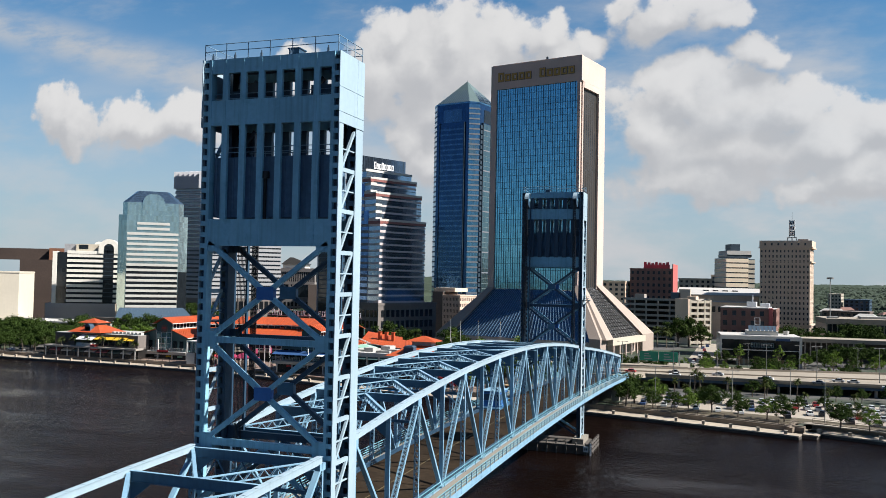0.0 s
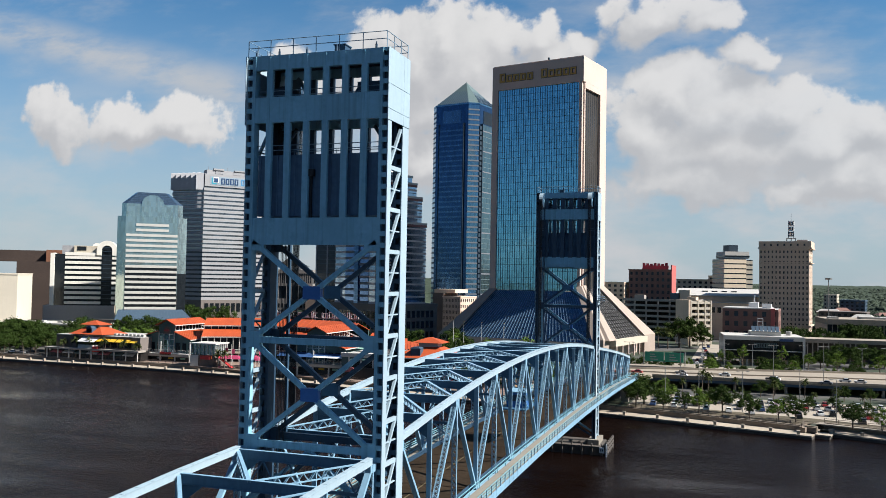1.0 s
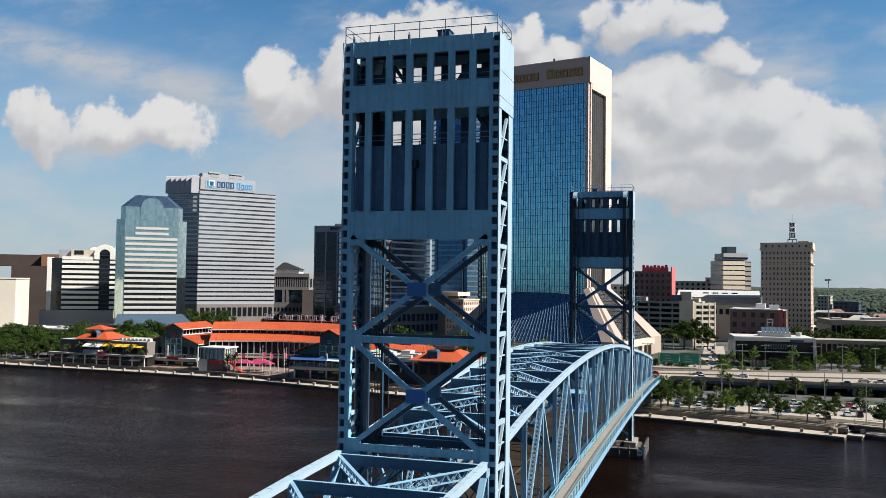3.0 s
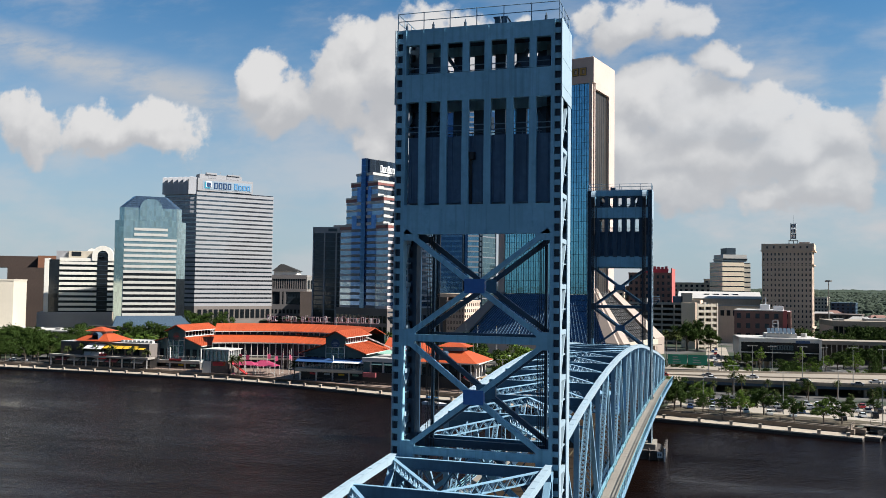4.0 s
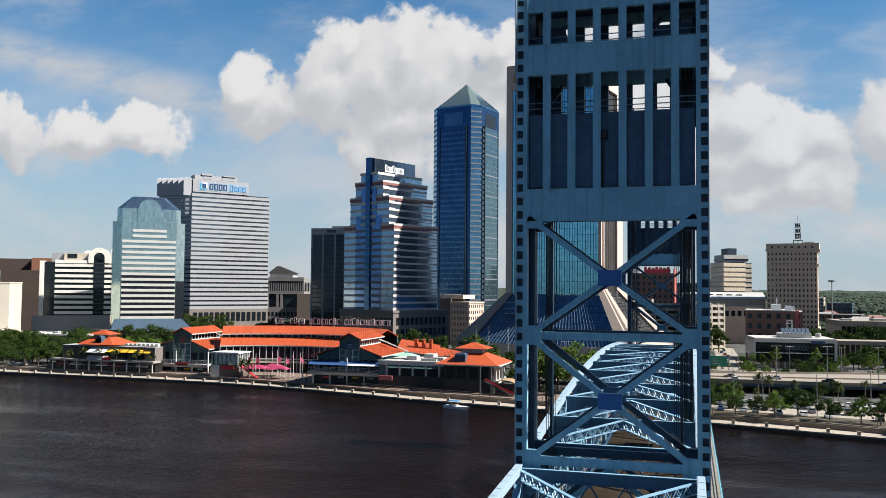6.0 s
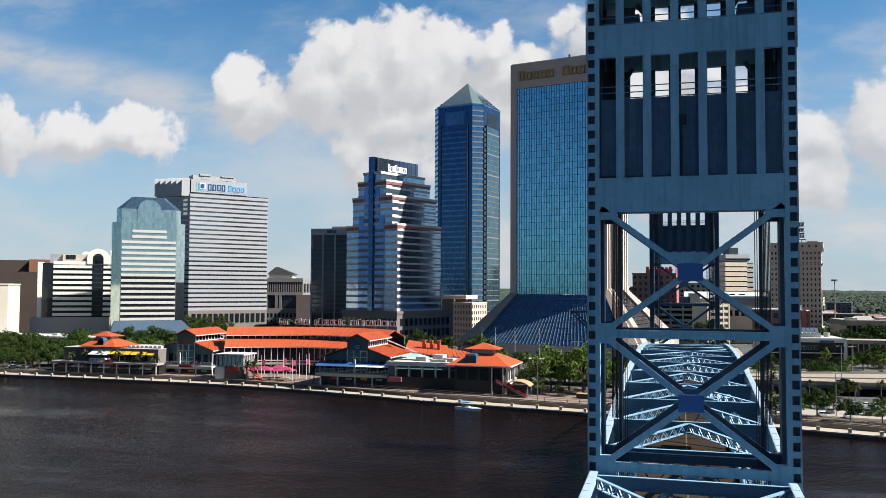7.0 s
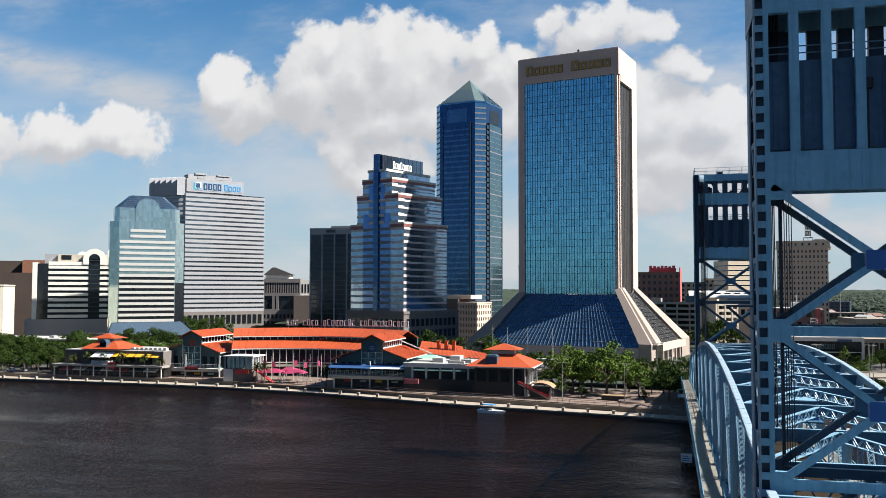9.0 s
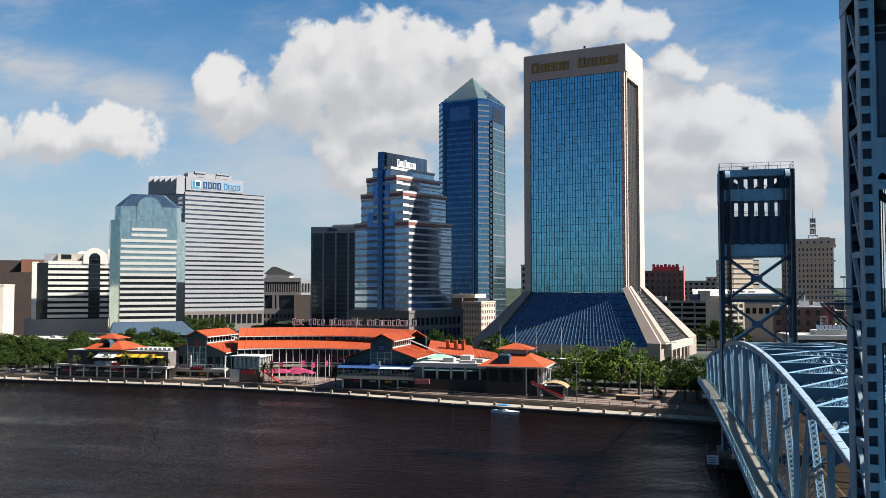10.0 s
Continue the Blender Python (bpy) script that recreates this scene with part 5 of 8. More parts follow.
def domed_block():
    b = thing("office_block", "white banded office block with a grey domed glass crown", "office block", -334.5, 384.0, 0, 39.7)
    W, D = 33.0, 19.0
    part("glass_core", Geo().prism([(0, 0), (W, 0), (W + 6, 7), (W + 6, D), (-5, D), (-5, 4)], 2.5, 80.8), GLASS_GREEN, b, "grey-green glass body")
    z0, h = 19.5, 3.42
    for i in range(17):
        z = z0 + i * h
        wide = i < 15
        xa, xb = (0.5, W - 0.3) if wide else (6.5, W - 6)
        part("white_band", Geo().box(xa, xb, -0.4, 3, z + 0.2, z + 1.85), WHITE_BAND, b, "white precast band")
        # lower strips are black glass in place of dark reflections
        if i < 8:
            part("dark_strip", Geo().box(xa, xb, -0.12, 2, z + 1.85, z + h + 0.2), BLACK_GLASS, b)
    part("crown", Geo().prism([(0.3, 1.0), (W - 0.5, 1.0), (W + 3, 5), (W + 3, D - 3), (-2.5, D - 3), (-2.5, 4)], 80.8, 89.2), GLASS_GREEN, b)
    part("crown_roof", Geo().prism([(0.3, 1.0), (W - 0.5, 1.0), (W + 3, 5), (W + 3, D - 3), (-2.5, D - 3), (-2.5, 4)], 89.2, 97.0,
                                   top=[(7.5, 3.5), (W - 8, 3.5), (W - 6, 8), (W - 6, D - 8), (6, D - 8), (6, 8)]), DOME_GLASS, b)
    g = Geo()
    c, r = W * 0.5, 7.0
    pts = [(c - r, 81.0), (c + r, 81.0)] + [(c + r * math.cos(a), 88.6 + r * 0.95 * math.sin(a)) for a in [math.pi * i / 16 for i in range(17)]]
    m = len(pts)
    g.add([(x, 0.6, z) for x, z in pts] + [(x, 8.0, z) for x, z in pts], [tuple(range(m))] + [tuple(reversed(range(m, 2 * m)))] + [((i + 1) % m, i, m + i, m + (i + 1) % m) for i in range(m)])
    part("arched_gable", g, GLASS_GREEN, b, "rounded pale green glass gable")
    for i in range(1, 6):
        z = 89.2 + i * 1.3
        part("roof_line", Geo().box(0.3 + i * 1.2, W - 0.5 - i * 1.25, 0.95 + i * 0.41, 1.3 + i * 0.41, z - 0.06, z + 0.06), MULLION_DARK, b)
    # black glass painted in for the dark reflection low on this facet
    part("facet_reflection", Geo().prism([(W + 0.1, -0.05), (W + 6.1, 6.9), (W + 6.1, 7.3), (W + 0.1, 0.3)], 2.6, 43.5), BLACK_GLASS, b, "lower corner glass with a dark reflection painted in")
    for i in range(17):
        part("glass_joint", Geo().prism([(W + 0.05, -0.06), (W + 6.05, 6.94), (W + 6.0, 7.2), (W, 0.2)], 19.5 + i * 3.42, 19.62 + i * 3.42), BAY_STONE, b)
    part("side_column", Geo().box(-5.4, -3.2, 3.6, 6.0, 2.5, 22), TAN_STONE, b)
    part("skirt_roof", Geo().prism([(-6, -9), (W + 12, -9), (W + 12, D), (-6, D)], 11.5, 19.5, top=[(-3, -0.5), (W + 4, -0.5), (W + 4, D), (-3, D)]), SLATE_ROOF, b, "blue-grey metal skirt roof")
    part("arcade", Geo().box(-4, W + 9, -6, D, 2.5, 11.5), GREY_STONE, b)
    for i in range(24):
        x = -5.5 + i * 2.15
        part("roof_seam", Geo().beam((x, -9, 11.6), (x * 0.86 + 2.3, -0.5, 19.6), 0.12, 0.16), SLATE_ROOF, b)


domed_block()


def arched_block():
    b = thing("office_block", "cream office block with black window strips and an arched entrance bay", "office block", -403.0, 396.0, 0, 33)
    W, D = 42.5, 36.0
    part("glass_core", Geo().box(0, W, 0.6, D, 20, 55), BLACK_GLASS, b)
    part("base", Geo().box(-6, W + 1, -1.5, D, 2.5, 20.3), GREY_BAND, b)
    part("corner_slab", Geo().box(-2.2, 0.5, -1.0, 14, 20, 56.5), BRIGHT, b)
    h = 3.5
    for i in range(10):
        z = 21.2 + i * h
        part("white_band", Geo().box(7, 31, 0.0, D, z, z + 1.9), BRIGHT, b, "cream precast band")
        part("white_band", Geo().box(37.5, W, 0.0, D, z, z + 1.9), BRIGHT, b, "cream precast band")
    part("corner_strip", Geo().box(0.5, 7, 0.1, 3, 20.3, 55.9), BLACK_GLASS, b)
    part("parapet", Geo().box(7, W + 0.2, -0.05, D, 55.0, 57.2), BRIGHT, b)
    part("penthouse", Geo().box(12, W, 4, D - 4, 57.2, 62.0), CREAM, b)
    part("plant_room", Geo().box(4, 14, 6, D - 6, 55, 62.0), GREY_STONE, b)
    # arch
    g = Geo()
    c, r0, r1, zs = 34.2, 3.4, 6.8, 59.0
    n = 18
    for i in range(n):
        a0, a1 = math.pi * i / n, math.pi * (i + 1) / n
        p = [(c + r * math.cos(a), zs + r * math.sin(a)) for r, a in ((r0, a0), (r1, a0), (r1, a1), (r0, a1))]
        g.add([(x, -0.6, z) for x, z in p] + [(x, 6, z) for x, z in p], [(0, 1, 2, 3), (7, 6, 5, 4), (1, 5, 6, 2), (3, 7, 4, 0)])
    g.box(c - r1, c - r0, -0.6, 6, 55.5, zs).box(c + r0, c + r1, -0.6, 6, 55.5, zs)
    part("arch", g, BRIGHT, b, "cream rounded arch")
    part("arch_window", Geo().box(c - r0, c + r0, -0.2, 1.0, 21, zs).tube((c, -0.2, zs), (c, 5, zs), r0, 20), BLACK_GLASS, b)
    for z in range(22, 62, 3):
        part("arch_bar", Geo().box(c - r0, c + r0, -0.35, -0.15, z, z + 0.3), MULLION_DARK, b)
    part("roof_vault", Geo().tube((26, 10, 61.0), (26, D - 8, 61.0), 3.2, 16), BRIGHT, b)
    part("penthouse_window", Geo().box(14, 20, 3.8, 4.1, 58.5, 61.5), BLACK_GLASS, b)


arched_block()


def brown_block():
    b = thing("office_block", "dark brown office block behind its neighbours", "office block", -470, 430, 0, 33)
    part("body", Geo().box(0, 52, 0, 40, 2.5, 51), UMBER, b)
    part("upper_body", Geo().box(-30, 24, 8, 40, 51, 59.5), UMBER, b)
    part("parapet", Geo().box(20, 50, 2, 38, 51, 60), RUST, b)
    for i in range(10):
        part("window_row", Geo().box(41.5, 51.5, -0.15, 0.5, 14 + i * 3.7, 15.9 + i * 3.7), BLACK_GLASS, b)
        part("white_sill", Geo().box(41.5, 51.5, -0.3, 0.5, 15.9 + i * 3.7, 17.6 + i * 3.7), GREY_BAND, b)


brown_block()

b = thing("theatre", "plain cream stucco theatre wall beside the river park", "theatre", -368.3, 330, 0, 35)
part("body", Geo().box(-60, 0, 0, 50, 2.5, 41.2), STUCCO, b)
part("parapet", Geo().box(-60, 0.3, -0.3, 50, 41.2, 42.0), STUCCO, b)
b = thing("theatre_wing", "low pale flat-roofed wing behind the park trees", "theatre", -395, 322, 0, 8)
part("body", Geo().box(0, 80, 0, 22, 2.5, 12.0), CONC, b)
part("roof", Geo().box(-1, 81, -1, 23, 12.0, 12.9), ROOF_WHITE, b)
for i in range(6):
    part("roof_unit", Geo().box(6 + i * 12, 9 + i * 12, 6, 9, 12.9, 14.0), ROOF_GREY, b)


def hall():
    b = thing("civic_hall", "grey-brown hall with tall dark windows, cream attic and dark hip roof", "civic hall", -373, 650, 0, 18)
    W = 33.5
    part("body", Geo().box(0, W, 0.8, 35, 2.5, 48.6), GLASS_DARK, b)
    part("cornice", Geo().box(-0.8, W + 0.8, -0.8, 36, 45.8, 49.4), HALL_STONE, b)
    part("middle_course", Geo().box(-0.5, W + 0.5, -0.5, 35.5, 33.6, 36.4), HALL_STONE, b)
    part("base", Geo().box(-0.6, W + 0.6, -0.6, 36, 2.5, 21.5), HALL_STONE, b)
    for i in range(17):
        x = i * W / 16
        part("slim_pier", Geo().box(x - 0.45, x + 0.45, -0.2, 1, 36.4, 45.8), HALL_STONE, b)
    for x in (0.6, 10.0, 13.6, 29.5, 32.8):
        part("broad_pier", Geo().box(x - 1.1, x + 1.1, -0.45, 1, 21.5, 33.6), HALL_STONE, b)
    for i in range(9):
        for z in (7.0, 13.0):
            part("window", Geo().box(1.2 + i * 3.6, 3.2 + i * 3.6, -0.75, -0.5, z, z + 3.8), BLACK_GLASS, b)
    part("attic", Geo().box(2.0, 24.0, 4, 30, 49.4, 53.0), BRIGHT, b, "cream attic storey")
    part("hip_roof", Geo().prism([(0.5, 2.5), (26.0, 2.5), (26.0, 32), (0.5, 32)], 53.0, 60.0, top=[(6.5, 15), (9.5, 15), (9.5, 18), (6.5, 18)]), SLOPE_DARK, b, "dark hip roof")
    part("wing", Geo().box(W + 0.9, W + 14, 0.5, 30, 2.5, 48.0), BRIGHT, b, "cream side wing")
    for i in range(4):
        part("wing_window", Geo().box(W + 2.2 + i * 2.7, W + 3.4 + i * 2.7, 0.3, 0.7, 36.5, 44.5), BLACK_GLASS, b)
    part("brown_block", Geo().box(W - 4, W + 14, -9, 0.2, 2.5, 34.0), BROWN, b)


hall()


def punched_block(name, label, cat, x, y, rz, W, D, z1, nx, ny, rows, wall, pier_w=0.5, sp=0.5, z0=2.5, glass=None, roof=None, corn=True):
    """A masonry block whose windows lie back between piers and spandrels."""
    b = thing(name, label, cat, x, y, 0, rz)
    part("window_core", Geo().box(0.3, W - 0.3, 0.35, D - 0.3, z0, z1 - 0.5), glass or GLASS_DARK, b)
    cw, cd = W / nx, D / ny
    for i in range(nx + 1):
        xx = i * cw
        part("pier", Geo().box(max(0, xx - cw * pier_w / 2), min(W, xx + cw * pier_w / 2), 0, 0.5, z0, z1), wall, b)
    for sx in (0, 1):
        for i in range(ny + 1):
            yy = i * cd
            xa, xb = (0, 0.5) if sx == 0 else (W - 0.5, W)
            part("pier", Geo().box(xa, xb, max(0.02, yy - cd * pier_w / 2), min(D, yy + cd * pier_w / 2), z0, z1), wall, b)
    h = (z1 - z0) / rows
    for i in range(rows + 1):
        z = z0 + i * h
        part("spandrel", Geo().box(0.04, W - 0.04, 0.06, D, max(z0, z - h * sp / 2), min(z1 - 0.04, z + h * sp / 2)), wall, b)
    part("roof_slab", Geo().box(0.1, W - 0.1, 0.1, D - 0.1, z1 - 0.6, z1 - 0.02), roof or ROOF_GREY, b)
    if corn:
        part("cornice", Geo().box(-0.35, W + 0.35, -0.35, D + 0.3, z1 - 0.02, z1 + 0.9), wall, b)
    return b


# hotel with a red rooftop sign
b = punched_block("old_hotel", "dark brick hotel with red painted side and rooftop sign", "hotel", -39.2, 640, -3, 34, 30, 53.0, 8, 6, 10, BRICK_DARK, 0.55, 0.5)
part("red_side", Geo().box(33.9, 34.6, -0.4, 30.2, 2.5, 57.5), BRICK_RED, b)
part("sign_frame", Geo().box(10, 31, 6, 7.2, 54, 55.2), SIGN_RED, b)
for i in range(7):
    part("sign_bar", Geo().box(10.2 + i * 3.0, 12.5 + i * 3.0, 6.2, 7.0, 55.2, 59.2 - (i % 3) * 0.3), SIGN_RED, b)
    part("sign_bar", Geo().box(12.5 + i * 3.0, 13.2 + i * 3.0, 6.2, 7.0, 55.2, 57.2), SIGN_RED, b)
# tall masonry tower with mast
b = punched_block("masonry_tower", "tall tan masonry tower with cornice and rooftop mast", "tower", 59.8, 574.5, -9, 33.0, 30, 72.0, 13, 10, 19, MASONRY, 0.62, 0.5, corn=False)
part("cornice", Geo().box(-0.8, 34.8, -0.8, 30.8, 68.6, 69.6), MASONRY, b)
blind_rng = random.Random(12)
for i in range(13):
    for j in range(18):
        if blind_rng.random() < 0.16:
            x, z = (i + 0.5) * 34.0 / 13, 2.5 + (j + 0.5) * 69.5 / 19
            part("blind", Geo().box(x - 0.48, x + 0.48, 0.2, 0.34, z - 0.1 + blind_rng.uniform(-0.3, 0.2), z + 0.9), CREAM, b)
part("attic", Geo().box(-0.3, 34.3, -0.3, 30.3, 69.6, 74.0), MASONRY, b)
for i in range(7):
    part("attic_window", Geo().box(3 + i * 4.4, 4.2 + i * 4.4, -0.36, -0.25, 70.6, 72.2), GLASS_DARK, b)
part("belt_course", Geo().box(-0.3, 34.3, -0.3, 30.3, 14.0, 15.0), MASONRY, b)
part("belt_course", Geo().box(-0.25, 34.25, -0.25, 30.25, 58.6, 59.2), MASONRY, b)
part("roof_house", Geo().box(24, 31, 12, 20, 74, 75.6), GREY_STONE, b)
part("mast_stand", Geo().box(17.2, 23.4, 8, 12, 76.3, 76.7), MULLION_DARK, b)
for x in (17.4, 20.3, 23.2):
    for y in (8.2, 11.8):
        part("stand_leg", Geo().tube((x, y, 74), (x, y, 76.4), 0.16), MULLION_DARK, b)
for i in range(3):
    z = 77.9 + i * 3.8
    box = part("mast_box", Geo().box(18.4, 22.2, 8.4, 11.2, z, z + 3.2), SIGN_WHITE if i else MULLION_DARK, b)
    for k in range(3):
        part("mast_sign_bar", Geo().box(18.9 + k * 1.1, 19.5 + k * 1.1, 8.28, 8.4, z + 0.6, z + 2.6), MULLION_DARK if i else SIGN_WHITE, box)
for x, y in ((18.5, 8.5), (22.1, 8.5), (18.5, 11.1), (22.1, 11.1)):
    part("mast_leg", Geo().tube((x, y, 76.7), (x, y, 89.2), 0.12), MULLION_DARK, b)
part("aerial", Geo().tube((20.3, 9.8, 89), (20.3, 9.8, 95), 0.1), MULLION_DARK, b)
# far tan office with stepped top
b = thing("far_office", "far tan banded office with a dark stepped penthouse", "office block", 35.4, 698.3, 0, 20)
part("body", Geo().box(0, 19, 0, 30, 2.5, 64.8), GLASS_DARK, b)
floors(b, 0, 19, 0, 30, 6, 65.2, 14, FAR_TAN, 0.76, 0.12)
part("bright_flank", Geo().box(18.9, 25.0, 1.0, 30, 2.5, 64), GLASS_DARK, b)
floors(b, 19, 24.6, 1.0, 29.5, 6, 64.5, 14, CREAM, 0.7, 0.3)
part("penthouse", Geo().box(2, 23, 4, 26, 65.2, 71.2), WHITE_BAND, b)
part("dark_strip", Geo().box(1.6, 23.4, 3.6, 26, 66.4, 67.8), BLACK_GLASS, b)
part("plant_room", Geo().box(6, 14, 6, 20, 71.2, 77.0), MULLION_DARK, b)


def garage():
    b = thing("parking_garage", "open-decked pale concrete parking garage", "parking garage", -33.0, 548, 0, -10)
    W, D = 50, 40
    for i in range(8):
        z = 4.0 + i * 3.75
        part("deck", Geo().box(0, W, 0.8, D, z - 0.35, z), CONC_DARK, b)
        part("parapet_band", Geo().box(0, W, 0, 0.5, z - 0.4, z + 1.25), CONC, b)
        part("parapet_band", Geo().box(W - 0.5, W, 0.5, D, z - 0.4, z + 1.25), CONC, b)
    for i in range(7):
        x = i * W / 6
        part("column", Geo().box(max(0, x - 0.5), min(W, x + 0.5), 0.1, 1.2, 2.5, 31.5), CONC, b)
    part("inner_wall", Geo().box(1, W - 1, 16, 17, 2.5, 30), CONC_DARK, b)
    part("stair_tower", Geo().box(W - 4, W + 2, -2.5, 6, 2.5, 33.5), TAN_STONE, b)
    part("roof_house", Geo().box(5, 12, 12, 18, 30.5, 34), CONC, b)


garage()


def garage_wing():
    b = thing("parking_garage", "sunlit cream garage wing with open bays", "parking garage", 16.0, 500, 0, 34)
    W = 15.5
    part("back_wall", Geo().box(0.5, W, 4, 5, 2.5, 31), CONC_DARK, b)
    for i in range(8):
        z = 3.5 + i * 3.75
        part("parapet_band", Geo().box(0, W, 0, 4, z, z + 1.6), CREAM, b)
    for x in (0, W / 3, 2 * W / 3, W - 0.9):
        part("column", Geo().box(x, x + 0.9, -0.15, 3, 2.5, 32.0), CREAM, b)
    part("flank", Geo().box(-1.5, 0, 0, 16, 2.5, 32.4), TAN_STONE, b)


garage_wing()

b = thing("warehouse_hall", "long low hall with a pale sunlit roof", "hall", 2.0, 590, 0, 0)
part("body", Geo().box(0, 58, 4, 60, 2.5, 34), TAN_STONE, b)
part("roof", Geo().slab([(-1, 2, 34.2), (59, 2, 34.2), (59, 34, 39.2), (-1, 34, 39.2)], 0.5), ROOF_WHITE, b)
for i in range(4):
    part("skylight", Geo().box(18 + i * 7, 22 + i * 7, 18, 23, 36.6, 37.6), GLASS_DARK, b)
part("lower_range", Geo().box(6, 56, -14, 4, 2.5, 29), TAN_STONE, b)
for i in range(11):
    part("window", Geo().box(8 + i * 4.3, 10.6 + i * 4.3, -14.2, -13.8, 22, 26), BLACK_GLASS, b)
part("lower_roof", Geo().box(5.5, 56.5, -14.5, 4, 29, 29.6), ROOF_GREY, b)
part("stair_head", Geo().box(2, 10, -12, -2, 29, 38), CREAM, b)
part("stair_head", Geo().box(-4, 3, -12, -2, 26, 35.5), SLATE_ROOF, b)

b = punched_block("brick_block", "dark red brick block with a flat white roof", "brick block", 36.2, 424, -6, 29.0, 26, 29.6, 6, 6, 5, BRICK_DARK, 0.55, 0.5, roof=ROOF_WHITE, corn=False)
part("coping", Geo().box(-0.2, 25.0, -0.2, 26, 29.6, 30.2), ROOF_WHITE, b)
part("red_corner", Geo().box(25.2, 27.2, -0.5, 4, 2.5, 30.0), BRICK_RED, b)
roof_plant(b, [(13, 18, 8, 14, 30.2, 33.0), (20, 25, 8, 12, 30.2, 32.4), (15.6, 16.2, 10, 10.6, 33, 37)], SIGN_WHITE)


def glass_pavilion():
    b = thing("office_pavilion", "low white office pavilion with black ribbon glass and rooftop solar panels", "office pavilion", 37.0, 375.0, 0, 5)
    W, D = 38.5, 26.0
    part("upper_frame", Geo().box(0, W, 0, D, 15.4, 17.2), WHITE_BAND, b)
    part("ribbon_glass", Geo().box(0.9, W - 1.2, 0.3, D - 0.3, 10.5, 15.4), BLACK_GLASS, b)
    part("lower_frame", Geo().box(0, W, 0, D, 10.1, 10.5), WHITE_BAND, b)
    part("lower_glass", Geo().box(1.2, W - 1.2, 1.2, D - 0.3, 5.8, 10.1), BLACK_GLASS, b)
    part("end_wall", Geo().box(W - 1.2, W, -0.1, D, 2.6, 17.3), WHITE_BAND, b)
    part("end_wall", Geo().box(0, 0.9, 0.02, D, 8.6, 17.2), WHITE_BAND, b)
    part("ground_wall", Geo().box(10, W - 4, 4, D, 2.5, 5.8), TAN_STONE, b)
    for i in range(9):
        part("column", Geo().box(8 + i * 3.2, 8.7 + i * 3.2, 1.0, 1.7, 2.5, 5.8), CREAM, b)
    part("roof_slab", Geo().box(0.4, W - 0.4, 0.4, D - 0.4, 17.2, 17.5), ROOF_WHITE, b)
    part("upper_storey", Geo().box(13.5, 28, 5, 16, 17.5, 19.6), WHITE_BAND, b)
    for i in range(7):
        x = 14 + i * 1.9
        part("solar_panel", Geo().slab([(x, 4.2, 19.7), (x + 1.6, 4.2, 19.7), (x + 1.6, 6.6, 22.2), (x, 6.6, 22.2)], 0.12), SLATE_ROOF, b)
    for x in (17.5, 20.0):
        for y in (9.5, 12):
            part("frame_leg", Geo().tube((x, y, 19.6), (x, y, 26.0), 0.09), GREY_BAND, b)
    for z in (22.5, 24.3, 25.9):
        part("frame_tie", Geo().tube((17.5, 9.5, z), (20.0, 9.5, z + 0.05), 0.08).tube((17.5, 12, z), (20.0, 12, z), 0.08), GREY_BAND, b)
    part("vent", Geo().tube((33, 14, 17.5), (33, 14, 19.5), 1.4, 12), ROOF_GREY, b)
    sign_bars(b, 14.5, 25.5, 0.28, 11.7, 14.6, "xxxxxxx", COPPER, 0.12)
    part("sign_bar", Geo().box(26.5, 33.0, -0.12, 0.0, 15.2, 16.4), SIGN_BLUE, b)


glass_pavilion()

b = thing("library_block", "long low concrete block with tall dark window slots", "library", 98.7, 516.0, 0, 5)
part("body", Geo().box(0.5, 120, 0.6, 38, 2.5, 18.6), GLASS_DARK, b)
part("roof", Geo().box(-0.4, 122, -0.8, 39, 18.6, 22.0), ROAD_TAN, b)
for i in range(12):
    part("end_panel", Geo().box(-0.2, 0.5, 0.4 + i * 3.2, 3.2 + i * 3.2, 2.5, 18.6), BUFF, b, "tan fluted end wall panel")
for i in range(40):
    part("fin", Geo().box(i * 3.0, i * 3.0 + 0.45, -0.3, 0.6, 2.5, 18.6), ROAD_TAN, b)
roof_plant(b, [(2, 8, 6, 12, 22, 23.2), (22, 40, 10, 20, 22, 23.4)], ROOF_GREY)


def parking_deck():
    """Raised parking deck behind the pavilion: slab, parapet and a row of pale posts."""
    d = thing("parking_deck", "raised pale concrete parking deck on slim white posts", "parking deck", 70, 412, 0, 3, kind="structure")
    part("slab", Geo().box(0, 130, 0, 34, 13.2, 14.0), ROAD_TAN, d)
    part("parapet", Geo().box(-0.1, 130, -0.3, 0, 13.0, 15.0), ROAD_TAN, d)
    # dark wall added for the shaded gap under the deck
    part("back_wall", Geo().box(0, 130, 12, 12.5, 2.6, 13.2), CONC_DARK, d)
    for i in range(14):
        part("post", Geo().box(1 + i * 2.6, 1.5 + i * 2.6, 0.3, 0.8, 2.6, 13.2), CONC, d)
    return d


parking_deck()

# stone block beside the flared tower, and the darker one behind it
b = punched_block("corner_block", "small tan stone block with rows of white-framed windows", "office block", -147.5, 481, -13.5, 14.0, 22, 30.5, 12, 8, 7, BUFF, 0.5, 0.45)
part("brown_wing", Geo().box(-9, 0, 1, 20, 2.5, 33.5), BROWN, b)
part("wing_cap", Geo().box(-9.3, 8, 3, 20, 33.5, 36.0), TAN_STONE, b)
b = punched_block("far_office", "distant pale office block with small windows", "office block", -131, 620, -13.5, 40, 30, 58, 9, 6, 11, CREAM, 0.5, 0.5)
b = thing("far_tower", "distant dark stepped tower", "tower", -118, 640, 0, -13.5)
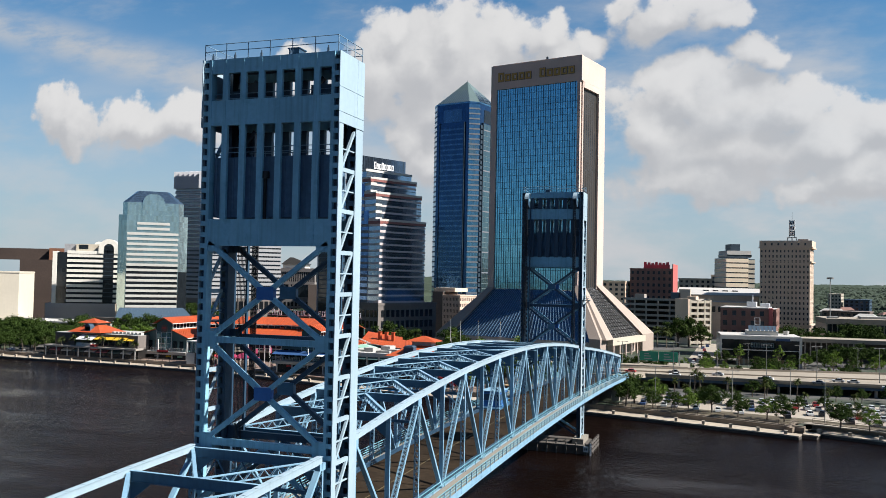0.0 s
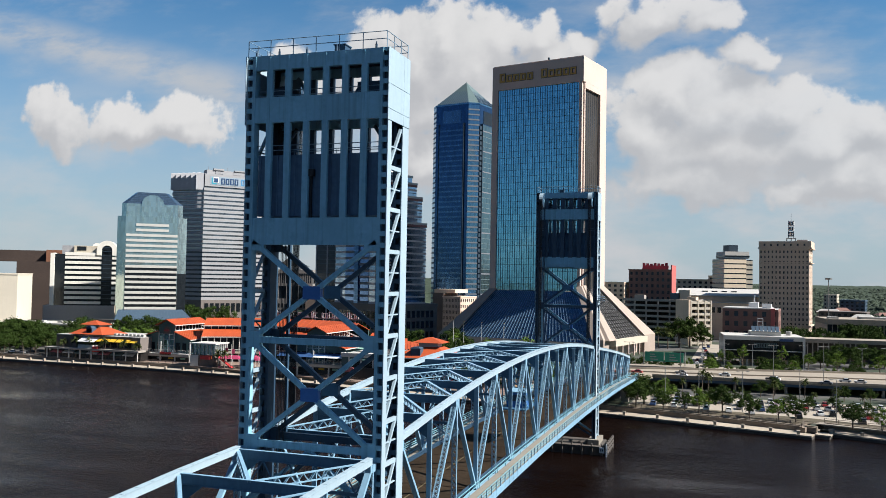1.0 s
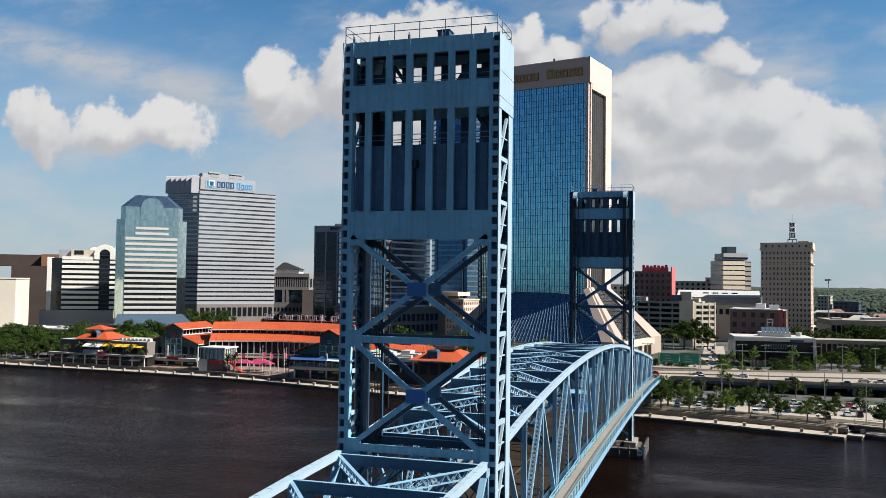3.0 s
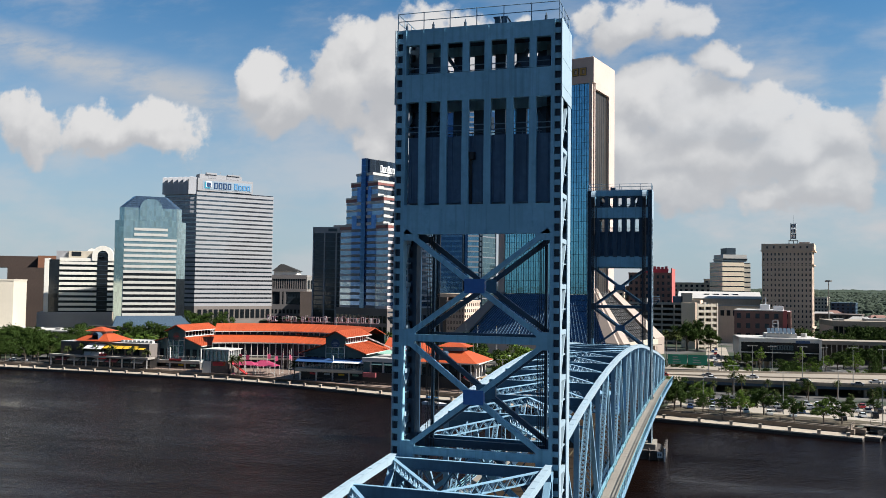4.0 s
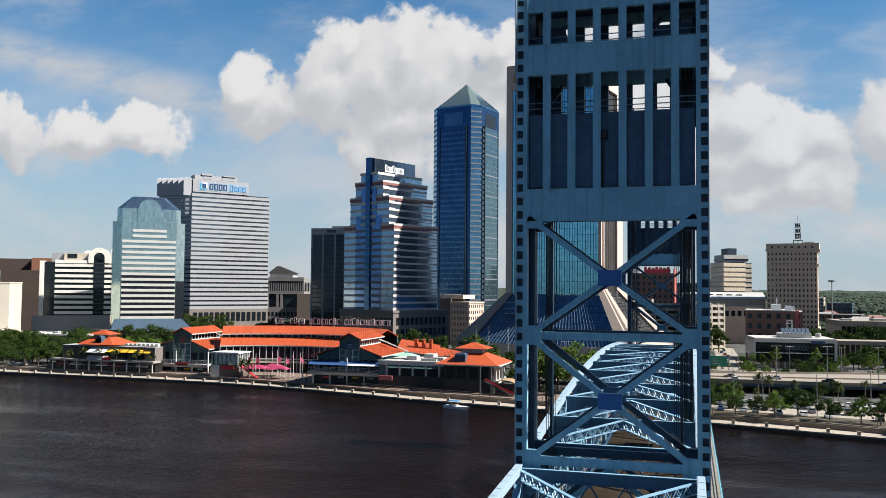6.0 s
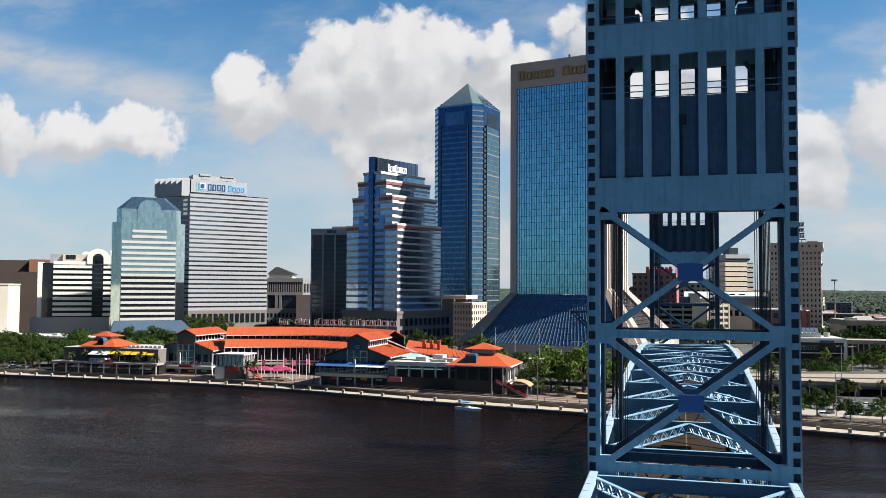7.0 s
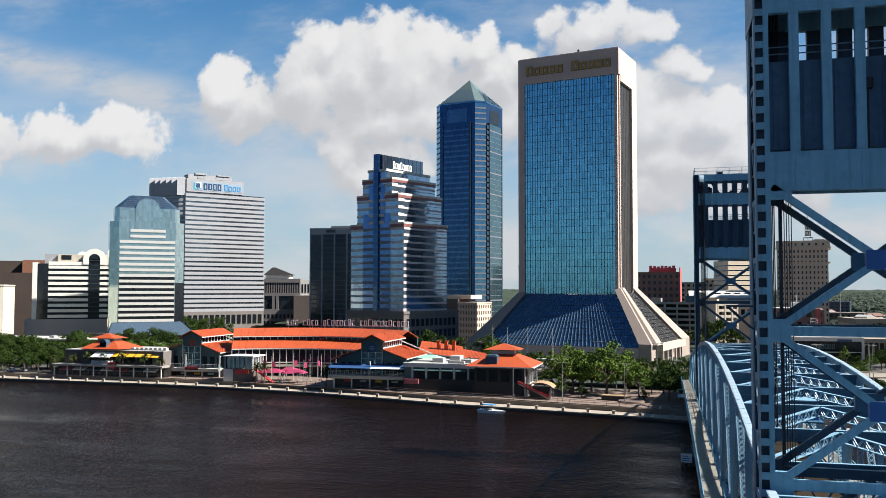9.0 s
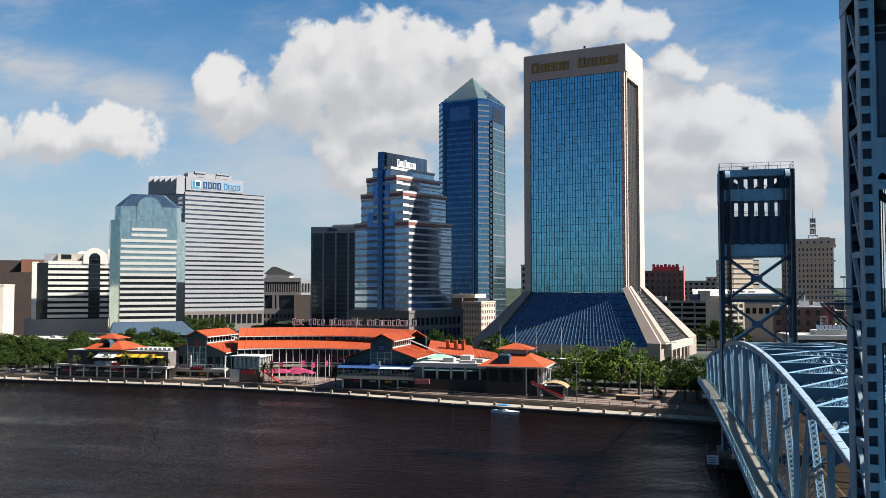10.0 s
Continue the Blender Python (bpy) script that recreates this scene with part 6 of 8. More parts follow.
part("shaft", Geo().box(0, 14, 0, 16, 2.5, 84), BROWN, b)
part("cap", Geo().box(3, 14, 2, 16, 84, 92), BROWN, b)
# low blocks among the streets
for x, y, w, d, h, mat, lab in ((-240, 560, 60, 30, 20, CREAM, "low cream street block"), (-215, 520, 40, 24, 16, GREY_STONE, "low grey street block"), (-8, 760, 40, 26, 46, CREAM, "far cream block with flat roof"),
                                (20, 800, 26, 22, 50, TAN_STONE, "far tan block with flat roof"), (120, 800, 40, 30, 18, BROWN, "far low cream block"), (160, 1000, 26, 26, 26, SLATE_ROOF, "far low blue-grey hall"), (144, 1012, 14, 20, 32, CREAM, "far pale block behind the woods"),
                                (-62, 640, 20, 20, 42, TAN_STONE, "far tan block beside the hotel"), (210, 640, 50, 28, 14, TAN_STONE, "far low white shed"), (-480, 700, 60, 40, 30, GREY_STONE, "far plain grey block")):
    nrow = max(2, int(h / 4.2))
    punched_block("street_block", lab, "street block", x, y, -13.5, w, d, h, max(4, int(w / 4.5)), max(3, int(d / 5)), nrow, mat, 0.5, 0.5)

# ---- riverside market hall with orange roofs ----
ORANGE = surface("orange_standing_seam_roof", (0.37, 0.062, 0.014), 0.6, var=0.16, scale=0.6, stain=(0.27, 0.042, 0.010))
GREEN_WALL = surface("dark_green_painted_wall", (0.05, 0.10, 0.10), 0.6, var=0.2, scale=0.5)
# Nearly black base: the deep shade under the market roofs is in it.
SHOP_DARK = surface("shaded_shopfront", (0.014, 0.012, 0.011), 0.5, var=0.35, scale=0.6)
AWN_BLUE = surface("blue_canvas_awning", (0.014, 0.06, 0.17), 0.8, var=0.1)
AWN_YELLOW = surface("yellow_canvas_awning", (0.5625, 0.3375, 0.015), 0.8, var=0.1)
AWN_WHITE = surface("white_canvas_awning", (0.6, 0.5925, 0.5775), 0.8, var=0.05)
AWN_PINK = surface("pink_canvas", (0.27, 0.022, 0.07), 0.8, var=0.1)
AWN_RED = surface("red_painted_rail", (0.45, 0.03, 0.03), 0.6, var=0.1)
TAN_CANVAS = surface("tan_canvas_roof", (0.315, 0.21, 0.1125), 0.85, var=0.1)
MINT = surface("mint_green_canopy", (0.2625, 0.465, 0.36), 0.7, var=0.08)
PINKWALL = surface("dusty_red_shop_wall", (0.30, 0.08, 0.09), 0.7, var=0.2)


def seams(b, a0, a1, b0, b1, n, mat=None):
    """Standing seams on a roof plane, from its upper edge a0-a1 to its lower edge b0-b1."""
    for i in range(n + 1):
        f = i / n
        p, q = Vector(a0).lerp(Vector(a1), f), Vector(b0).lerp(Vector(b1), f)
        part("roof_seam", Geo().beam(p, q, 0.09, 0.14), mat or ORANGE, b)


def roof_plane(b, a0, a1, b0, b1, n=0, mat=None):
    roof = part("roof", Geo().slab([b0, b1, a1, a0], 0.25), mat or ORANGE, b, "orange standing-seam roof")
    part("eave_trim", Geo().beam(Vector(b0) - Vector((0, 0, 0.22)), Vector(b1) - Vector((0, 0, 0.22)), 0.2, 0.35), TRIM_WHITE, b)
    if n:
        seams(roof, Vector(a0) + Vector((0, 0, 0.05)), Vector(a1) + Vector((0, 0, 0.05)), Vector(b0) + Vector((0, 0, 0.05)), Vector(b1) + Vector((0, 0, 0.05)), n)


def gabled_hall(xr, y0, y1, left, right, blue):
    """Two-storey gabled restaurant hall, ridge running inland, with a belvedere along the ridge."""
    b = thing("market_hall", "gabled green market hall with stepped orange roofs and balconies", "market hall", group="gabled market halls")
    zl, zu = 13.4, 17.2
    xl, xrr = xr - left, xr + right
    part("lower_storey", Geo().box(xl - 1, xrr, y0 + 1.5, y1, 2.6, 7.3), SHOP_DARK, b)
    part("upper_storey", Geo().box(xl + 0.5, xrr - 1.2, y0 + 2.5, y1 - 0.5, 7.3, zl), GREEN_WALL, b)
    part("balcony", Geo().box(xl - 2, xrr, y0 - 1.0, y0 + 3, 6.9, 7.6), TRIM_WHITE, b)
    # gable wall of boards
    g = Geo()
    pts = [(xl + 0.5, zl), (xrr - 1.2, zl), (xr + 4.0, zu), (xr + 4.0, 20.0), (xr, 22.3), (xr - 4.6, 20.0), (xr - 4.6, zu)]
    m = len(pts)
    g.add([(x, y0 + 2.2, z) for x, z in pts] + [(x, y0 + 2.6, z) for x, z in pts], [tuple(range(m)), tuple(reversed(range(m, 2 * m)))] + [((i + 1) % m, i, m + i, m + (i + 1) % m) for i in range(m)])
    part("gable_wall", g, GREEN_WALL, b, "dark green gable wall")
    for i in range(9):
        x = xl + 1.5 + i * (xrr - xl - 4) / 8
        part("window", Geo().box(x, x + 2.0, y0 + 2.3, y0 + 2.7, 8.2, 12.2), BLACK_GLASS, b)
    for i in range(5):
        x = xl + i * (xrr - xl) / 4
        part("column", Geo().box(x - 0.25, x + 0.25, y0 - 0.6, y0 - 0.1, 2.6, 13.0 if i in (2, 4) else 7.0), TRIM_WHITE, b)
    for z in (8.3, 8.8, 9.3):
        part("balcony_rail", Geo().tube((xl - 2, y0 - 0.95, z), (xrr, y0 - 0.95, z), 0.05), TRIM_WHITE, b)
    for i in range(20):
        x = xl - 2 + i * (xrr - xl + 2) / 19
        part("rail_post", Geo().box(x - 0.05, x + 0.05, y0 - 1.0, y0 - 0.9, 7.6, 9.35), TRIM_WHITE, b)
    # roofs
    roof_plane(b, (xr + 4.0, y0 + 1.0, zu + 0.2), (xr + 4.0, y1, zu + 0.2), (xrr, y0, zl + 0.7), (xrr, y1, zl + 0.7), 18)
    roof_plane(b, (xr - 4.6, y1, zu + 0.2), (xr - 4.6, y0 + 1.0, zu + 0.2), (xl - 1.2, y1, zl + 0.2), (xl - 1.2, y0, zl + 0.2), 0)
    part("belvedere", Geo().box(xr - 4.2, xr + 3.6, y0 + 3, y1 - 1, zu - 0.5, 20.0), GLASS_DARK, b)
    for i in range(10):
        y = y0 + 3 + i * (y1 - y0 - 4) / 9
        part("belvedere_post", Geo().box(xr + 3.5, xr + 3.75, y - 0.15, y + 0.15, zu, 20.1), TRIM_WHITE, b)
    part("belvedere_sill", Geo().box(xr + 3.4, xr + 3.85, y0 + 3, y1 - 1, zu - 0.1, zu + 0.6), TRIM_WHITE, b)
    roof_plane(b, (xr, y0 + 0.5, 22.8), (xr, y1, 22.8), (xr + 5.2, y0 + 0.5, 20.3), (xr + 5.2, y1, 20.3), 16)
    roof_plane(b, (xr, y1, 22.8), (xr, y0 + 0.5, 22.8), (xr - 5.6, y1, 20.1), (xr - 5.6, y0 + 0.5, 20.1), 0)
    # glazed gable with pale posts, and the fascia under the balcony
    part("gable_glass", Geo().box(xr - 4.2, xr + 3.6, y0 + 2.0, y0 + 2.3, 8.0, 16.0), GLASS_TEAL, b, "dark teal gable glazing")
    for x in (xr - 4.4, xr - 1.7, xr + 1.1, xr + 3.8):
        part("gable_post", Geo().box(x - 0.14, x + 0.14, y0 + 1.8, y0 + 2.1, 7.6, 17.0 if abs(x - xr) > 3 else 16.1), TRIM_WHITE, b)
    for z in (10.8, 13.6, 16.0):
        part("gable_rail", Geo().box(xr - 4.4, xr + 3.8, y0 + 1.85, y0 + 2.05, z, z + 0.16), TRIM_WHITE, b)
    part("balcony_fascia", Geo().box(xl - 2.1, xrr + 0.1, y0 - 1.15, y0 - 1.0, 6.3, 7.5), CREAM, b)
    for i in range(4):
        x = xr - 11 + i * 6.2
        part("shop_sign", Geo().box(x, x + 2.6, y0 + 1.3, y0 + 1.5, 5.0, 5.7), (AWN_RED, SIGN_PANEL, AWN_YELLOW, MINT)[i], b)
    # round sign on the gable
    disc = part("sign_disc", Geo().tube((xr - 0.3, y0 + 2.0, 17.6), (xr - 0.3, y0 + 2.25, 17.6), 1.9, 24), SIGN_BLUE if blue else BROWN, b)
    for dz, w in ((0.6, 0.9), (0.0, 1.3), (-0.6, 0.8)):
        part("sign_bar", Geo().box(xr - 0.3 - w, xr - 0.3 + w, y0 + 1.9, y0 + 2.0, 17.5 + dz, 17.75 + dz), SIGN_PANEL if blue else AWN_RED, disc)
    if blue:
        part("awning", Geo().slab([(xl - 1.5, y0 - 2.4, 10.4), (xrr + 0.4, y0 - 2.4, 10.4), (xrr + 0.4, y0 + 1.8, 11.8), (xl - 1.5, y0 + 1.8, 11.8)], 0.15), AWN_BLUE, b, "blue canvas awning")
        part("awning_edge", Geo().slab([(xr + 0.5, y0 - 2.5, 10.42), (xrr + 0.5, y0 - 2.5, 10.42), (xrr + 0.5, y0 - 1.2, 10.9), (xr + 0.5, y0 - 1.2, 10.9)], 0.05), AWN_WHITE, b)
    else:
        part("red_sign", Geo().box(xr - 1.5, xr + 4.5, y0 - 1.15, y0 - 1.0, 7.0, 8.3), AWN_RED, b)
    part("stair_roof", Geo().beam((xr + 4.8, y0 + 22, 19.5), (xr + 17, y0 + 24, 14.5), 0.5, 0.15).beam((xr + 4.8, y0 + 20.5, 19.5), (xr + 17, y0 + 22.5, 14.5), 0.5, 0.15), TRIM_WHITE, b)
    return b


west_hall = gabled_hall(-202.2, 247.5, 274, 17.0, 13.7, False)
west_hall.matrix_basis = pose(0.16, 2.7, -1.6) @ Matrix.Scale(1.04, 4)
gabled_hall(-121.5, 239.0, 266, 14.5, 14.0, True)

# shop floor beside the second hall and its canopies
b = thing("shop_wing", "flat-roofed cream shop wing with dark shopfronts", "shop wing")
part("body", Geo().box(-107.5, -78, 236, 262, 7.4, 12.0), GREEN_WALL, b)
for i in range(6):
    part("post", Geo().box(-104.6 + i * 5.2, -104.0 + i * 5.2, 235.6, 236.0, 7.4, 11.4), TRIM_WHITE, b)
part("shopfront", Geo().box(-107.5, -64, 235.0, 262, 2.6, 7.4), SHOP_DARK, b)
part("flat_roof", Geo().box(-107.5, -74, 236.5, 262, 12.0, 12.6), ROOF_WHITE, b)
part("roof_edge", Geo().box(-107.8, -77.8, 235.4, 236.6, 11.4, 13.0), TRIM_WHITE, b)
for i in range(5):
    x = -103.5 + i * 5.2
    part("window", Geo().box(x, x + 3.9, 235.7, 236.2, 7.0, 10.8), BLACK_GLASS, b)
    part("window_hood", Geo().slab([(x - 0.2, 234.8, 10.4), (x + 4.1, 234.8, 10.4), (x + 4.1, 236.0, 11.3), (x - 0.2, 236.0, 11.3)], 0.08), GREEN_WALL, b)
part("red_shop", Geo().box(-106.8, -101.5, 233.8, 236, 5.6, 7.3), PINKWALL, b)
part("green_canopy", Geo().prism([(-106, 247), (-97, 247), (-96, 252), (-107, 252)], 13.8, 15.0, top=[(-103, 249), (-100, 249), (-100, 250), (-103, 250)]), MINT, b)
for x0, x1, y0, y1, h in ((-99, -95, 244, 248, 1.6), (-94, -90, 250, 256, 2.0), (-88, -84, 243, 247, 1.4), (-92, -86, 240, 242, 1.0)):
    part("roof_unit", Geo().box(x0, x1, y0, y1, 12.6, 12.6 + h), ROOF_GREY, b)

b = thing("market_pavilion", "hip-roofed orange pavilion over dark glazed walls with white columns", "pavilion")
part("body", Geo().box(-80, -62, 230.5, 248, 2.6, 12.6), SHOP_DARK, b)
part("roof", Geo().prism([(-83, 228), (-59.4, 228), (-58.4, 250), (-83, 250)], 13.0, 16.8, top=[(-75.5, 236), (-66.5, 236), (-66.5, 242), (-75.5, 242)]), ORANGE, b, "orange hip roof")
part("eave", Geo().box(-83, -58.6, 228, 250, 12.6, 13.0), TRIM_WHITE, b)
part("cupola", Geo().box(-75, -67, 236.5, 241.5, 16.4, 18.4), TRIM_WHITE, b)
part("cupola_roof", Geo().prism([(-77.5, 234.5), (-64.5, 234.5), (-64.5, 243.5), (-77.5, 243.5)], 18.4, 20.4, top=[(-71.6, 238.6), (-70.4, 238.6), (-70.4, 239.4), (-71.6, 239.4)]), ORANGE, b)
part("dormer", Geo().box(-75.8, -71.8, 229.6, 233.0, 13.6, 16.4), SLATE_ROOF, b)
part("dormer_cap", Geo().prism([(-76.0, 229.4), (-71.6, 229.4), (-71.6, 233.2), (-76.0, 233.2)], 16.4, 17.0, top=[(-75.2, 229.6), (-72.4, 229.6), (-72.4, 233), (-75.2, 233)]), SLATE_ROOF, b)
for y in (231, 235.5, 240, 244.5):
    part("column", Geo().box(-61.2, -60.4, y - 0.4, y + 0.4, 6.5, 12.6), TRIM_WHITE, b)
for z0, z1 in ((6.0, 7.4), (11.8, 12.6)):
    part("side_beam", Geo().box(-61.3, -60.3, 230, 248, z0, z1), TRIM_WHITE, b)
for i in range(4):
    part("window", Geo().box(-79 + i * 4.2, -76 + i * 4.2, 230.2, 230.6, 7.6, 11.8), BLACK_GLASS, b)
part("stair", Geo().slab([(-64, 229, 7.2), (-64, 226.6, 7.2), (-53, 223.8, 2.7), (-53, 226.2, 2.7)][::-1], 0.3), SHOP_DARK, b)
for y in (229.0, 226.6):
    part("stair_rail", Geo().beam((-64, y, 8.2), (-53, y - 2.8, 3.7), 0.12, 0.5), AWN_RED, b)
for i in range(3):
    part("post", Geo().box(-66 + i * 4, -65.6 + i * 4, 228.3, 228.7, 2.6, 12.6), TRIM_WHITE, b)

b = thing("canopy_kiosk", "open kiosk under a curved tan canopy", "kiosk")
g = Geo()
for i in range(8):
    a0, a1 = math.pi * (0.15 + 0.7 * i / 8), math.pi * (0.15 + 0.7 * (i + 1) / 8)
    p0, p1 = (-56.5 + 5.4 * math.cos(a0), 5.0 + 3.2 * math.sin(a0)), (-56.5 + 5.4 * math.cos(a1), 5.0 + 3.2 * math.sin(a1))
    g.slab([(p1[0], 226, p1[1]), (p0[0], 226, p0[1]), (p0[0], 234, p0[1]), (p1[0], 234, p1[1])], 0.2)
part("canopy", g, TAN_CANVAS, b)
part("body", Geo().box(-60, -53.4, 227, 233, 2.6, 6.3), SHOP_DARK, b)
for x in (-60.6, -52.6):
    for y in (226.4, 233.4):
        part("post", Geo().box(x - 0.12, x + 0.12, y - 0.12, y + 0.12, 2.6, 6.5), TRIM_WHITE, b)


# curved arcade behind the court
def arcade():
    b = thing("market_arcade", "long curved arcade with two tiers of orange roof", "arcade")
    n = 26
    cx, cy, r = -158.0, 214.0, 76.0
    pts = []
    for i in range(n + 1):
        a = math.radians(127 - i * 74 / n)
        pts.append((cx + r * 0.86 * math.cos(a), cy + r * math.sin(a), math.cos(a) * 0.6, math.sin(a)))

    def ring(d, z, i):
        x, y, nx, ny = pts[i]
        return (x - nx * d, y - ny * d, z)

    for i in range(n):
        part("roof", Geo().slab([ring(7, 19.4, i), ring(7, 19.4, i + 1), ring(-1, 22.6, i + 1), ring(-1, 22.6, i)], 0.25), ORANGE, b)
        part("roof", Geo().slab([ring(-1, 22.6, i), ring(-1, 22.6, i + 1), ring(-9, 19.4, i + 1), ring(-9, 19.4, i)], 0.25), ORANGE, b)
        part("roof", Geo().slab([ring(15, 14.6, i), ring(15, 14.6, i + 1), ring(5, 17.9, i + 1), ring(5, 17.9, i)], 0.25), ORANGE, b)
        part("eave_trim", Geo().beam(ring(15.05, 14.35, i), ring(15.05, 14.35, i + 1), 0.2, 0.4), TRIM_WHITE, b)
        part("eave_trim", Geo().beam(ring(7.05, 19.15, i), ring(7.05, 19.15, i + 1), 0.2, 0.35), TRIM_WHITE, b)
        part("clerestory", Geo().beam(ring(5.6, 18.5, i), ring(5.6, 18.5, i + 1), 0.2, 1.7), GLASS_DARK, b)
        part("clerestory_post", Geo().beam(ring(5.75, 17.6, i), ring(5.75, 19.3, i), 0.28, 0.28), TRIM_WHITE, b)
        part("upper_wall", Geo().beam(ring(11.5, 10.9, i), ring(11.5, 10.9, i + 1), 0.3, 6.4), GLASS_DARK, b)
        part("gallery", Geo().beam(ring(13, 7.2, i), ring(13, 7.2, i + 1), 3.6, 0.5), CONC, b)
        part("gallery_fascia", Geo().beam(ring(14.9, 7.2, i), ring(14.9, 7.2, i + 1), 0.15, 0.9), CREAM, b)
        part("gallery_rail", Geo().beam(ring(14.7, 8.5, i), ring(14.7, 8.5, i + 1), 0.06, 0.5), TRIM_WHITE, b)
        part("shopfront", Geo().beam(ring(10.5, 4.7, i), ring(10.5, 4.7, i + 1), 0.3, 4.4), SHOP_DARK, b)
        part("column", Geo().beam(ring(14.6, 2.6, i), ring(14.6, 14.4, i), 0.28, 0.28), TRIM_WHITE, b)
        seam_a, seam_b = ring(5, 18.0, i), ring(15, 14.7, i)
        part("roof_seam", Geo().beam(seam_a, seam_b, 0.1, 0.14), ORANGE, b)
        part("roof_seam", Geo().beam(ring(-1, 22.7, i), ring(7, 19.5, i), 0.1, 0.14), ORANGE, b)
        part("back_wall", Geo().beam(ring(-8, 11, i), ring(-8, 11, i + 1), 0.4, 16.8), GREEN_WALL, b)
    part("roof_drum", Geo().tube((-160, 284.5, 16.0), (-160, 284.5, 18.4), 1.0, 12), ORANGE, b)
    return b


arcade()
b = thing("arcade_annex", "low annex with an orange roof joining arcade and wing", "annex")
part("body", Geo().box(-112, -84, 264, 284, 2.6, 12.5), SHOP_DARK, b)
roof_plane(b, (-114, 282, 18.2), (-96, 279, 16.4), (-111, 266, 14.6), (-90, 264, 12.8), 12)
roof_plane(b, (-96, 279, 15.4), (-86, 277, 14.0), (-92, 268, 12.9), (-80, 267, 12.2), 6)
for i in range(3):
    part("roof_vent", Geo().box(-105 + i * 3.2, -103.8 + i * 3.2, 272, 273.6, 15, 18.6).box(-105.2 + i * 3.2, -103.6 + i * 3.2, 271.8, 273.8, 18.6, 18.9), ORANGE, b)
b = thing("roof_sign", "row of tall open letter frames over the arcade roof", "roof sign")
for i in range(30):
    x, y = -182 + i * 1.95, 296 - abs(i - 14) * 0.08
    if i in (3, 8, 17):
        continue
    h = 2.9 if i % 5 == 0 else 2.4
    g = Geo().box(x, x + 0.3, y, y + 0.2, 23.4, 23.4 + h).box(x + 0.3, x + 1.4, y, y + 0.2, 23.1 + h, 23.4 + h).box(x + 0.3, x + 1.4, y, y + 0.2, 23.4, 23.65)
    if i % 2:
        g.box(x + 1.1, x + 1.4, y, y + 0.2, 23.65, 23.1 + h)
    part("sign_shape", g, SIGN_WHITE, b)
    if i % 3 == 0:
        part("stand", Geo().box(x + 0.6, x + 0.8, y + 0.2, y + 0.4, 20, 25.5), GREY_STONE, b)
        part("sign_rail", Geo().box(x - 0.2, x + 5.6, y + 0.2, y + 0.35, 23.1, 23.3), GREY_STONE, b)

# hip-roofed pavilion at the park end
b = thing("market_pavilion", "two-tier orange hip-roofed pavilion with yellow awnings", "pavilion")
part("lower_storey", Geo().box(-270, -218, 253.5, 280, 2.6, 7.2), SHOP_DARK, b)
part("upper_storey", Geo().box(-268, -219, 255, 280, 7.2, 13.2), BROWN, b)
part("terrace", Geo().box(-271, -217, 250.5, 256, 6.8, 7.6), CONC, b)
part("roof", Geo().prism([(-259.5, 253.5), (-240, 253.5), (-236, 267), (-259.5, 271)], 14.0, 17.2, top=[(-254, 259), (-246, 259), (-246, 264), (-254, 264)]), ORANGE, b, "orange hip roof")
part("lantern", Geo().box(-254.5, -246.5, 259, 264.5, 16.5, 18.3), CREAM, b)
part("flat_roof", Geo().box(-268, -219, 255, 280, 13.2, 13.5), ROOF_GREY, b)
part("lantern_roof", Geo().prism([(-257, 257.5), (-245.5, 257.5), (-244, 265.5), (-257, 266)], 18.3, 20.2, top=[(-251.6, 261), (-250.4, 261), (-250.4, 262), (-251.6, 262)]), ORANGE, b)
part("dormer", Geo().box(-250.2, -247.0, 254.6, 258.0, 14.4, 16.6).tube((-248.6, 254.6, 16.4), (-248.6, 258.0, 16.4), 1.6, 14), SLATE_ROOF, b)
for i in range(6):
    x = -244 + i * 4.0
    part("yellow_awning", Geo().slab([(x, 252.6, 11.0), (x + 3.4, 252.6, 11.0), (x + 3.4, 255.0, 12.2), (x, 255.0, 12.2)], 0.1), AWN_YELLOW, b)
    part("window", Geo().box(x + 0.2, x + 3.2, 254.8, 255.1, 8.2, 11.2), BLACK_GLASS, b)
part("white_awning", Geo().slab([(-252, 250.8, 10.8), (-242.6, 250.8, 10.8), (-242.6, 255, 12.8), (-252, 255, 12.8)], 0.2), AWN_WHITE, b)
part("white_bay", Geo().box(-252, -243.5, 251.4, 255, 7.6, 9.2), TRIM_WHITE, b)
part("red_bay", Geo().box(-243.4, -240.6, 250.9, 253, 6.2, 8.6), AWN_RED, b)
part("end_block", Geo().box(-223.5, -218.8, 254, 262, 7.2, 13.4), PODIUM, b)
for i in range(9):
    part("terrace_post", Geo().box(-270 + i * 6.5, -269.6 + i * 6.5, 250.8, 251.2, 2.6, 6.8), TRIM_WHITE, b)
for i in range(8):
    part("planter", Geo().box(-237 + i * 2.2, -235.6 + i * 2.2, 258, 260, 13.2, 14.6), ROOF_WHITE, b)

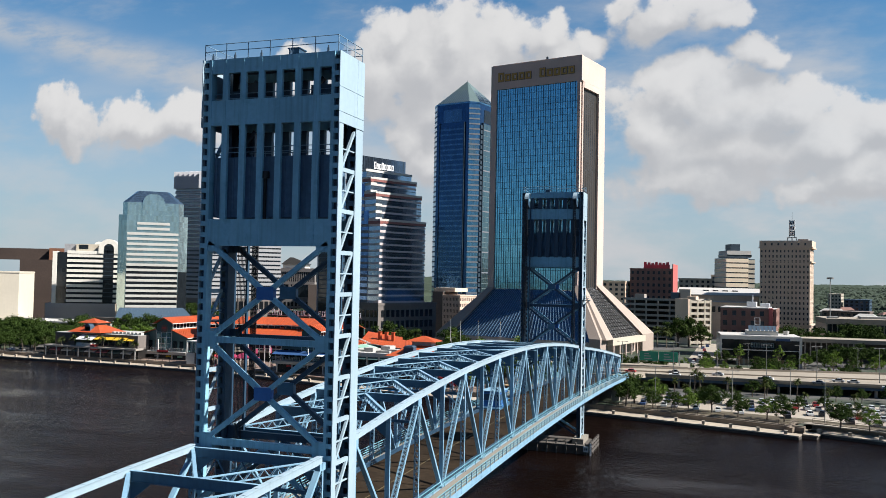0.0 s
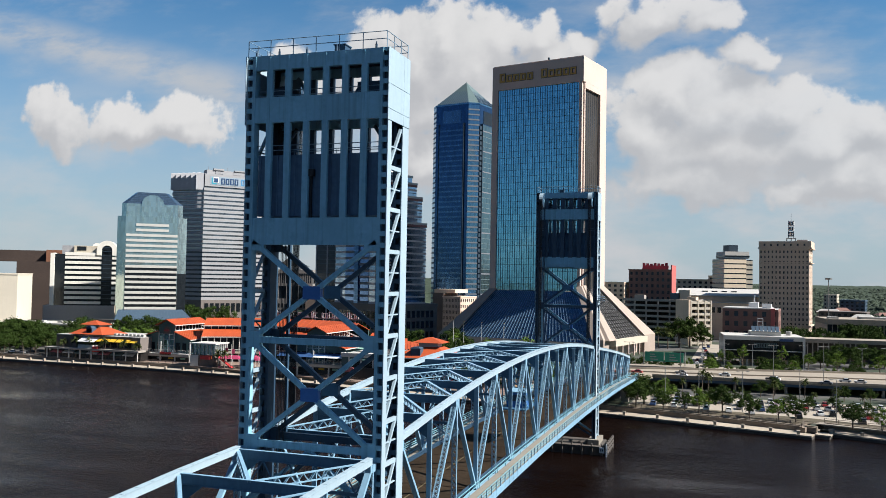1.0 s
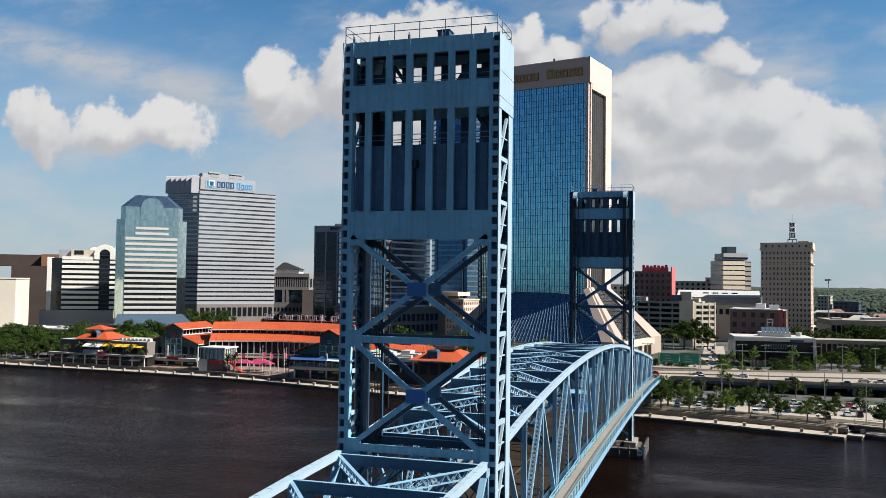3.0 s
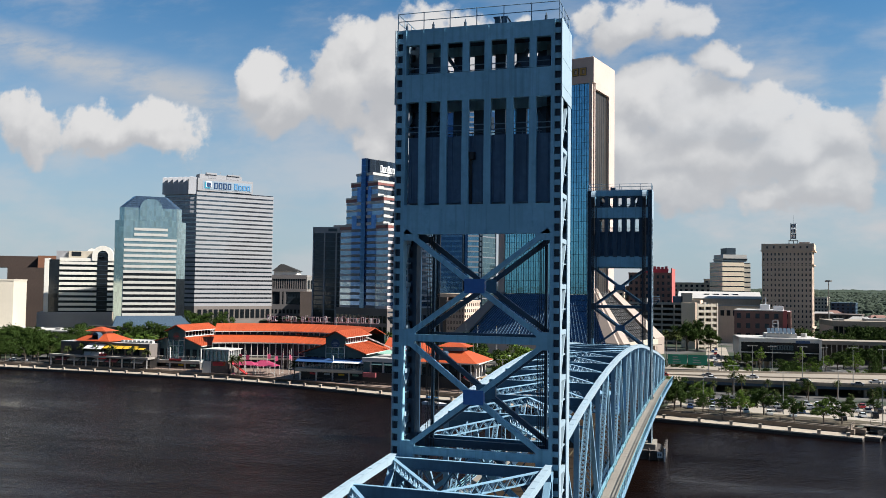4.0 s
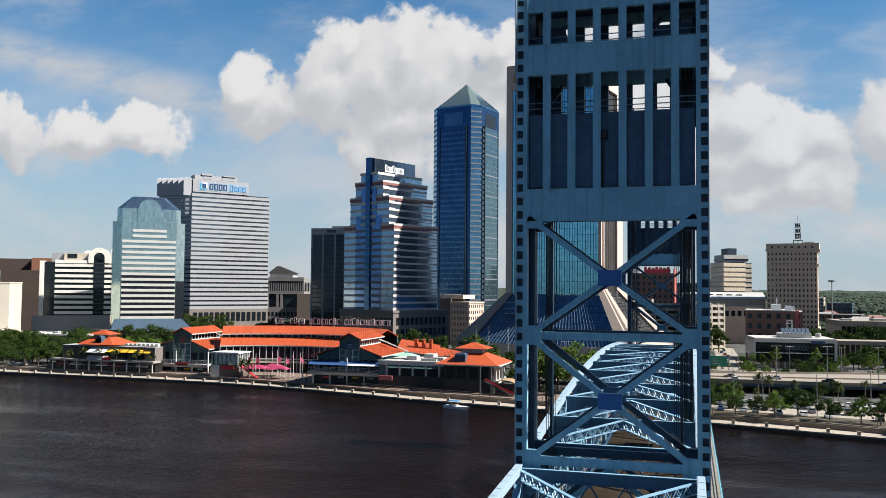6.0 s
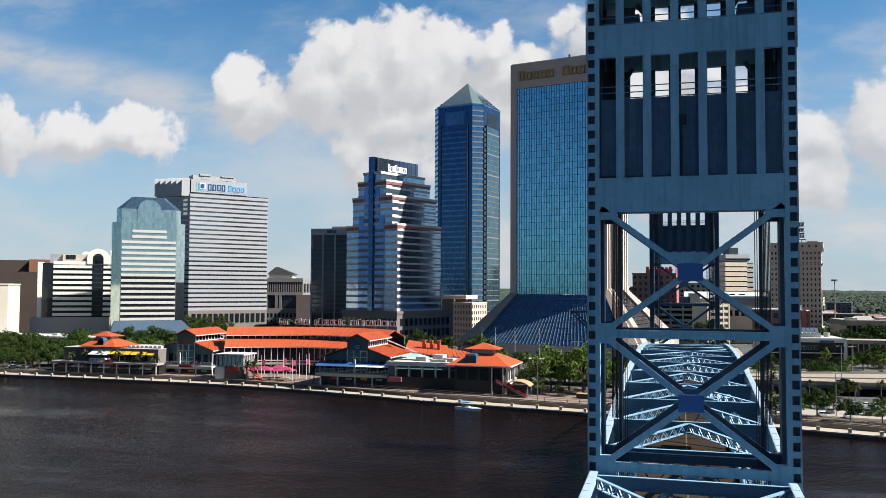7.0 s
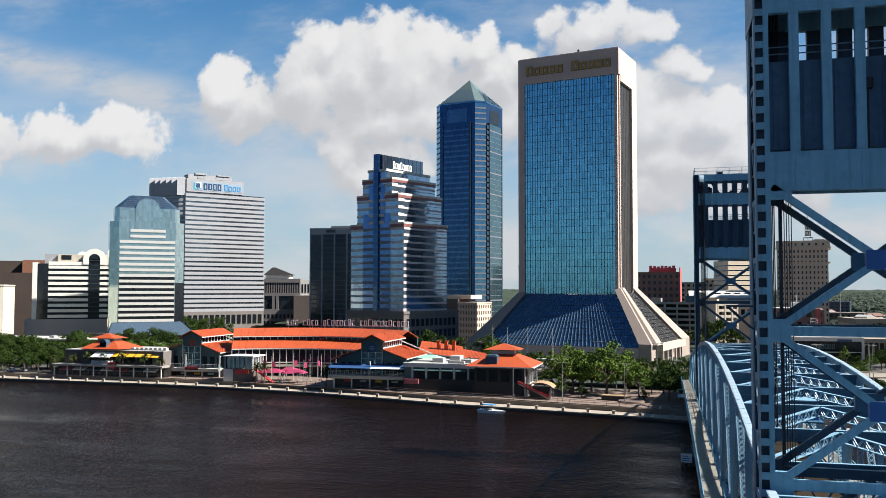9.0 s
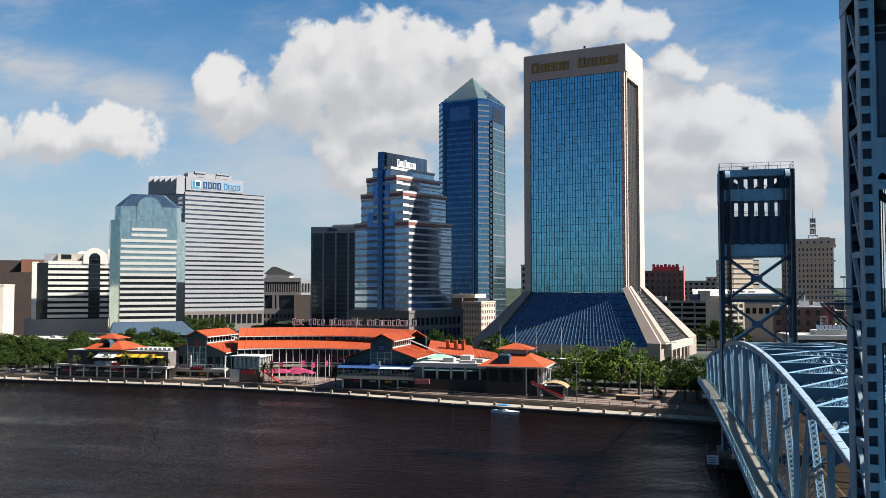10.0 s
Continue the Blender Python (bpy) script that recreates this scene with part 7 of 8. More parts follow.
# canvas awnings along the shopfronts of the pavilion and first hall
for i, (mat, lab) in enumerate(((PINKWALL, "faded red shop awning"), (TRIM_WHITE, "white shop awning"), (COPPER, "grey green shop awning"), (TRIM_WHITE, "white shop awning"), (PINKWALL, "faded red shop awning"), (COPPER, "grey green shop awning"), (TRIM_WHITE, "white shop awning"))):
    x = -268 + i * 6.9
    b = thing("shop_awning", lab + " on thin posts", "awning", x, 251.4, 2.6, 0, group="shop awnings")
    part("canvas", Geo().slab([(0, 0, 2.7), (6.2, 0, 2.7), (6.2, 2.1, 3.6), (0, 2.1, 3.6)], 0.06), mat, b)
    part("valance", Geo().box(0, 6.2, -0.03, 0.02, 2.35, 2.72), mat, b)
    for xx in (0.1, 6.1):
        part("post", Geo().tube((xx, 0.05, 0), (xx, 0.05, 2.7), 0.05), MULLION_DARK, b)

# white annex with glazed upper floor
b = thing("terrace_annex", "white glazed terrace annex beside the market court", "annex")
part("body", Geo().box(-187.3, -175, 248.5, 258, 2.6, 7.8), BROWN, b)
part("corner_wall", Geo().box(-187.5, -183.4, 248.2, 248.6, 2.6, 7.6), TRIM_WHITE, b)
part("shop_sign", Geo().box(-182.4, -177.4, 248.1, 248.5, 5.8, 7.4), AWN_RED, b)
part("glazing", Geo().box(-186.4, -175.6, 249.2, 257.5, 7.8, 12.4), GLASS_GREEN, b)
part("roof", Geo().box(-187.6, -174.4, 248, 259, 12.4, 12.9), TRIM_WHITE, b)
for i in range(7):
    part("post", Geo().box(-187.2 + i * 2.0, -186.9 + i * 2.0, 248.4, 248.8, 7.8, 12.4), TRIM_WHITE, b)
    part("post", Geo().box(-174.9, -174.6, 248.6 + i * 1.5, 248.9 + i * 1.5, 7.8, 12.4), TRIM_WHITE, b)
part("orange_sign", Geo().box(-182, -176.5, 248.2, 248.5, 6.0, 7.6), ORANGE, b)
part("side_stair", Geo().slab([(-174, 250, 7.5), (-174, 248, 7.5), (-165, 246, 2.7), (-165, 248, 2.7)][::-1], 0.3), AWN_RED, b)

# court: tents, umbrellas, masts
for x, y, w, d in ((-168, 251, 10, 6), (-157, 250, 9, 6), (-163, 258, 8, 6)):
    b = thing("court_tent", "pink canvas market tent on white poles", "tent", x, y, 2.6, 8, group="court tents")
    part("canopy", Geo().prism([(-w / 2, -d / 2), (w / 2, -d / 2), (w / 2, d / 2), (-w / 2, d / 2)], 4.0, 5.4, top=[(-w / 2 + 2.4, -0.2), (w / 2 - 2.4, -0.2), (w / 2 - 2.4, 0.2), (-w / 2 + 2.4, 0.2)]), AWN_PINK, b)
    for sx in (-1, 1):
        for sy in (-1, 1):
            part("pole", Geo().tube((sx * (w / 2 - 0.2), sy * (d / 2 - 0.2), 0), (sx * (w / 2 - 0.2), sy * (d / 2 - 0.2), 4.1), 0.09), TRIM_WHITE, b)
for i, (x, y) in enumerate(((-172, 252), (-166, 247.5), (-160, 255), (-152, 247), (-150, 256), (-146, 250), (-143, 258), (-156, 262))):
    b = thing("flag_mast", "white court mast with a pink banner", "mast", x, y, 2.6, i * 20, group="court masts")
    part("mast", Geo().tube((0, 0, 0), (0, 0, 9.5 + i % 3), 0.14, 8, 0.08), TRIM_WHITE, b)
    part("banner", Geo().box(0.1, 1.5, -0.03, 0.03, 6.4, 8.4), AWN_PINK, b)
for i in range(14):
    x, y = -170 + (i * 7.3) % 34, 244.5 + (i * 3.7) % 15
    b = thing("cafe_table", "small round cafe table in the market court", "table", x, y, 2.6, i * 31, group="court tables")
    part("top", Geo().tube((0, 0, 0.72), (0, 0, 0.76), 0.6, 12), AWN_PINK if i % 3 == 0 else TRIM_WHITE, b)
    part("stem", Geo().tube((0, 0, 0), (0, 0, 0.72), 0.06), MULLION_DARK, b)

# ---- river, banks and ground ----
single("river", Geo().quad((-4900, -4900, 0), (4900, -4900, 0), (4900, 560, 0), (-4900, 560, 0)), WATER, "dark brown rippled river water", "river", kind="structure")
QUAY = [(-4900, 545), (-900, 395), (-420, 268), (-340, 254), (-288, 250.4), (-237, 249), (-211, 248.2), (-182, 245.6), (-142, 239), (-110, 230), (-88, 223), (-50, 215), (-18, 208.5), (4, 204), (25, 198.5), (41, 193.5), (56, 189), (63, 187), (65.5, 196), (110, 180), (300, 110), (900, -60), (4900, -700)]
GROUND_Z = 2.6
g = Geo()
pts = [(x, y + 4.0) for x, y in QUAY] + [(4900, 4900), (-4900, 4900)]
g.add([(x, y, GROUND_Z) for x, y in pts], [tuple(range(len(pts)))])
single("ground", g, GROUND, "city ground of paving, asphalt and grass", "ground", kind="structure")
QUAY_BROWN = surface("brown_stained_seawall", (0.19, 0.15, 0.112), 0.85, var=0.25, scale=0.5, stain=(0.10, 0.08, 0.062))


def quay():
    """Concrete quay: a low ledge at the water, a wall behind it, bollards on the ledge and a rail above."""
    q = thing("quay_wall", "pale concrete quay ledge with a stained seawall behind", "quay", kind="structure")
    k = 0
    for i in range(2, len(QUAY) - 3):
        (xa, ya), (xb, yb) = QUAY[i], QUAY[i + 1]
        d = Vector((xb - xa, yb - ya, 0))
        n = Vector((-d.y, d.x, 0)).normalized()
        a, b = Vector((xa, ya, 0)), Vector((xb, yb, 0))
        plan = lambda o0, o1: [tuple((p)[:2]) for p in (a + n * o0, b + n * o0, b + n * o1, a + n * o1)]
        part("ledge", Geo().prism(plan(-4.2, 2.6), 0.8, 1.2), LEDGE, q)
        part("ledge_wall", Geo().prism(plan(-3.9, 2.6), -1.2, 0.8), CONC_DARK, q)
        part("seawall", Geo().prism(plan(2.6, 4.2), -1.2, 2.6), QUAY_BROWN, q)
        part("coping", Geo().prism(plan(3.4, 4.3), 2.6, 2.85), QUAY_BROWN, q)
        m = max(1, int(d.length / 7.8))
        for j in range(m):
            p = a + d * ((j + 0.5) / m)
            pp = p + n * -3.4
            part("bollard", Geo().box(pp.x - 0.42, pp.x + 0.42, pp.y - 0.42, pp.y + 0.42, 1.2, 2.2).box(pp.x - 0.5, pp.x + 0.5, pp.y - 0.5, pp.y + 0.5, 2.2, 2.35), LEDGE, q)
        for z in (3.5, 4.05):
            part("hand_rail", Geo().tube(a + n * 3.5 + Vector((0, 0, z)), b + n * 3.5 + Vector((0, 0, z)), 0.06), BROWN, q)
        m = max(1, int(d.length / 3.8))
        for j in range(m):
            p = a + d * (j / m) + n * 3.5
            part("rail_post", Geo().box(p.x - 0.07, p.x + 0.07, p.y - 0.07, p.y + 0.07, 2.9, 4.1), BROWN, q)
    return q


quay()


def patch(name, label, cat, pts, z, mat):
    return single(name, Geo().prism(pts, z - 0.3, z), mat, label, cat, kind="structure")


patch("pavement", "brick-paved riverside promenade", "pavement", [(-272, 254.5), (-211, 254), (-182, 247.5), (-142, 239.5), (-110, 231.5), (-88, 225.5), (-50, 218.5), (-18, 211), (2, 208), (-4, 262), (-60, 262), (-110, 290), (-210, 292), (-272, 292)], 2.68, PAVING)
patch("parking_lot", "sun-bleached asphalt parking lot", "parking lot", [(8, 211), (60, 199), (140, 172), (160, 244), (10, 246)], 2.68, LOT)
patch("road", "pale asphalt avenue below the towers", "road", [(-330, 318), (-100, 312), (-20, 345), (-20, 360), (-100, 330), (-330, 338)], 2.67, LOT)
patch("road", "pale asphalt street beside the garage", "road", [(20, 330), (150, 340), (150, 362), (34, 362), (34, 520), (22, 520)], 2.67, LOT)
# Verge colour is darkened for the shade of the quay trees.
patch("planting_bed", "verge of earth and dry grass below the quay trees, darkened as shade", "planting bed", [(8, 208.5), (60, 194), (66, 201), (140, 174), (142, 180), (64, 207), (10, 216)], 2.74, surface("shaded_verge_earth", (0.07, 0.055, 0.03), 0.95, var=0.35, scale=0.5, stain=(0.035, 0.04, 0.016)))


def elevated_road():
    """Elevated highway behind the lot: deck, barriers, blue girder and piers."""
    r = thing("elevated_road", "elevated pale concrete highway on blue girders and round piers", "elevated road", kind="structure")
    south = [(-64, 270), (-30, 266), (6, 264), (60, 265), (160, 276), (420, 312)]
    north = [(-64, 284), (-30, 282), (6, 290), (60, 306), (160, 330), (420, 380)]
    for i in range(len(south) - 1):
        (a, b), (c, d) = (south[i], south[i + 1]), (north[i + 1], north[i])
        part("deck", Geo().prism([a, b, c, d], 6.4, 7.0), ROAD_TAN, r)
        for (p, q) in ((a, b), (d, c)):
            part("barrier", Geo().beam((p[0], p[1], 7.4), (q[0], q[1], 7.4), 0.35, 0.8), ROAD_TAN, r)
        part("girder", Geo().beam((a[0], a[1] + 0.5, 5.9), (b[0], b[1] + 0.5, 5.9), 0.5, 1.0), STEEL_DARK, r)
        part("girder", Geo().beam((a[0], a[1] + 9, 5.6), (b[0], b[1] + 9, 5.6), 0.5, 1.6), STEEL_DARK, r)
        n = max(1, int((Vector(b) - Vector(a)).length / 15))
        for j in range(n):
            for off in (2.5, 15):
                p = Vector(a).lerp(Vector(b), j / n)
                part("pier", Geo().tube((p.x, p.y + off, 2.5), (p.x, p.y + off, 6.4), 0.6, 10), CONC, r)
        mid = [Vector(a).lerp(Vector(d), 0.5), Vector(b).lerp(Vector(c), 0.5)]
        part("median", Geo().beam((*mid[0], 7.25), (*mid[1], 7.25), 0.4, 0.5), ROAD_TAN, r)
    # bridge approach joining it
    part("approach_deck", Geo().slab([(-9.5, 222, 11.2), (10.5, 222, 11.2), (12, 262, 7.1), (-10, 262, 7.1)], 0.8), ROAD_TAN, r)
    for x in (-9.4, 10.6):
        part("approach_barrier", Geo().beam((x, 222, 11.7), (x + (1 if x > 0 else -0.5), 262, 7.6), 0.4, 1.0), ROAD_TAN, r)
    part("pier", Geo().box(-7, -4.5, 219, 222, 2.0, 10.0), CONC, r)
    part("pier", Geo().box(5.0, 7.5, 219, 222, 2.0, 10.0), CONC, r)
    part("pier_cap", Geo().box(-8, 8.5, 218.5, 222.5, 9.2, 10.3), CONC, r)
    part("ramp_wall", Geo().prism([(-12, 292), (26, 296), (26, 312), (-12, 310)], 2.5, 8.0), ROAD_TAN, r)
    return r


elevated_road()
# south approach, under and behind the start of the flight
b = thing("approach_viaduct", "concrete approach viaduct to the near bank", "viaduct", kind="structure")
part("deck", Geo().slab([(-10, -260, 4.0), (10, -260, 4.0), (10, -79.6, 11.0), (-10, -79.6, 11.0)], 1.0), CONC, b)
for y in (-82, -110, -140, -170):
    part("pier", Geo().box(-7, 7, y - 1, y + 1, -1, 5.0 + (y + 170) * 0.04), CONC, b)
g = Geo()
g.add([(x, y, 2.0) for x, y in ((-4900, -230), (-4900, -4900), (4900, -4900), (4900, -260), (300, -190), (0, -180), (-300, -190))], [tuple(range(7))])
single("south_bank", g, GROUND, "near bank of the river behind the flight", "ground", kind="structure")

# guideway of the people mover
b = thing("guideway", "raised concrete people-mover guideway on round columns", "guideway", kind="structure")
for i in range(8):
    x0, x1 = -330 + i * 19, -330 + (i + 1) * 19
    y0, y1 = 352 - i * 1.5, 352 - (i + 1) * 1.5
    part("beam", Geo().beam((x0, y0, 14.0), (x1, y1, 14.0), 3.4, 1.8), CONC_DARK, b)
    part("column", Geo().tube((x0, y0, 2.5), (x0, y0, 13.2), 0.9, 10), CONC, b)

# ---- trees and palms ----
def leaf_surface(name, col):
    m = surface(name, col, 0.85, var=0.3, scale=0.8, spec=0.08)
    nt = m.node_tree
    L = nt.links.new
    bsdf = nt.nodes["Principled BSDF"]
    old = bsdf.inputs["Base Color"].links[0].from_socket
    geo = nt.nodes.new("ShaderNodeNewGeometry")
    mx = nt.nodes.new("ShaderNodeMix")
    mx.data_type = "RGBA"
    r = nt.nodes.new("ShaderNodeMapRange")
    L(geo.outputs["Random Per Island"], r.inputs[0])
    r.inputs[3].default_value, r.inputs[4].default_value = 0.0, 0.75
    L(r.outputs[0], mx.inputs[0])
    L(old, mx.inputs[6])
    mx.inputs[7].default_value = (col[0] * 1.65, col[1] * 1.65, col[2] * 1.4, 1)
    L(mx.outputs[2], bsdf.inputs["Base Color"])
    return m


LEAF = leaf_surface("oak_leaves", (0.023, 0.040, 0.0085))
LEAF_BRIGHT = leaf_surface("sunny_leaves", (0.07, 0.112, 0.02))
LEAF_PALM = leaf_surface("palm_fronds", (0.034, 0.043, 0.013))
BARK = surface("grey_brown_bark", (0.11, 0.085, 0.065), 0.9, var=0.25, scale=1.5, bump=0.02)


def leafy(rng, blobs, count, size):
    g = Geo()
    for cx, cy, cz, r, rz in blobs:
        n = int(count * r * r)
        for _ in range(n):
            d = Vector((rng.gauss(0, 1), rng.gauss(0, 1), rng.gauss(0, 1))).normalized()
            f = rng.uniform(0.5, 1.0) if rng.random() < 0.8 else rng.uniform(1.0, 1.35)
            c = Vector((cx + d.x * r * f, cy + d.y * r * f, cz + d.z * rz * f))
            a = Vector((rng.gauss(0, 1), rng.gauss(0, 1), rng.gauss(0, 0.6))).normalized()
            a = (a + d * 1.1).normalized()
            u = a.orthogonal().normalized() * size * rng.uniform(0.6, 1.3)
            v = a.cross(u).normalized() * size * rng.uniform(0.5, 1.1)
            g.add([c - u, c - v * 0.8, c + u, c + v], [(0, 1, 2, 3)])
    return g


def build_tree(seed, h, spread, mat, label):
    rng = random.Random(seed)
    t = thing("tree", label, "tree", group="street trees")
    tr = Geo()
    tr.tube((0, 0, 0), (0.1, 0.05, h * 0.36), h * 0.03, 8, h * 0.02)
    blobs = []
    for i in range(34):
        a = i * 2.4 + rng.uniform(-0.6, 0.6)
        f = rng.uniform(0.1, 1.0)
        rad = spread * (0.12 + 0.76 * f)
        z = h * (0.34 + 0.55 * rng.random() ** 0.8 * (1.2 - 0.65 * f))
        tip = (rad * math.cos(a), rad * math.sin(a), z)
        if i % 4 == 0:
            tr.tube((0.1, 0.05, h * rng.uniform(0.2, 0.36)), tip, h * 0.013, 6, h * 0.004)
        r = spread * rng.uniform(0.12, 0.27)
        blobs.append((*tip, r, r * rng.uniform(0.55, 0.85)))
    blobs.append((rng.uniform(-0.4, 0.4), rng.uniform(-0.4, 0.4), h * 0.84, spread * 0.24, h * 0.11))
    part("trunk", tr, BARK, t)
    part("crown", leafy(rng, blobs, 105, h * 0.022), mat, t)
    return t


def build_palm(seed, h):
    rng = random.Random(seed)
    t = thing("palm", "slender cabbage palm with a ragged round crown", "palm tree", group="palms")
    part("trunk", Geo().tube((0, 0, 0), (0.15, 0.1, h), 0.24, 8, 0.17), BARK, t)
    g = Geo()
    for i in range(46):
        a = rng.uniform(0, 2 * math.pi)
        up = rng.uniform(-0.6, 1.1)
        L_ = rng.uniform(2.2, 3.3)
        d = Vector((math.cos(a) * math.cos(up), math.sin(a) * math.cos(up), math.sin(up)))
        base = Vector((0.15, 0.1, h))
        side = d.cross(Vector((0, 0, 1))).normalized()
        # a bent frond: two leaf blades along each of its three lengths
        pts = [base, base + d * L_ * 0.45, base + d * L_ * 0.8 + Vector((0, 0, -0.3)), base + d * L_ + Vector((0, 0, -1.0))]
        for k, w in enumerate((0.34, 0.42, 0.22)):
            for s in (-1, 1):
                p, q = pts[k], pts[k + 1]
                g.add([p, p.lerp(q, 0.45) + side * s * w + Vector((0, 0, -0.12)), q + side * s * w * 0.4, q], [(0, 1, 2, 3)])
    part("crown", g, LEAF_PALM, t)
    return t


def place(proto, x, y, z, s, rz):
    return copy_thing(proto, pose(x, y, z, 0, 0, rz) @ Matrix.Diagonal((s, s, s * 1.0, 1)))


oak_a = build_tree(3, 10, 5.4, LEAF, "broad dark-green live oak")
oak_b = build_tree(8, 9, 4.4, LEAF, "rounded dark-green street oak")
ash_a = build_tree(21, 9.5, 5.0, LEAF_BRIGHT, "bright green young street tree")
cone = build_tree(35, 9, 2.2, LEAF_BRIGHT, "narrow bright green pointed tree")
palm_a = build_palm(5, 6.5)
palm_b = build_palm(11, 8.5)
rng = random.Random(77)
protos = {"o": oak_a, "b": oak_b, "a": ash_a, "c": cone, "p": palm_a, "q": palm_b}
used = set()


def tree_at(k, x, y, s=1.0, z=GROUND_Z):
    rz = rng.uniform(0, 360)
    if k not in used:
        used.add(k)
        protos[k].matrix_basis = pose(x, y, z, 0, 0, rz) @ Matrix.Diagonal((s, s, s, 1))
    else:
        copy_thing(protos[k], pose(x, y, z, 0, 0, rz) @ Matrix.Diagonal((s / protos[k].scale[0], s / protos[k].scale[1], s / protos[k].scale[2], 1)))


# park at the far end of the market, thick and dark
for i in range(80):
    x, y = rng.uniform(-372, -272), rng.uniform(258, 306)
    tree_at(rng.choice("oobb"), x, y, rng.uniform(0.9, 1.2) + max(0, y - 270) * 0.014)
for i in range(50):
    tree_at(rng.choice("oba"), rng.uniform(-280, -206), rng.uniform(286, 318), rng.uniform(0.8, 1.2))
for i in range(14):
    tree_at(rng.choice("ob"), -330 + i * 17 + rng.uniform(-4, 4), rng.uniform(326, 342), rng.uniform(1.5, 1.95))
for i in range(16):
    tree_at(rng.choice("ob"), rng.uniform(-392, -316), rng.uniform(430, 500), rng.uniform(1.5, 2.1))
for i in range(16):
    tree_at(rng.choice("oba"), -268 + i * 6.4 + rng.uniform(-2, 2), rng.uniform(358, 374), rng.uniform(1.1, 1.5))
# palms along the promenade
for x in (-272, -262, -254, -246, -237, -227, -219, -172, -168, -140):
    tree_at("q" if x < -200 else "p", x, 252.5 if x < -200 else 246 + (x + 172) * -0.15, rng.uniform(0.85, 1.0))
# behind the arcade and round the flared tower
for i in range(16):
    tree_at(rng.choice("oba"), -205 + i * 8.5 + rng.uniform(-2, 2), rng.uniform(305, 322), rng.uniform(0.8, 1.2))
for i in range(30):
    x = rng.uniform(-112, -12)
    tree_at(rng.choice("oabp"), x, 330 - (x + 60) * 0.1 + rng.uniform(-8, 12), rng.uniform(0.7, 1.05))
for x, y, k, s in ((-104, 372, "o", 1.5), (-100, 362, "a", 1.2), (-92, 352, "o", 1.2)):
    tree_at(k, x, y, s)
# grove between market and bridge
for x, y, k, s in ((-47, 244, "a", 1.8), (-41, 249, "o", 1.6), (-35, 240, "a", 1.95), (-29, 246, "a", 1.6), (-46, 256, "o", 1.3), (-54, 258, "b", 1.2), (-24, 240, "a", 1.25), (-14, 232, "o", 1.3), (-10, 238, "o", 1.4),
                   (-8, 228, "b", 1.2), (-16, 254, "b", 1.2), (-58, 250, "b", 0.9), (-28, 256, "p", 1.2), (-23, 258, "p", 1.3), (-33, 262, "q", 1.1), (-6, 246, "p", 1.2), (-36, 256, "a", 1.2), (-50, 236, "a", 0.7), (-43, 234, "b", 0.5), (-22, 229, "b", 0.45),
                   (-52, 250, "p", 1.1), (-20, 250, "q", 1.0)):
    tree_at(k, x, y, s)
# lot on the other side of the bridge
for i in range(14):
    if i in (4, 8, 11):
        continue
    tree_at(rng.choice("bobao"), 13 + i * 6.6 + rng.uniform(-2, 2), 209.0 - i * 1.75 + rng.uniform(-1.5, 2.5), rng.uniform(0.65, 1.0))
for i in range(11):
    tree_at(rng.choice("pqp"), 8 + i * 9.4 + rng.uniform(-3, 3), 239 + rng.uniform(-5, 6), rng.uniform(0.55, 0.8))
for i in range(12):
    tree_at(rng.choice("abb"), 12 + i * 9 + rng.uniform(-3, 3), 225 + rng.uniform(-5, 5), rng.uniform(0.45, 0.75))
for i in range(12):
    tree_at(rng.choice("qpb"), 10 + i * 9.5 + rng.uniform(-4, 4), rng.uniform(252, 260), rng.uniform(0.6, 0.85))
for x, y, k, s in ((13, 216, "b", 1.15), (19, 219, "a", 0.9), (38, 207, "o", 0.95), (33, 243, "q", 0.9), (10, 226, "a", 0.9)):
    tree_at(k, x, y, s)
# round the pavilion and streets
for x, y, k, s in ((36, 366, "c", 1.0), (40, 367, "b", 0.9), (46, 364, "c", 1.35), (64, 366, "c", 1.35), (70, 368, "b", 0.8), (76, 370, "a", 0.8), (54, 352, "b", 0.8), (60, 350, "b", 0.75), (31, 360, "b", 0.8), (82, 376, "o", 1.0),
                   (10, 480, "o", 2.0), (16, 486, "o", 2.1), (-2, 470, "p", 1.6), (4, 466, "p", 1.6), (24, 480, "b", 1.6), (64, 440, "o", 1.8), (72, 446, "o", 1.9), (80, 452, "o", 1.7), (90, 456, "o", 1.8), (86, 386, "o", 1.0), (92, 392, "o", 1.25)):
    tree_at(k, x, y, s)
# in front of the deck and the library
for x, y, k, s in ((98, 388, "o", 1.15), (104, 396, "o", 1.3), (112, 390, "o", 1.1), (120, 396, "o", 0.9), (132, 394, "o", 1.0), (116, 500, "b", 2.0), (110, 503, "o", 1.9), (123, 502, "o", 1.8), (88, 364, "a", 1.0), (96, 360, "b", 0.9), (106, 364, "a", 0.9), (120, 366, "b", 1.1), (132, 370, "o", 1.2),
                   (-14, 300, "b", 1.0), (-8, 304, "b", 1.1), (-2, 302, "o", 1.0), (4, 304, "b", 1.0), (10, 305, "o", 0.9), (16, 304, "b", 1.0)):
    tree_at(k, x, y, s)
for i in range(12):
    tree_at(rng.choice("ob"), rng.uniform(90, 190), rng.uniform(456, 480), rng.uniform(1.2, 1.5))

# shrubs and young trees on the bank behind the highway
for i in range(46):
    tree_at(rng.choice("babo"), rng.uniform(12, 150), rng.uniform(316, 350), rng.uniform(0.45, 0.8))

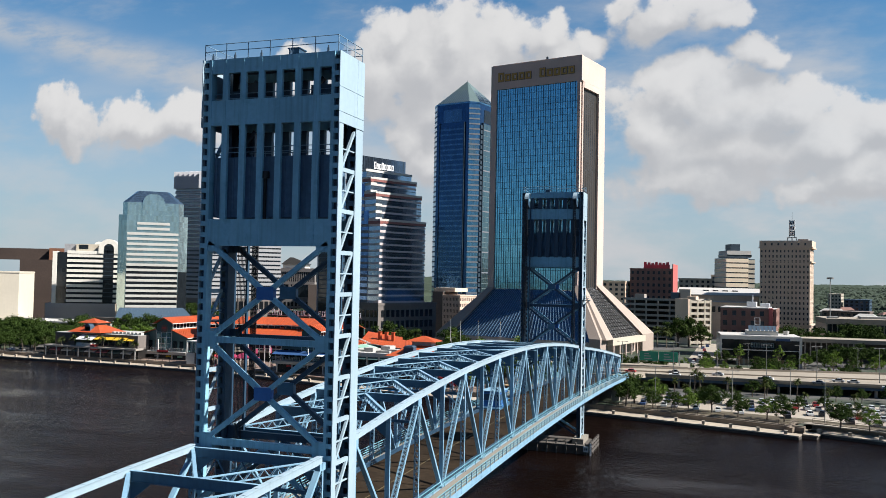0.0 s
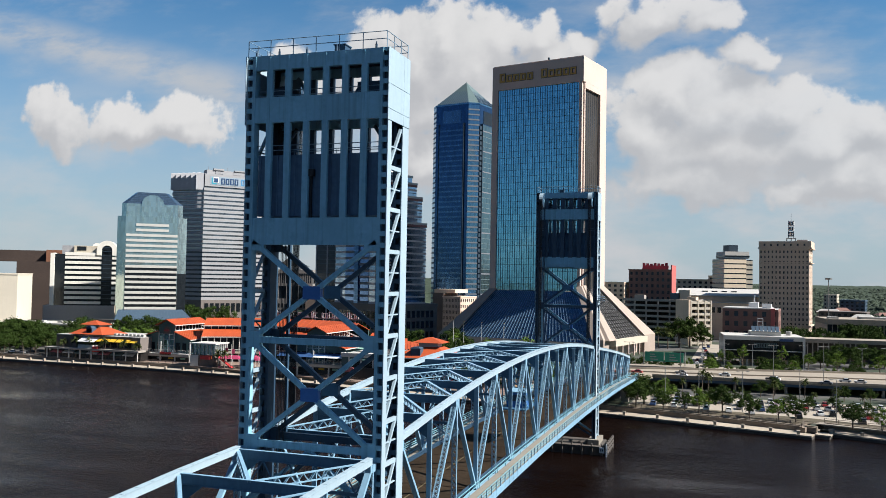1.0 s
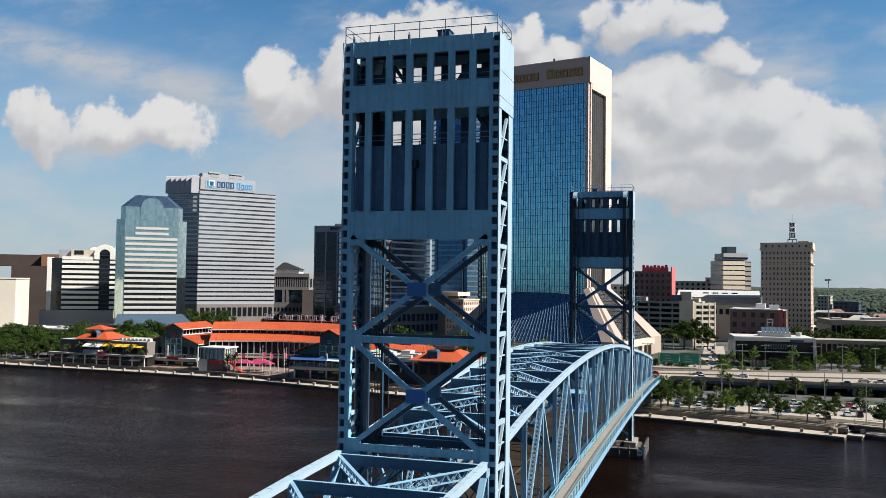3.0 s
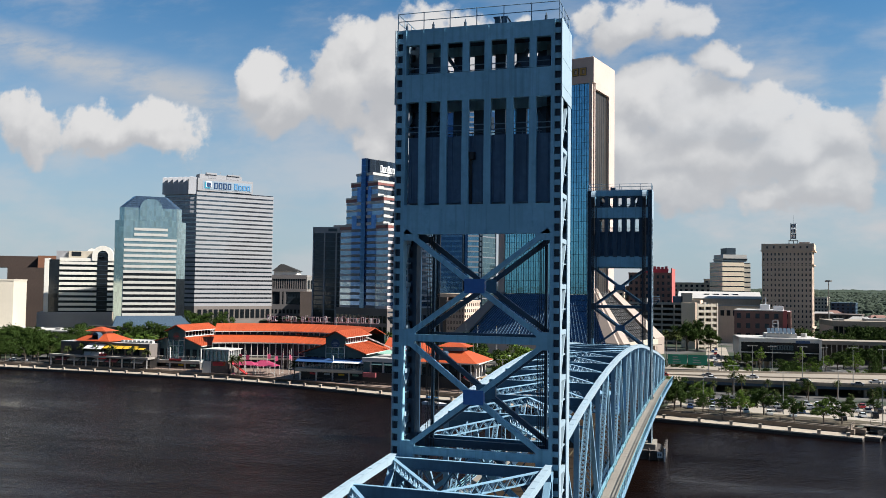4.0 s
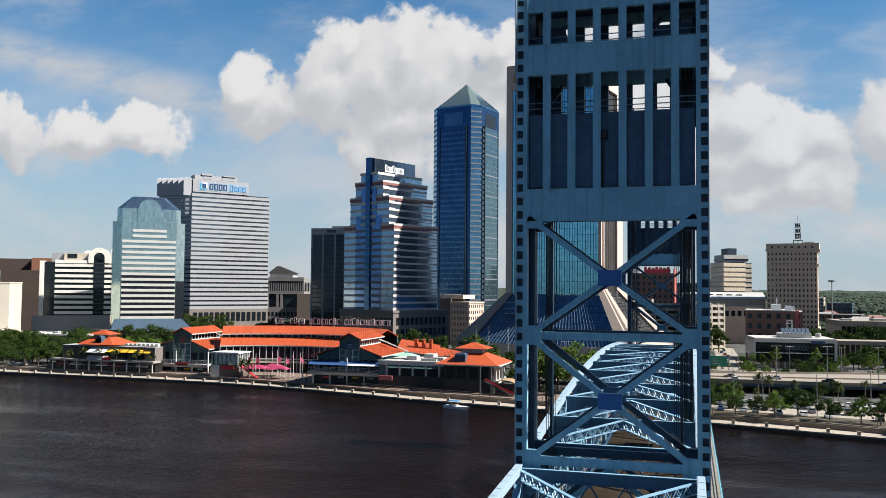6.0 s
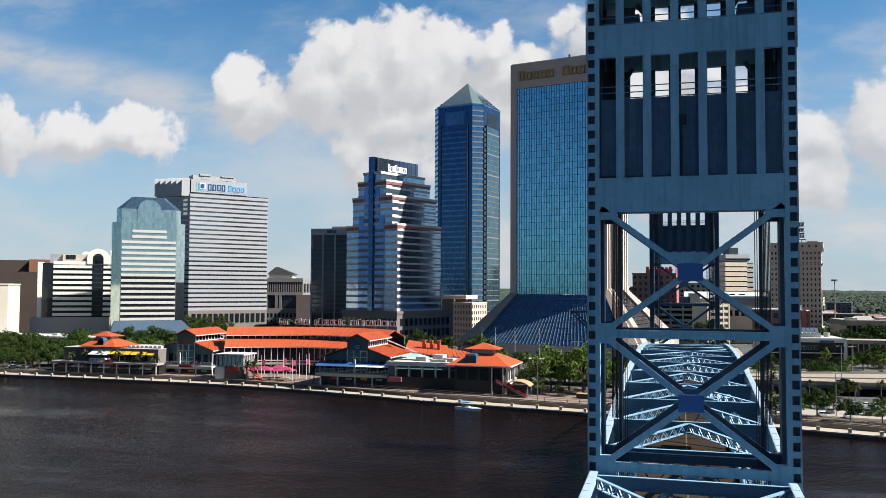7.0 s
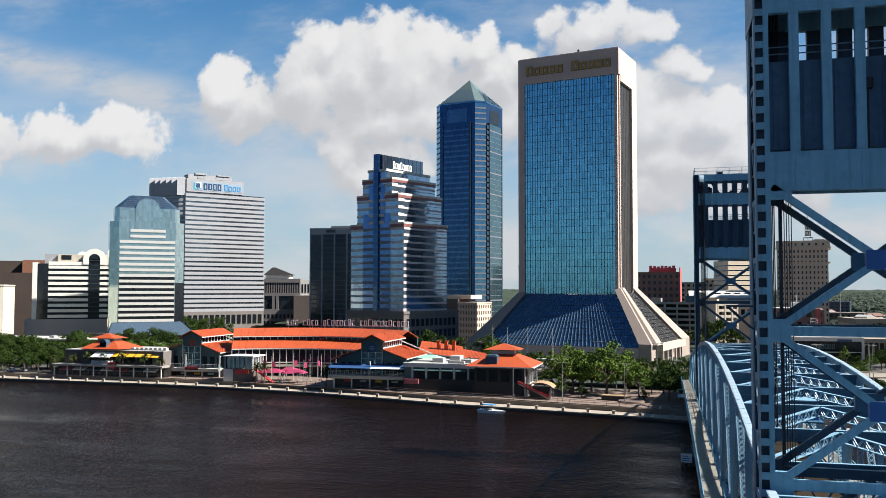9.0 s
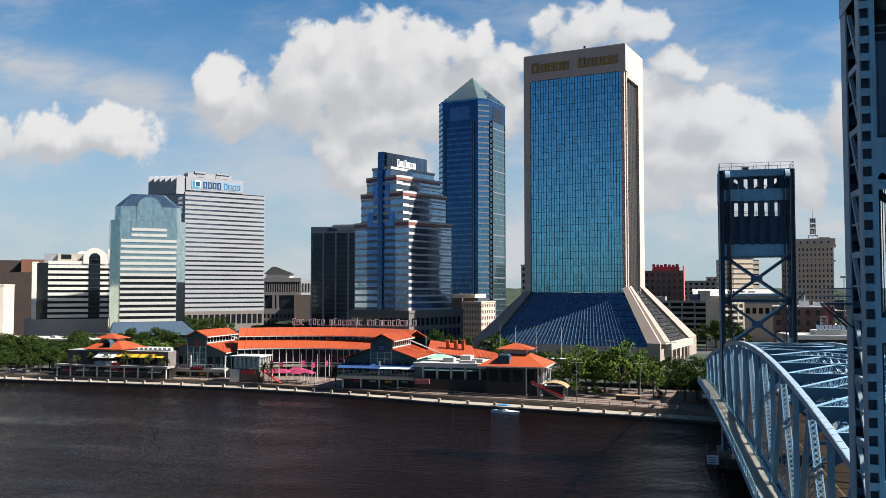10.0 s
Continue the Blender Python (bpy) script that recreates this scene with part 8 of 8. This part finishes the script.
# distant woods: one canopy sheet with crowns, rising to a far wooded ridge
def far_woods():
    r = random.Random(9)
    g = Geo()
    nx, ny = 240, 110
    xs = [-2600 + 5600 * i / nx for i in range(nx + 1)]
    verts = []
    for j in range(ny + 1):
        f = j / ny
        y = 640 + 4000 * f ** 1.9
        for i, x in enumerate(xs):
            spread = 0.35 + 0.65 * f
            xx = x * spread + 250 * (1 - f)
            lump = noise.noise(Vector((xx * 0.035, y * 0.035, 0))) * 5 + noise.noise(Vector((xx * 0.12, y * 0.12, 5))) * 4
            gap = noise.noise(Vector((xx * 0.006, y * 0.006, 9)))
            z = 9 + lump + 32 * f ** 2.2 + r.uniform(-0.6, 0.6)
            if gap < -0.12 and f < 0.5:
                z = 1.5
            verts.append((xx + r.uniform(-3, 3), y + r.uniform(-3, 3), z))
    faces = [(j * (nx + 1) + i, j * (nx + 1) + i + 1, (j + 1) * (nx + 1) + i + 1, (j + 1) * (nx + 1) + i) for j in range(ny) for i in range(nx)]
    g.add(verts, faces)
    return single("woods", g, LEAF_FAR, "flat far woods reaching the horizon", "woods", kind="stuff")


# Greyed green puts the distance haze into the woods' colour.
LEAF_FAR = leaf_surface("hazed_wood_canopy", (0.030, 0.040, 0.030))
far_woods()


def far_crowns():
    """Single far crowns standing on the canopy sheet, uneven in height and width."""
    r = random.Random(31)
    g = Geo()
    for i in range(11000):
        y = 640 + 2900 * r.random() ** 1.5
        x = y * r.uniform(0.03, 0.62)
        f = ((y - 640) / 4000) ** (1 / 1.9)
        z0 = 6 + 32 * f ** 2.2
        w, h = r.uniform(2.5, 6.0) * (1 + f), r.uniform(3, 8)
        ring = [(x + w * r.uniform(0.7, 1.2) * math.cos(k * 1.047), y + w * r.uniform(0.7, 1.2) * math.sin(k * 1.047)) for k in range(6)]
        vs = [(px, py, z0) for px, py in ring]
        vs += [(x + (px - x) * r.uniform(0.5, 0.8), y + (py - y) * r.uniform(0.5, 0.8), z0 + h * r.uniform(0.5, 0.8)) for px, py in ring] + [(x, y, z0 + h)]
        g.add(vs, [(k, (k + 1) % 6, 6 + (k + 1) % 6, 6 + k) for k in range(6)] + [(6 + k, 6 + (k + 1) % 6, 12) for k in range(6)])
    return single("far_trees", g, LEAF_FAR, "uneven dark green crowns of the far woods", "woods", kind="stuff")


far_crowns()
rh = random.Random(14)
for k in range(14):
    y = rh.uniform(680, 1300)
    w = rh.uniform(10, 22)
    hz = rh.uniform(9, 15)
    b = thing("far_house", "small far pale building among the woods", "house", y * rh.uniform(0.12, 0.5), y, 2.6, rh.uniform(-20, 20), group="far houses")
    part("wall", Geo().box(0, w, 0, 12, 0, hz), CREAM if k % 3 else BRICK_DARK, b)
    part("roof", Geo().prism([(-1, -1), (w + 1, -1), (w + 1, 13), (-1, 13)], hz, hz + 3, top=[(3, 5.5), (w - 3, 5.5), (w - 3, 6.5), (3, 6.5)]), ROOF_GREY if k % 2 else BRICK_DARK, b)
g = Geo()
r_ = random.Random(4)
for i in range(260):
    x = -1200 + i * 9.2 + r_.uniform(-4, 4)
    y = -300 - r_.uniform(0, 120)
    h = r_.uniform(8, 16)
    w = r_.uniform(6, 10)
    g.add([(x - w, y, 2), (x, y - w, 2), (x + w, y, 2), (x, y + w, 2), (x - w * 0.6, y, h * 0.7), (x, y - w * 0.6, h * 0.75), (x + w * 0.6, y, h * 0.7), (x, y + w * 0.6, h * 0.72), (x, y, h)],
          [(0, 1, 5, 4), (1, 2, 6, 5), (2, 3, 7, 6), (3, 0, 4, 7), (4, 5, 8), (5, 6, 8), (6, 7, 8), (7, 4, 8)])
single("south_woods", g, LEAF, "tree belt on the near bank", "woods", kind="stuff")
punched_block("south_office", "plain glass office on the near bank", "office block", -70, -420, 180, 60, 30, 62, 10, 6, 14, GREY_BAND, 0.3, 0.4)

# ---- street lamps, signs, flagpoles ----
LAMP_GREY = surface("galvanised_lamp_post", (0.22, 0.22, 0.21), 0.5, metal=0.4, var=0.1)
SIGN_GREEN = surface("green_highway_sign", (0.008, 0.20, 0.125), 0.5, var=0.06)


def street_lamp(h, arm):
    t = thing("street_lamp", "tall grey street lamp with double arm", "street lamp", group="street lamps")
    part("post", Geo().tube((0, 0, 0), (0, 0, h), 0.16, 8, 0.09), LAMP_GREY, t)
    part("arm", Geo().tube((-arm, 0, h), (arm, 0, h), 0.06), LAMP_GREY, t)
    for s in (-1, 1):
        head = part("lamp_head", Geo().box(s * arm - 0.45, s * arm + 0.45, -0.16, 0.16, h - 0.12, h + 0.06), LAMP_GREY, t)
        part("lens", Geo().box(s * arm - 0.3, s * arm + 0.3, -0.12, 0.12, h - 0.17, h - 0.12), SIGN_WHITE, head)
    return t


lamp = street_lamp(13, 1.6)
lamp.matrix_basis = pose(3, 262, 7)
for x, y, z in ((22, 268, 7), (38, 272, 7), (56, 275, 7), (74, 278, 7), (96, 282, 7), (120, 290, 7), (20, 214, 2.6), (44, 212, 2.6), (70, 200, 2.6), (96, 196, 2.6), (30, 232, 2.6), (62, 228, 2.6), (92, 222, 2.6), (-28, 222, 2.6), (-48, 220, 2.6), (-34, 300, 2.6), (-56, 300, 2.6),
                (-80, 300, 2.6), (28, 340, 2.6), (50, 342, 2.6), (72, 346, 2.6), (96, 344, 2.6), (-18, 262, 7), (-40, 266, 7)):
    copy_thing(lamp, pose(x, y, z, 0, 0, 20))
b = thing("light_mast", "very tall floodlight mast with a ring of lamps", "light mast", 112, 640, 2.6)
part("post", Geo().tube((0, 0, 0), (0, 0, 46), 0.5, 8, 0.3), LAMP_GREY, b)
part("ring", Geo().tube((0, 0, 45), (0, 0, 46.4), 2.6, 12), LAMP_GREY, b)
b = thing("sign_gantry", "green highway signs on a steel gantry", "road sign", 5.6, 300, 7, -4)
for i in range(2):
    panel = part("sign_panel", Geo().box(i * 8.2, i * 8.2 + 7.8, -0.1, 0.1, 2.6, 6.6), SIGN_GREEN, b, "green sign panel")
    for k in range(3):
        part("sign_bar", Geo().box(i * 8.2 + 2.0, i * 8.2 + 5.4 - k * 0.7, -0.14, -0.1, 3.3 + k * 1.05, 3.62 + k * 1.05), GREY_BAND, panel)
for x in (-0.6, 16.6):
    part("post", Geo().tube((x, 0.3, -4.4), (x, 0.3, 6.9), 0.2, 8), LAMP_GREY, b)
for z in (3.4, 6.2):
    part("truss_bar", Geo().tube((-0.6, 0.3, z), (16.6, 0.3, z), 0.1), LAMP_GREY, b)
b = thing("planter_wall", "round brick planter wall on the promenade", "planter", -26, 226, 2.6, 0)
part("wall", Geo().tube((0, 0, 0), (0, 0, 0.7), 4.2, 24), PAVING, b)
part("soil", Geo().tube((0, 0, 0.7), (0, 0, 0.76), 3.8, 24), BROWN, b)
b = thing("stage_box", "dark low stage block beside the promenade", "stage", -36, 229, 2.6, -8)
part("body", Geo().box(0, 8, 0, 3, 0, 1.6), SHOP_DARK, b)
part("trim", Geo().box(-0.1, 8.1, -0.1, 3.1, 1.6, 1.8), TAN_CANVAS, b)
pole = thing("flagpole", "slender white flagpole below the tower", "flagpole", -88, 338, 2.6, group="flagpoles")
part("pole", Geo().tube((0, 0, 0), (0, 0, 19), 0.16, 8, 0.08), TRIM_WHITE, pole)
part("finial", Geo().tube((0, 0, 19), (0, 0, 19.3), 0.2, 8), SIGN_GOLD, pole)
for x, y in ((-78, 336), (-66, 334), (-98, 352)):
    copy_thing(pole, pose(x, y, 2.6))
b = thing("bus_shelter", "long white transit shelter below the tower", "shelter", -76, 328, 2.6, -10)
part("roof", Geo().box(0, 30, 0, 4.5, 4.4, 5.4), WHITE_BAND, b)
for i in range(6):
    part("post", Geo().tube((1 + i * 5.6, 2, 0), (1 + i * 5.6, 2, 4.4), 0.2, 8), WHITE_BAND, b)
b = thing("navigation_board", "white clearance notice board fixed to the bridge pier", "notice board", -10.4, 137.2, 0, 0)
part("board", Geo().box(-1.2, 1.2, -0.08, 0.08, 1.1, 3.05), SIGN_WHITE, b)
for k in range(3):
    part("text_bar", Geo().box(-0.95, 0.95 - k * 0.25, -0.1, -0.08, 1.4 + k * 0.5, 1.58 + k * 0.5), STEEL_ROYAL, b)
for x in (-0.9, 0.9):
    part("bracket", Geo().box(x - 0.06, x + 0.06, 0.08, 1.4, 1.6, 1.75), MULLION_DARK, b)
b = thing("gauge_board", "white water gauge board with dark figures on the pier end", "gauge", 10.2, 137.2, 0, 0)
part("board", Geo().box(-0.7, 0.5, -0.08, 0.08, 0.9, 2.3), SIGN_WHITE, b)
part("text_bar", Geo().box(-0.45, -0.15, -0.1, -0.08, 1.3, 1.9).box(0.0, 0.3, -0.1, -0.08, 1.3, 1.9), MULLION_DARK, b)
part("staff", Geo().box(0.9, 1.15, -0.1, 0.1, -0.5, 3.2), SIGN_WHITE, b)
for k in range(6):
    part("staff_mark", Geo().box(0.85, 1.4, -0.12, -0.1, 0.1 + k * 0.5, 0.32 + k * 0.5), SIGN_WHITE, b)
part("bracket", Geo().box(-0.2, 0.2, 0.08, 1.4, 1.5, 1.7).box(0.9, 1.1, 0.08, 1.4, 1.5, 1.7), MULLION_DARK, b)
b = thing("channel_light", "blue framed channel light box beside the bridge walkway", "signal light", -11.2, 148, 14.2, 0)
g = Geo()
for x in (-0.85, 0.85):
    g.box(x - 0.06, x + 0.06, -0.06, 0.06, 0, 1.9)
g.box(-0.9, 0.9, -0.06, 0.06, 1.8, 1.95).box(-0.9, 0.9, -0.06, 0.06, -0.05, 0.08)
part("frame", g, TEAL_RAIL, b)
part("panel", Geo().box(-0.7, 0.8, -0.05, 0.05, 0.08, 0.8), SIGN_WHITE, b)
part("arm", Geo().box(0.85, 1.6, -0.06, 0.06, 0.0, 0.12).box(0.85, 1.6, -0.06, 0.06, 0.9, 1.02), TEAL_RAIL, b)

# ---- cars, boat ----
def car_paint(name, col):
    return surface(name, col, 0.3, var=0.04, scale=1, spec=0.6)


PAINTS = [("white", car_paint("white_car_paint", (0.75, 0.75, 0.74))), ("silver", car_paint("silver_car_paint", (0.42, 0.43, 0.44))), ("black", car_paint("black_car_paint", (0.02, 0.02, 0.022))),
          ("red", car_paint("red_car_paint", (0.35, 0.03, 0.03))), ("blue", car_paint("blue_car_paint", (0.04, 0.08, 0.2))), ("orange", car_paint("orange_car_paint", (0.65, 0.14, 0.03))), ("grey", car_paint("grey_car_paint", (0.15, 0.15, 0.16)))]
TYRE = surface("black_tyre_rubber", (0.02, 0.02, 0.02), 0.9)


def build_car(colour, paint, tall):
    c = thing("car", f"parked {colour} {'van' if tall else 'car'} on pale asphalt", "car", group="parked cars")
    h = 0.4 if tall else 0.0
    part("body", Geo().prism([(-0.9, -2.2), (0.9, -2.2), (0.9, 2.2), (-0.9, 2.2)], 0.3, 0.95 + h, top=[(-0.86, -2.1), (0.86, -2.1), (0.86, 2.1), (-0.86, 2.1)]), paint, c)
    part("cabin", Geo().prism([(-0.82, -1.9 if tall else -1.5), (0.82, -1.9 if tall else -1.5), (0.82, 1.0), (-0.82, 1.0)], 0.95 + h, 1.45 + h, top=[(-0.66, -1.6 if tall else -1.0), (0.66, -1.6 if tall else -1.0), (0.66, 0.4), (-0.66, 0.4)]), BLACK_GLASS, c)
    part("roof", Geo().box(-0.66, 0.66, -1.6 if tall else -1.0, 0.4, 1.45 + h, 1.52 + h), paint, c)
    for sx in (-1, 1):
        for y in (-1.35, 1.35):
            wheel = part("wheel", Geo().tube((sx * 0.72, y, 0.33), (sx * 0.94, y, 0.33), 0.33, 12), TYRE, c)
            part("rim", Geo().tube((sx * 0.9, y, 0.33), (sx * 0.955, y, 0.33), 0.19, 10), LAMP_GREY, wheel)

    return c


cars = [build_car(n, m, i % 3 == 2) for i, (n, m) in enumerate(PAINTS)]
spots = []
for row, (y0, slope) in enumerate(((236, 0.02), (229.5, -0.05), (221, -0.12), (214.5, -0.2))):
    for i in range(30):
        x = 16 + i * 3.4
        y = y0 + slope * (x - 16)
        if rng.random() < (0.85, 0.88, 0.55, 0.4)[row] and y > 208 - (x - 16) * 0.26:
            spots.append((x, y, 2.68, rng.choice((0, 180)) + rng.uniform(-3, 3)))
for i in range(16):
    spots.append((rng.uniform(-20, 140), rng.uniform(262, 280), 7.0, 90 + rng.uniform(-4, 4) - 8))
for i in range(8):
    spots.append((rng.uniform(24, 31), 370 + i * 17, 2.68, rng.choice((0, 180))))
for i in range(10):
    spots.append((-300 + i * 21 + rng.uniform(-5, 5), 326 + rng.uniform(-4, 4), 2.7, 90))
for x, y in ((-334, 262), (-327, 261), (-320, 262), (-300, 260), (-294, 260)):
    spots.append((x, y, 2.65, 80))
first = set()
for i, (x, y, z, rz) in enumerate(spots):
    k = rng.choice((0, 0, 0, 1, 1, 2, 2, 3, 4, 6, 6, 5 if i % 9 == 0 else 1))
    if k not in first:
        first.add(k)
        cars[k].matrix_basis = pose(x, y, z, 0, 0, rz)
    else:
        copy_thing(cars[k], pose(x, y, z, 0, 0, rz))
for k in range(len(cars)):
    if k not in first:
        cars[k].matrix_basis = pose(18.0, 222.0, 2.68, 0, 0, 10)

boat = thing("water_taxi", "small white motorboat with a blue canopy moored at the quay", "boat", -69.6, 208.6, 0, -14)
g = Geo()
g.prism([(-4.2, -1.1), (2.4, -1.3), (4.6, 0), (2.4, 1.3), (-4.2, 1.1)], -0.3, 0.9, top=[(-4.4, -1.3), (2.6, -1.5), (5.3, 0), (2.6, 1.5), (-4.4, 1.3)])
part("hull", g, SIGN_WHITE, boat)
part("canopy", Geo().box(-2.6, 1.2, -1.1, 1.1, 2.5, 2.7), surface("bright_blue_canvas", (0.03, 0.22, 0.55), 0.7), boat)
for x in (-2.5, 1.1):
    for y in (-1.0, 1.0):
        part("canopy_post", Geo().tube((x, y, 0.9), (x, y, 2.5), 0.04), LAMP_GREY, boat)
part("seat", Geo().box(-2.0, 0.8, -0.8, 0.8, 0.9, 1.3), CREAM, boat)
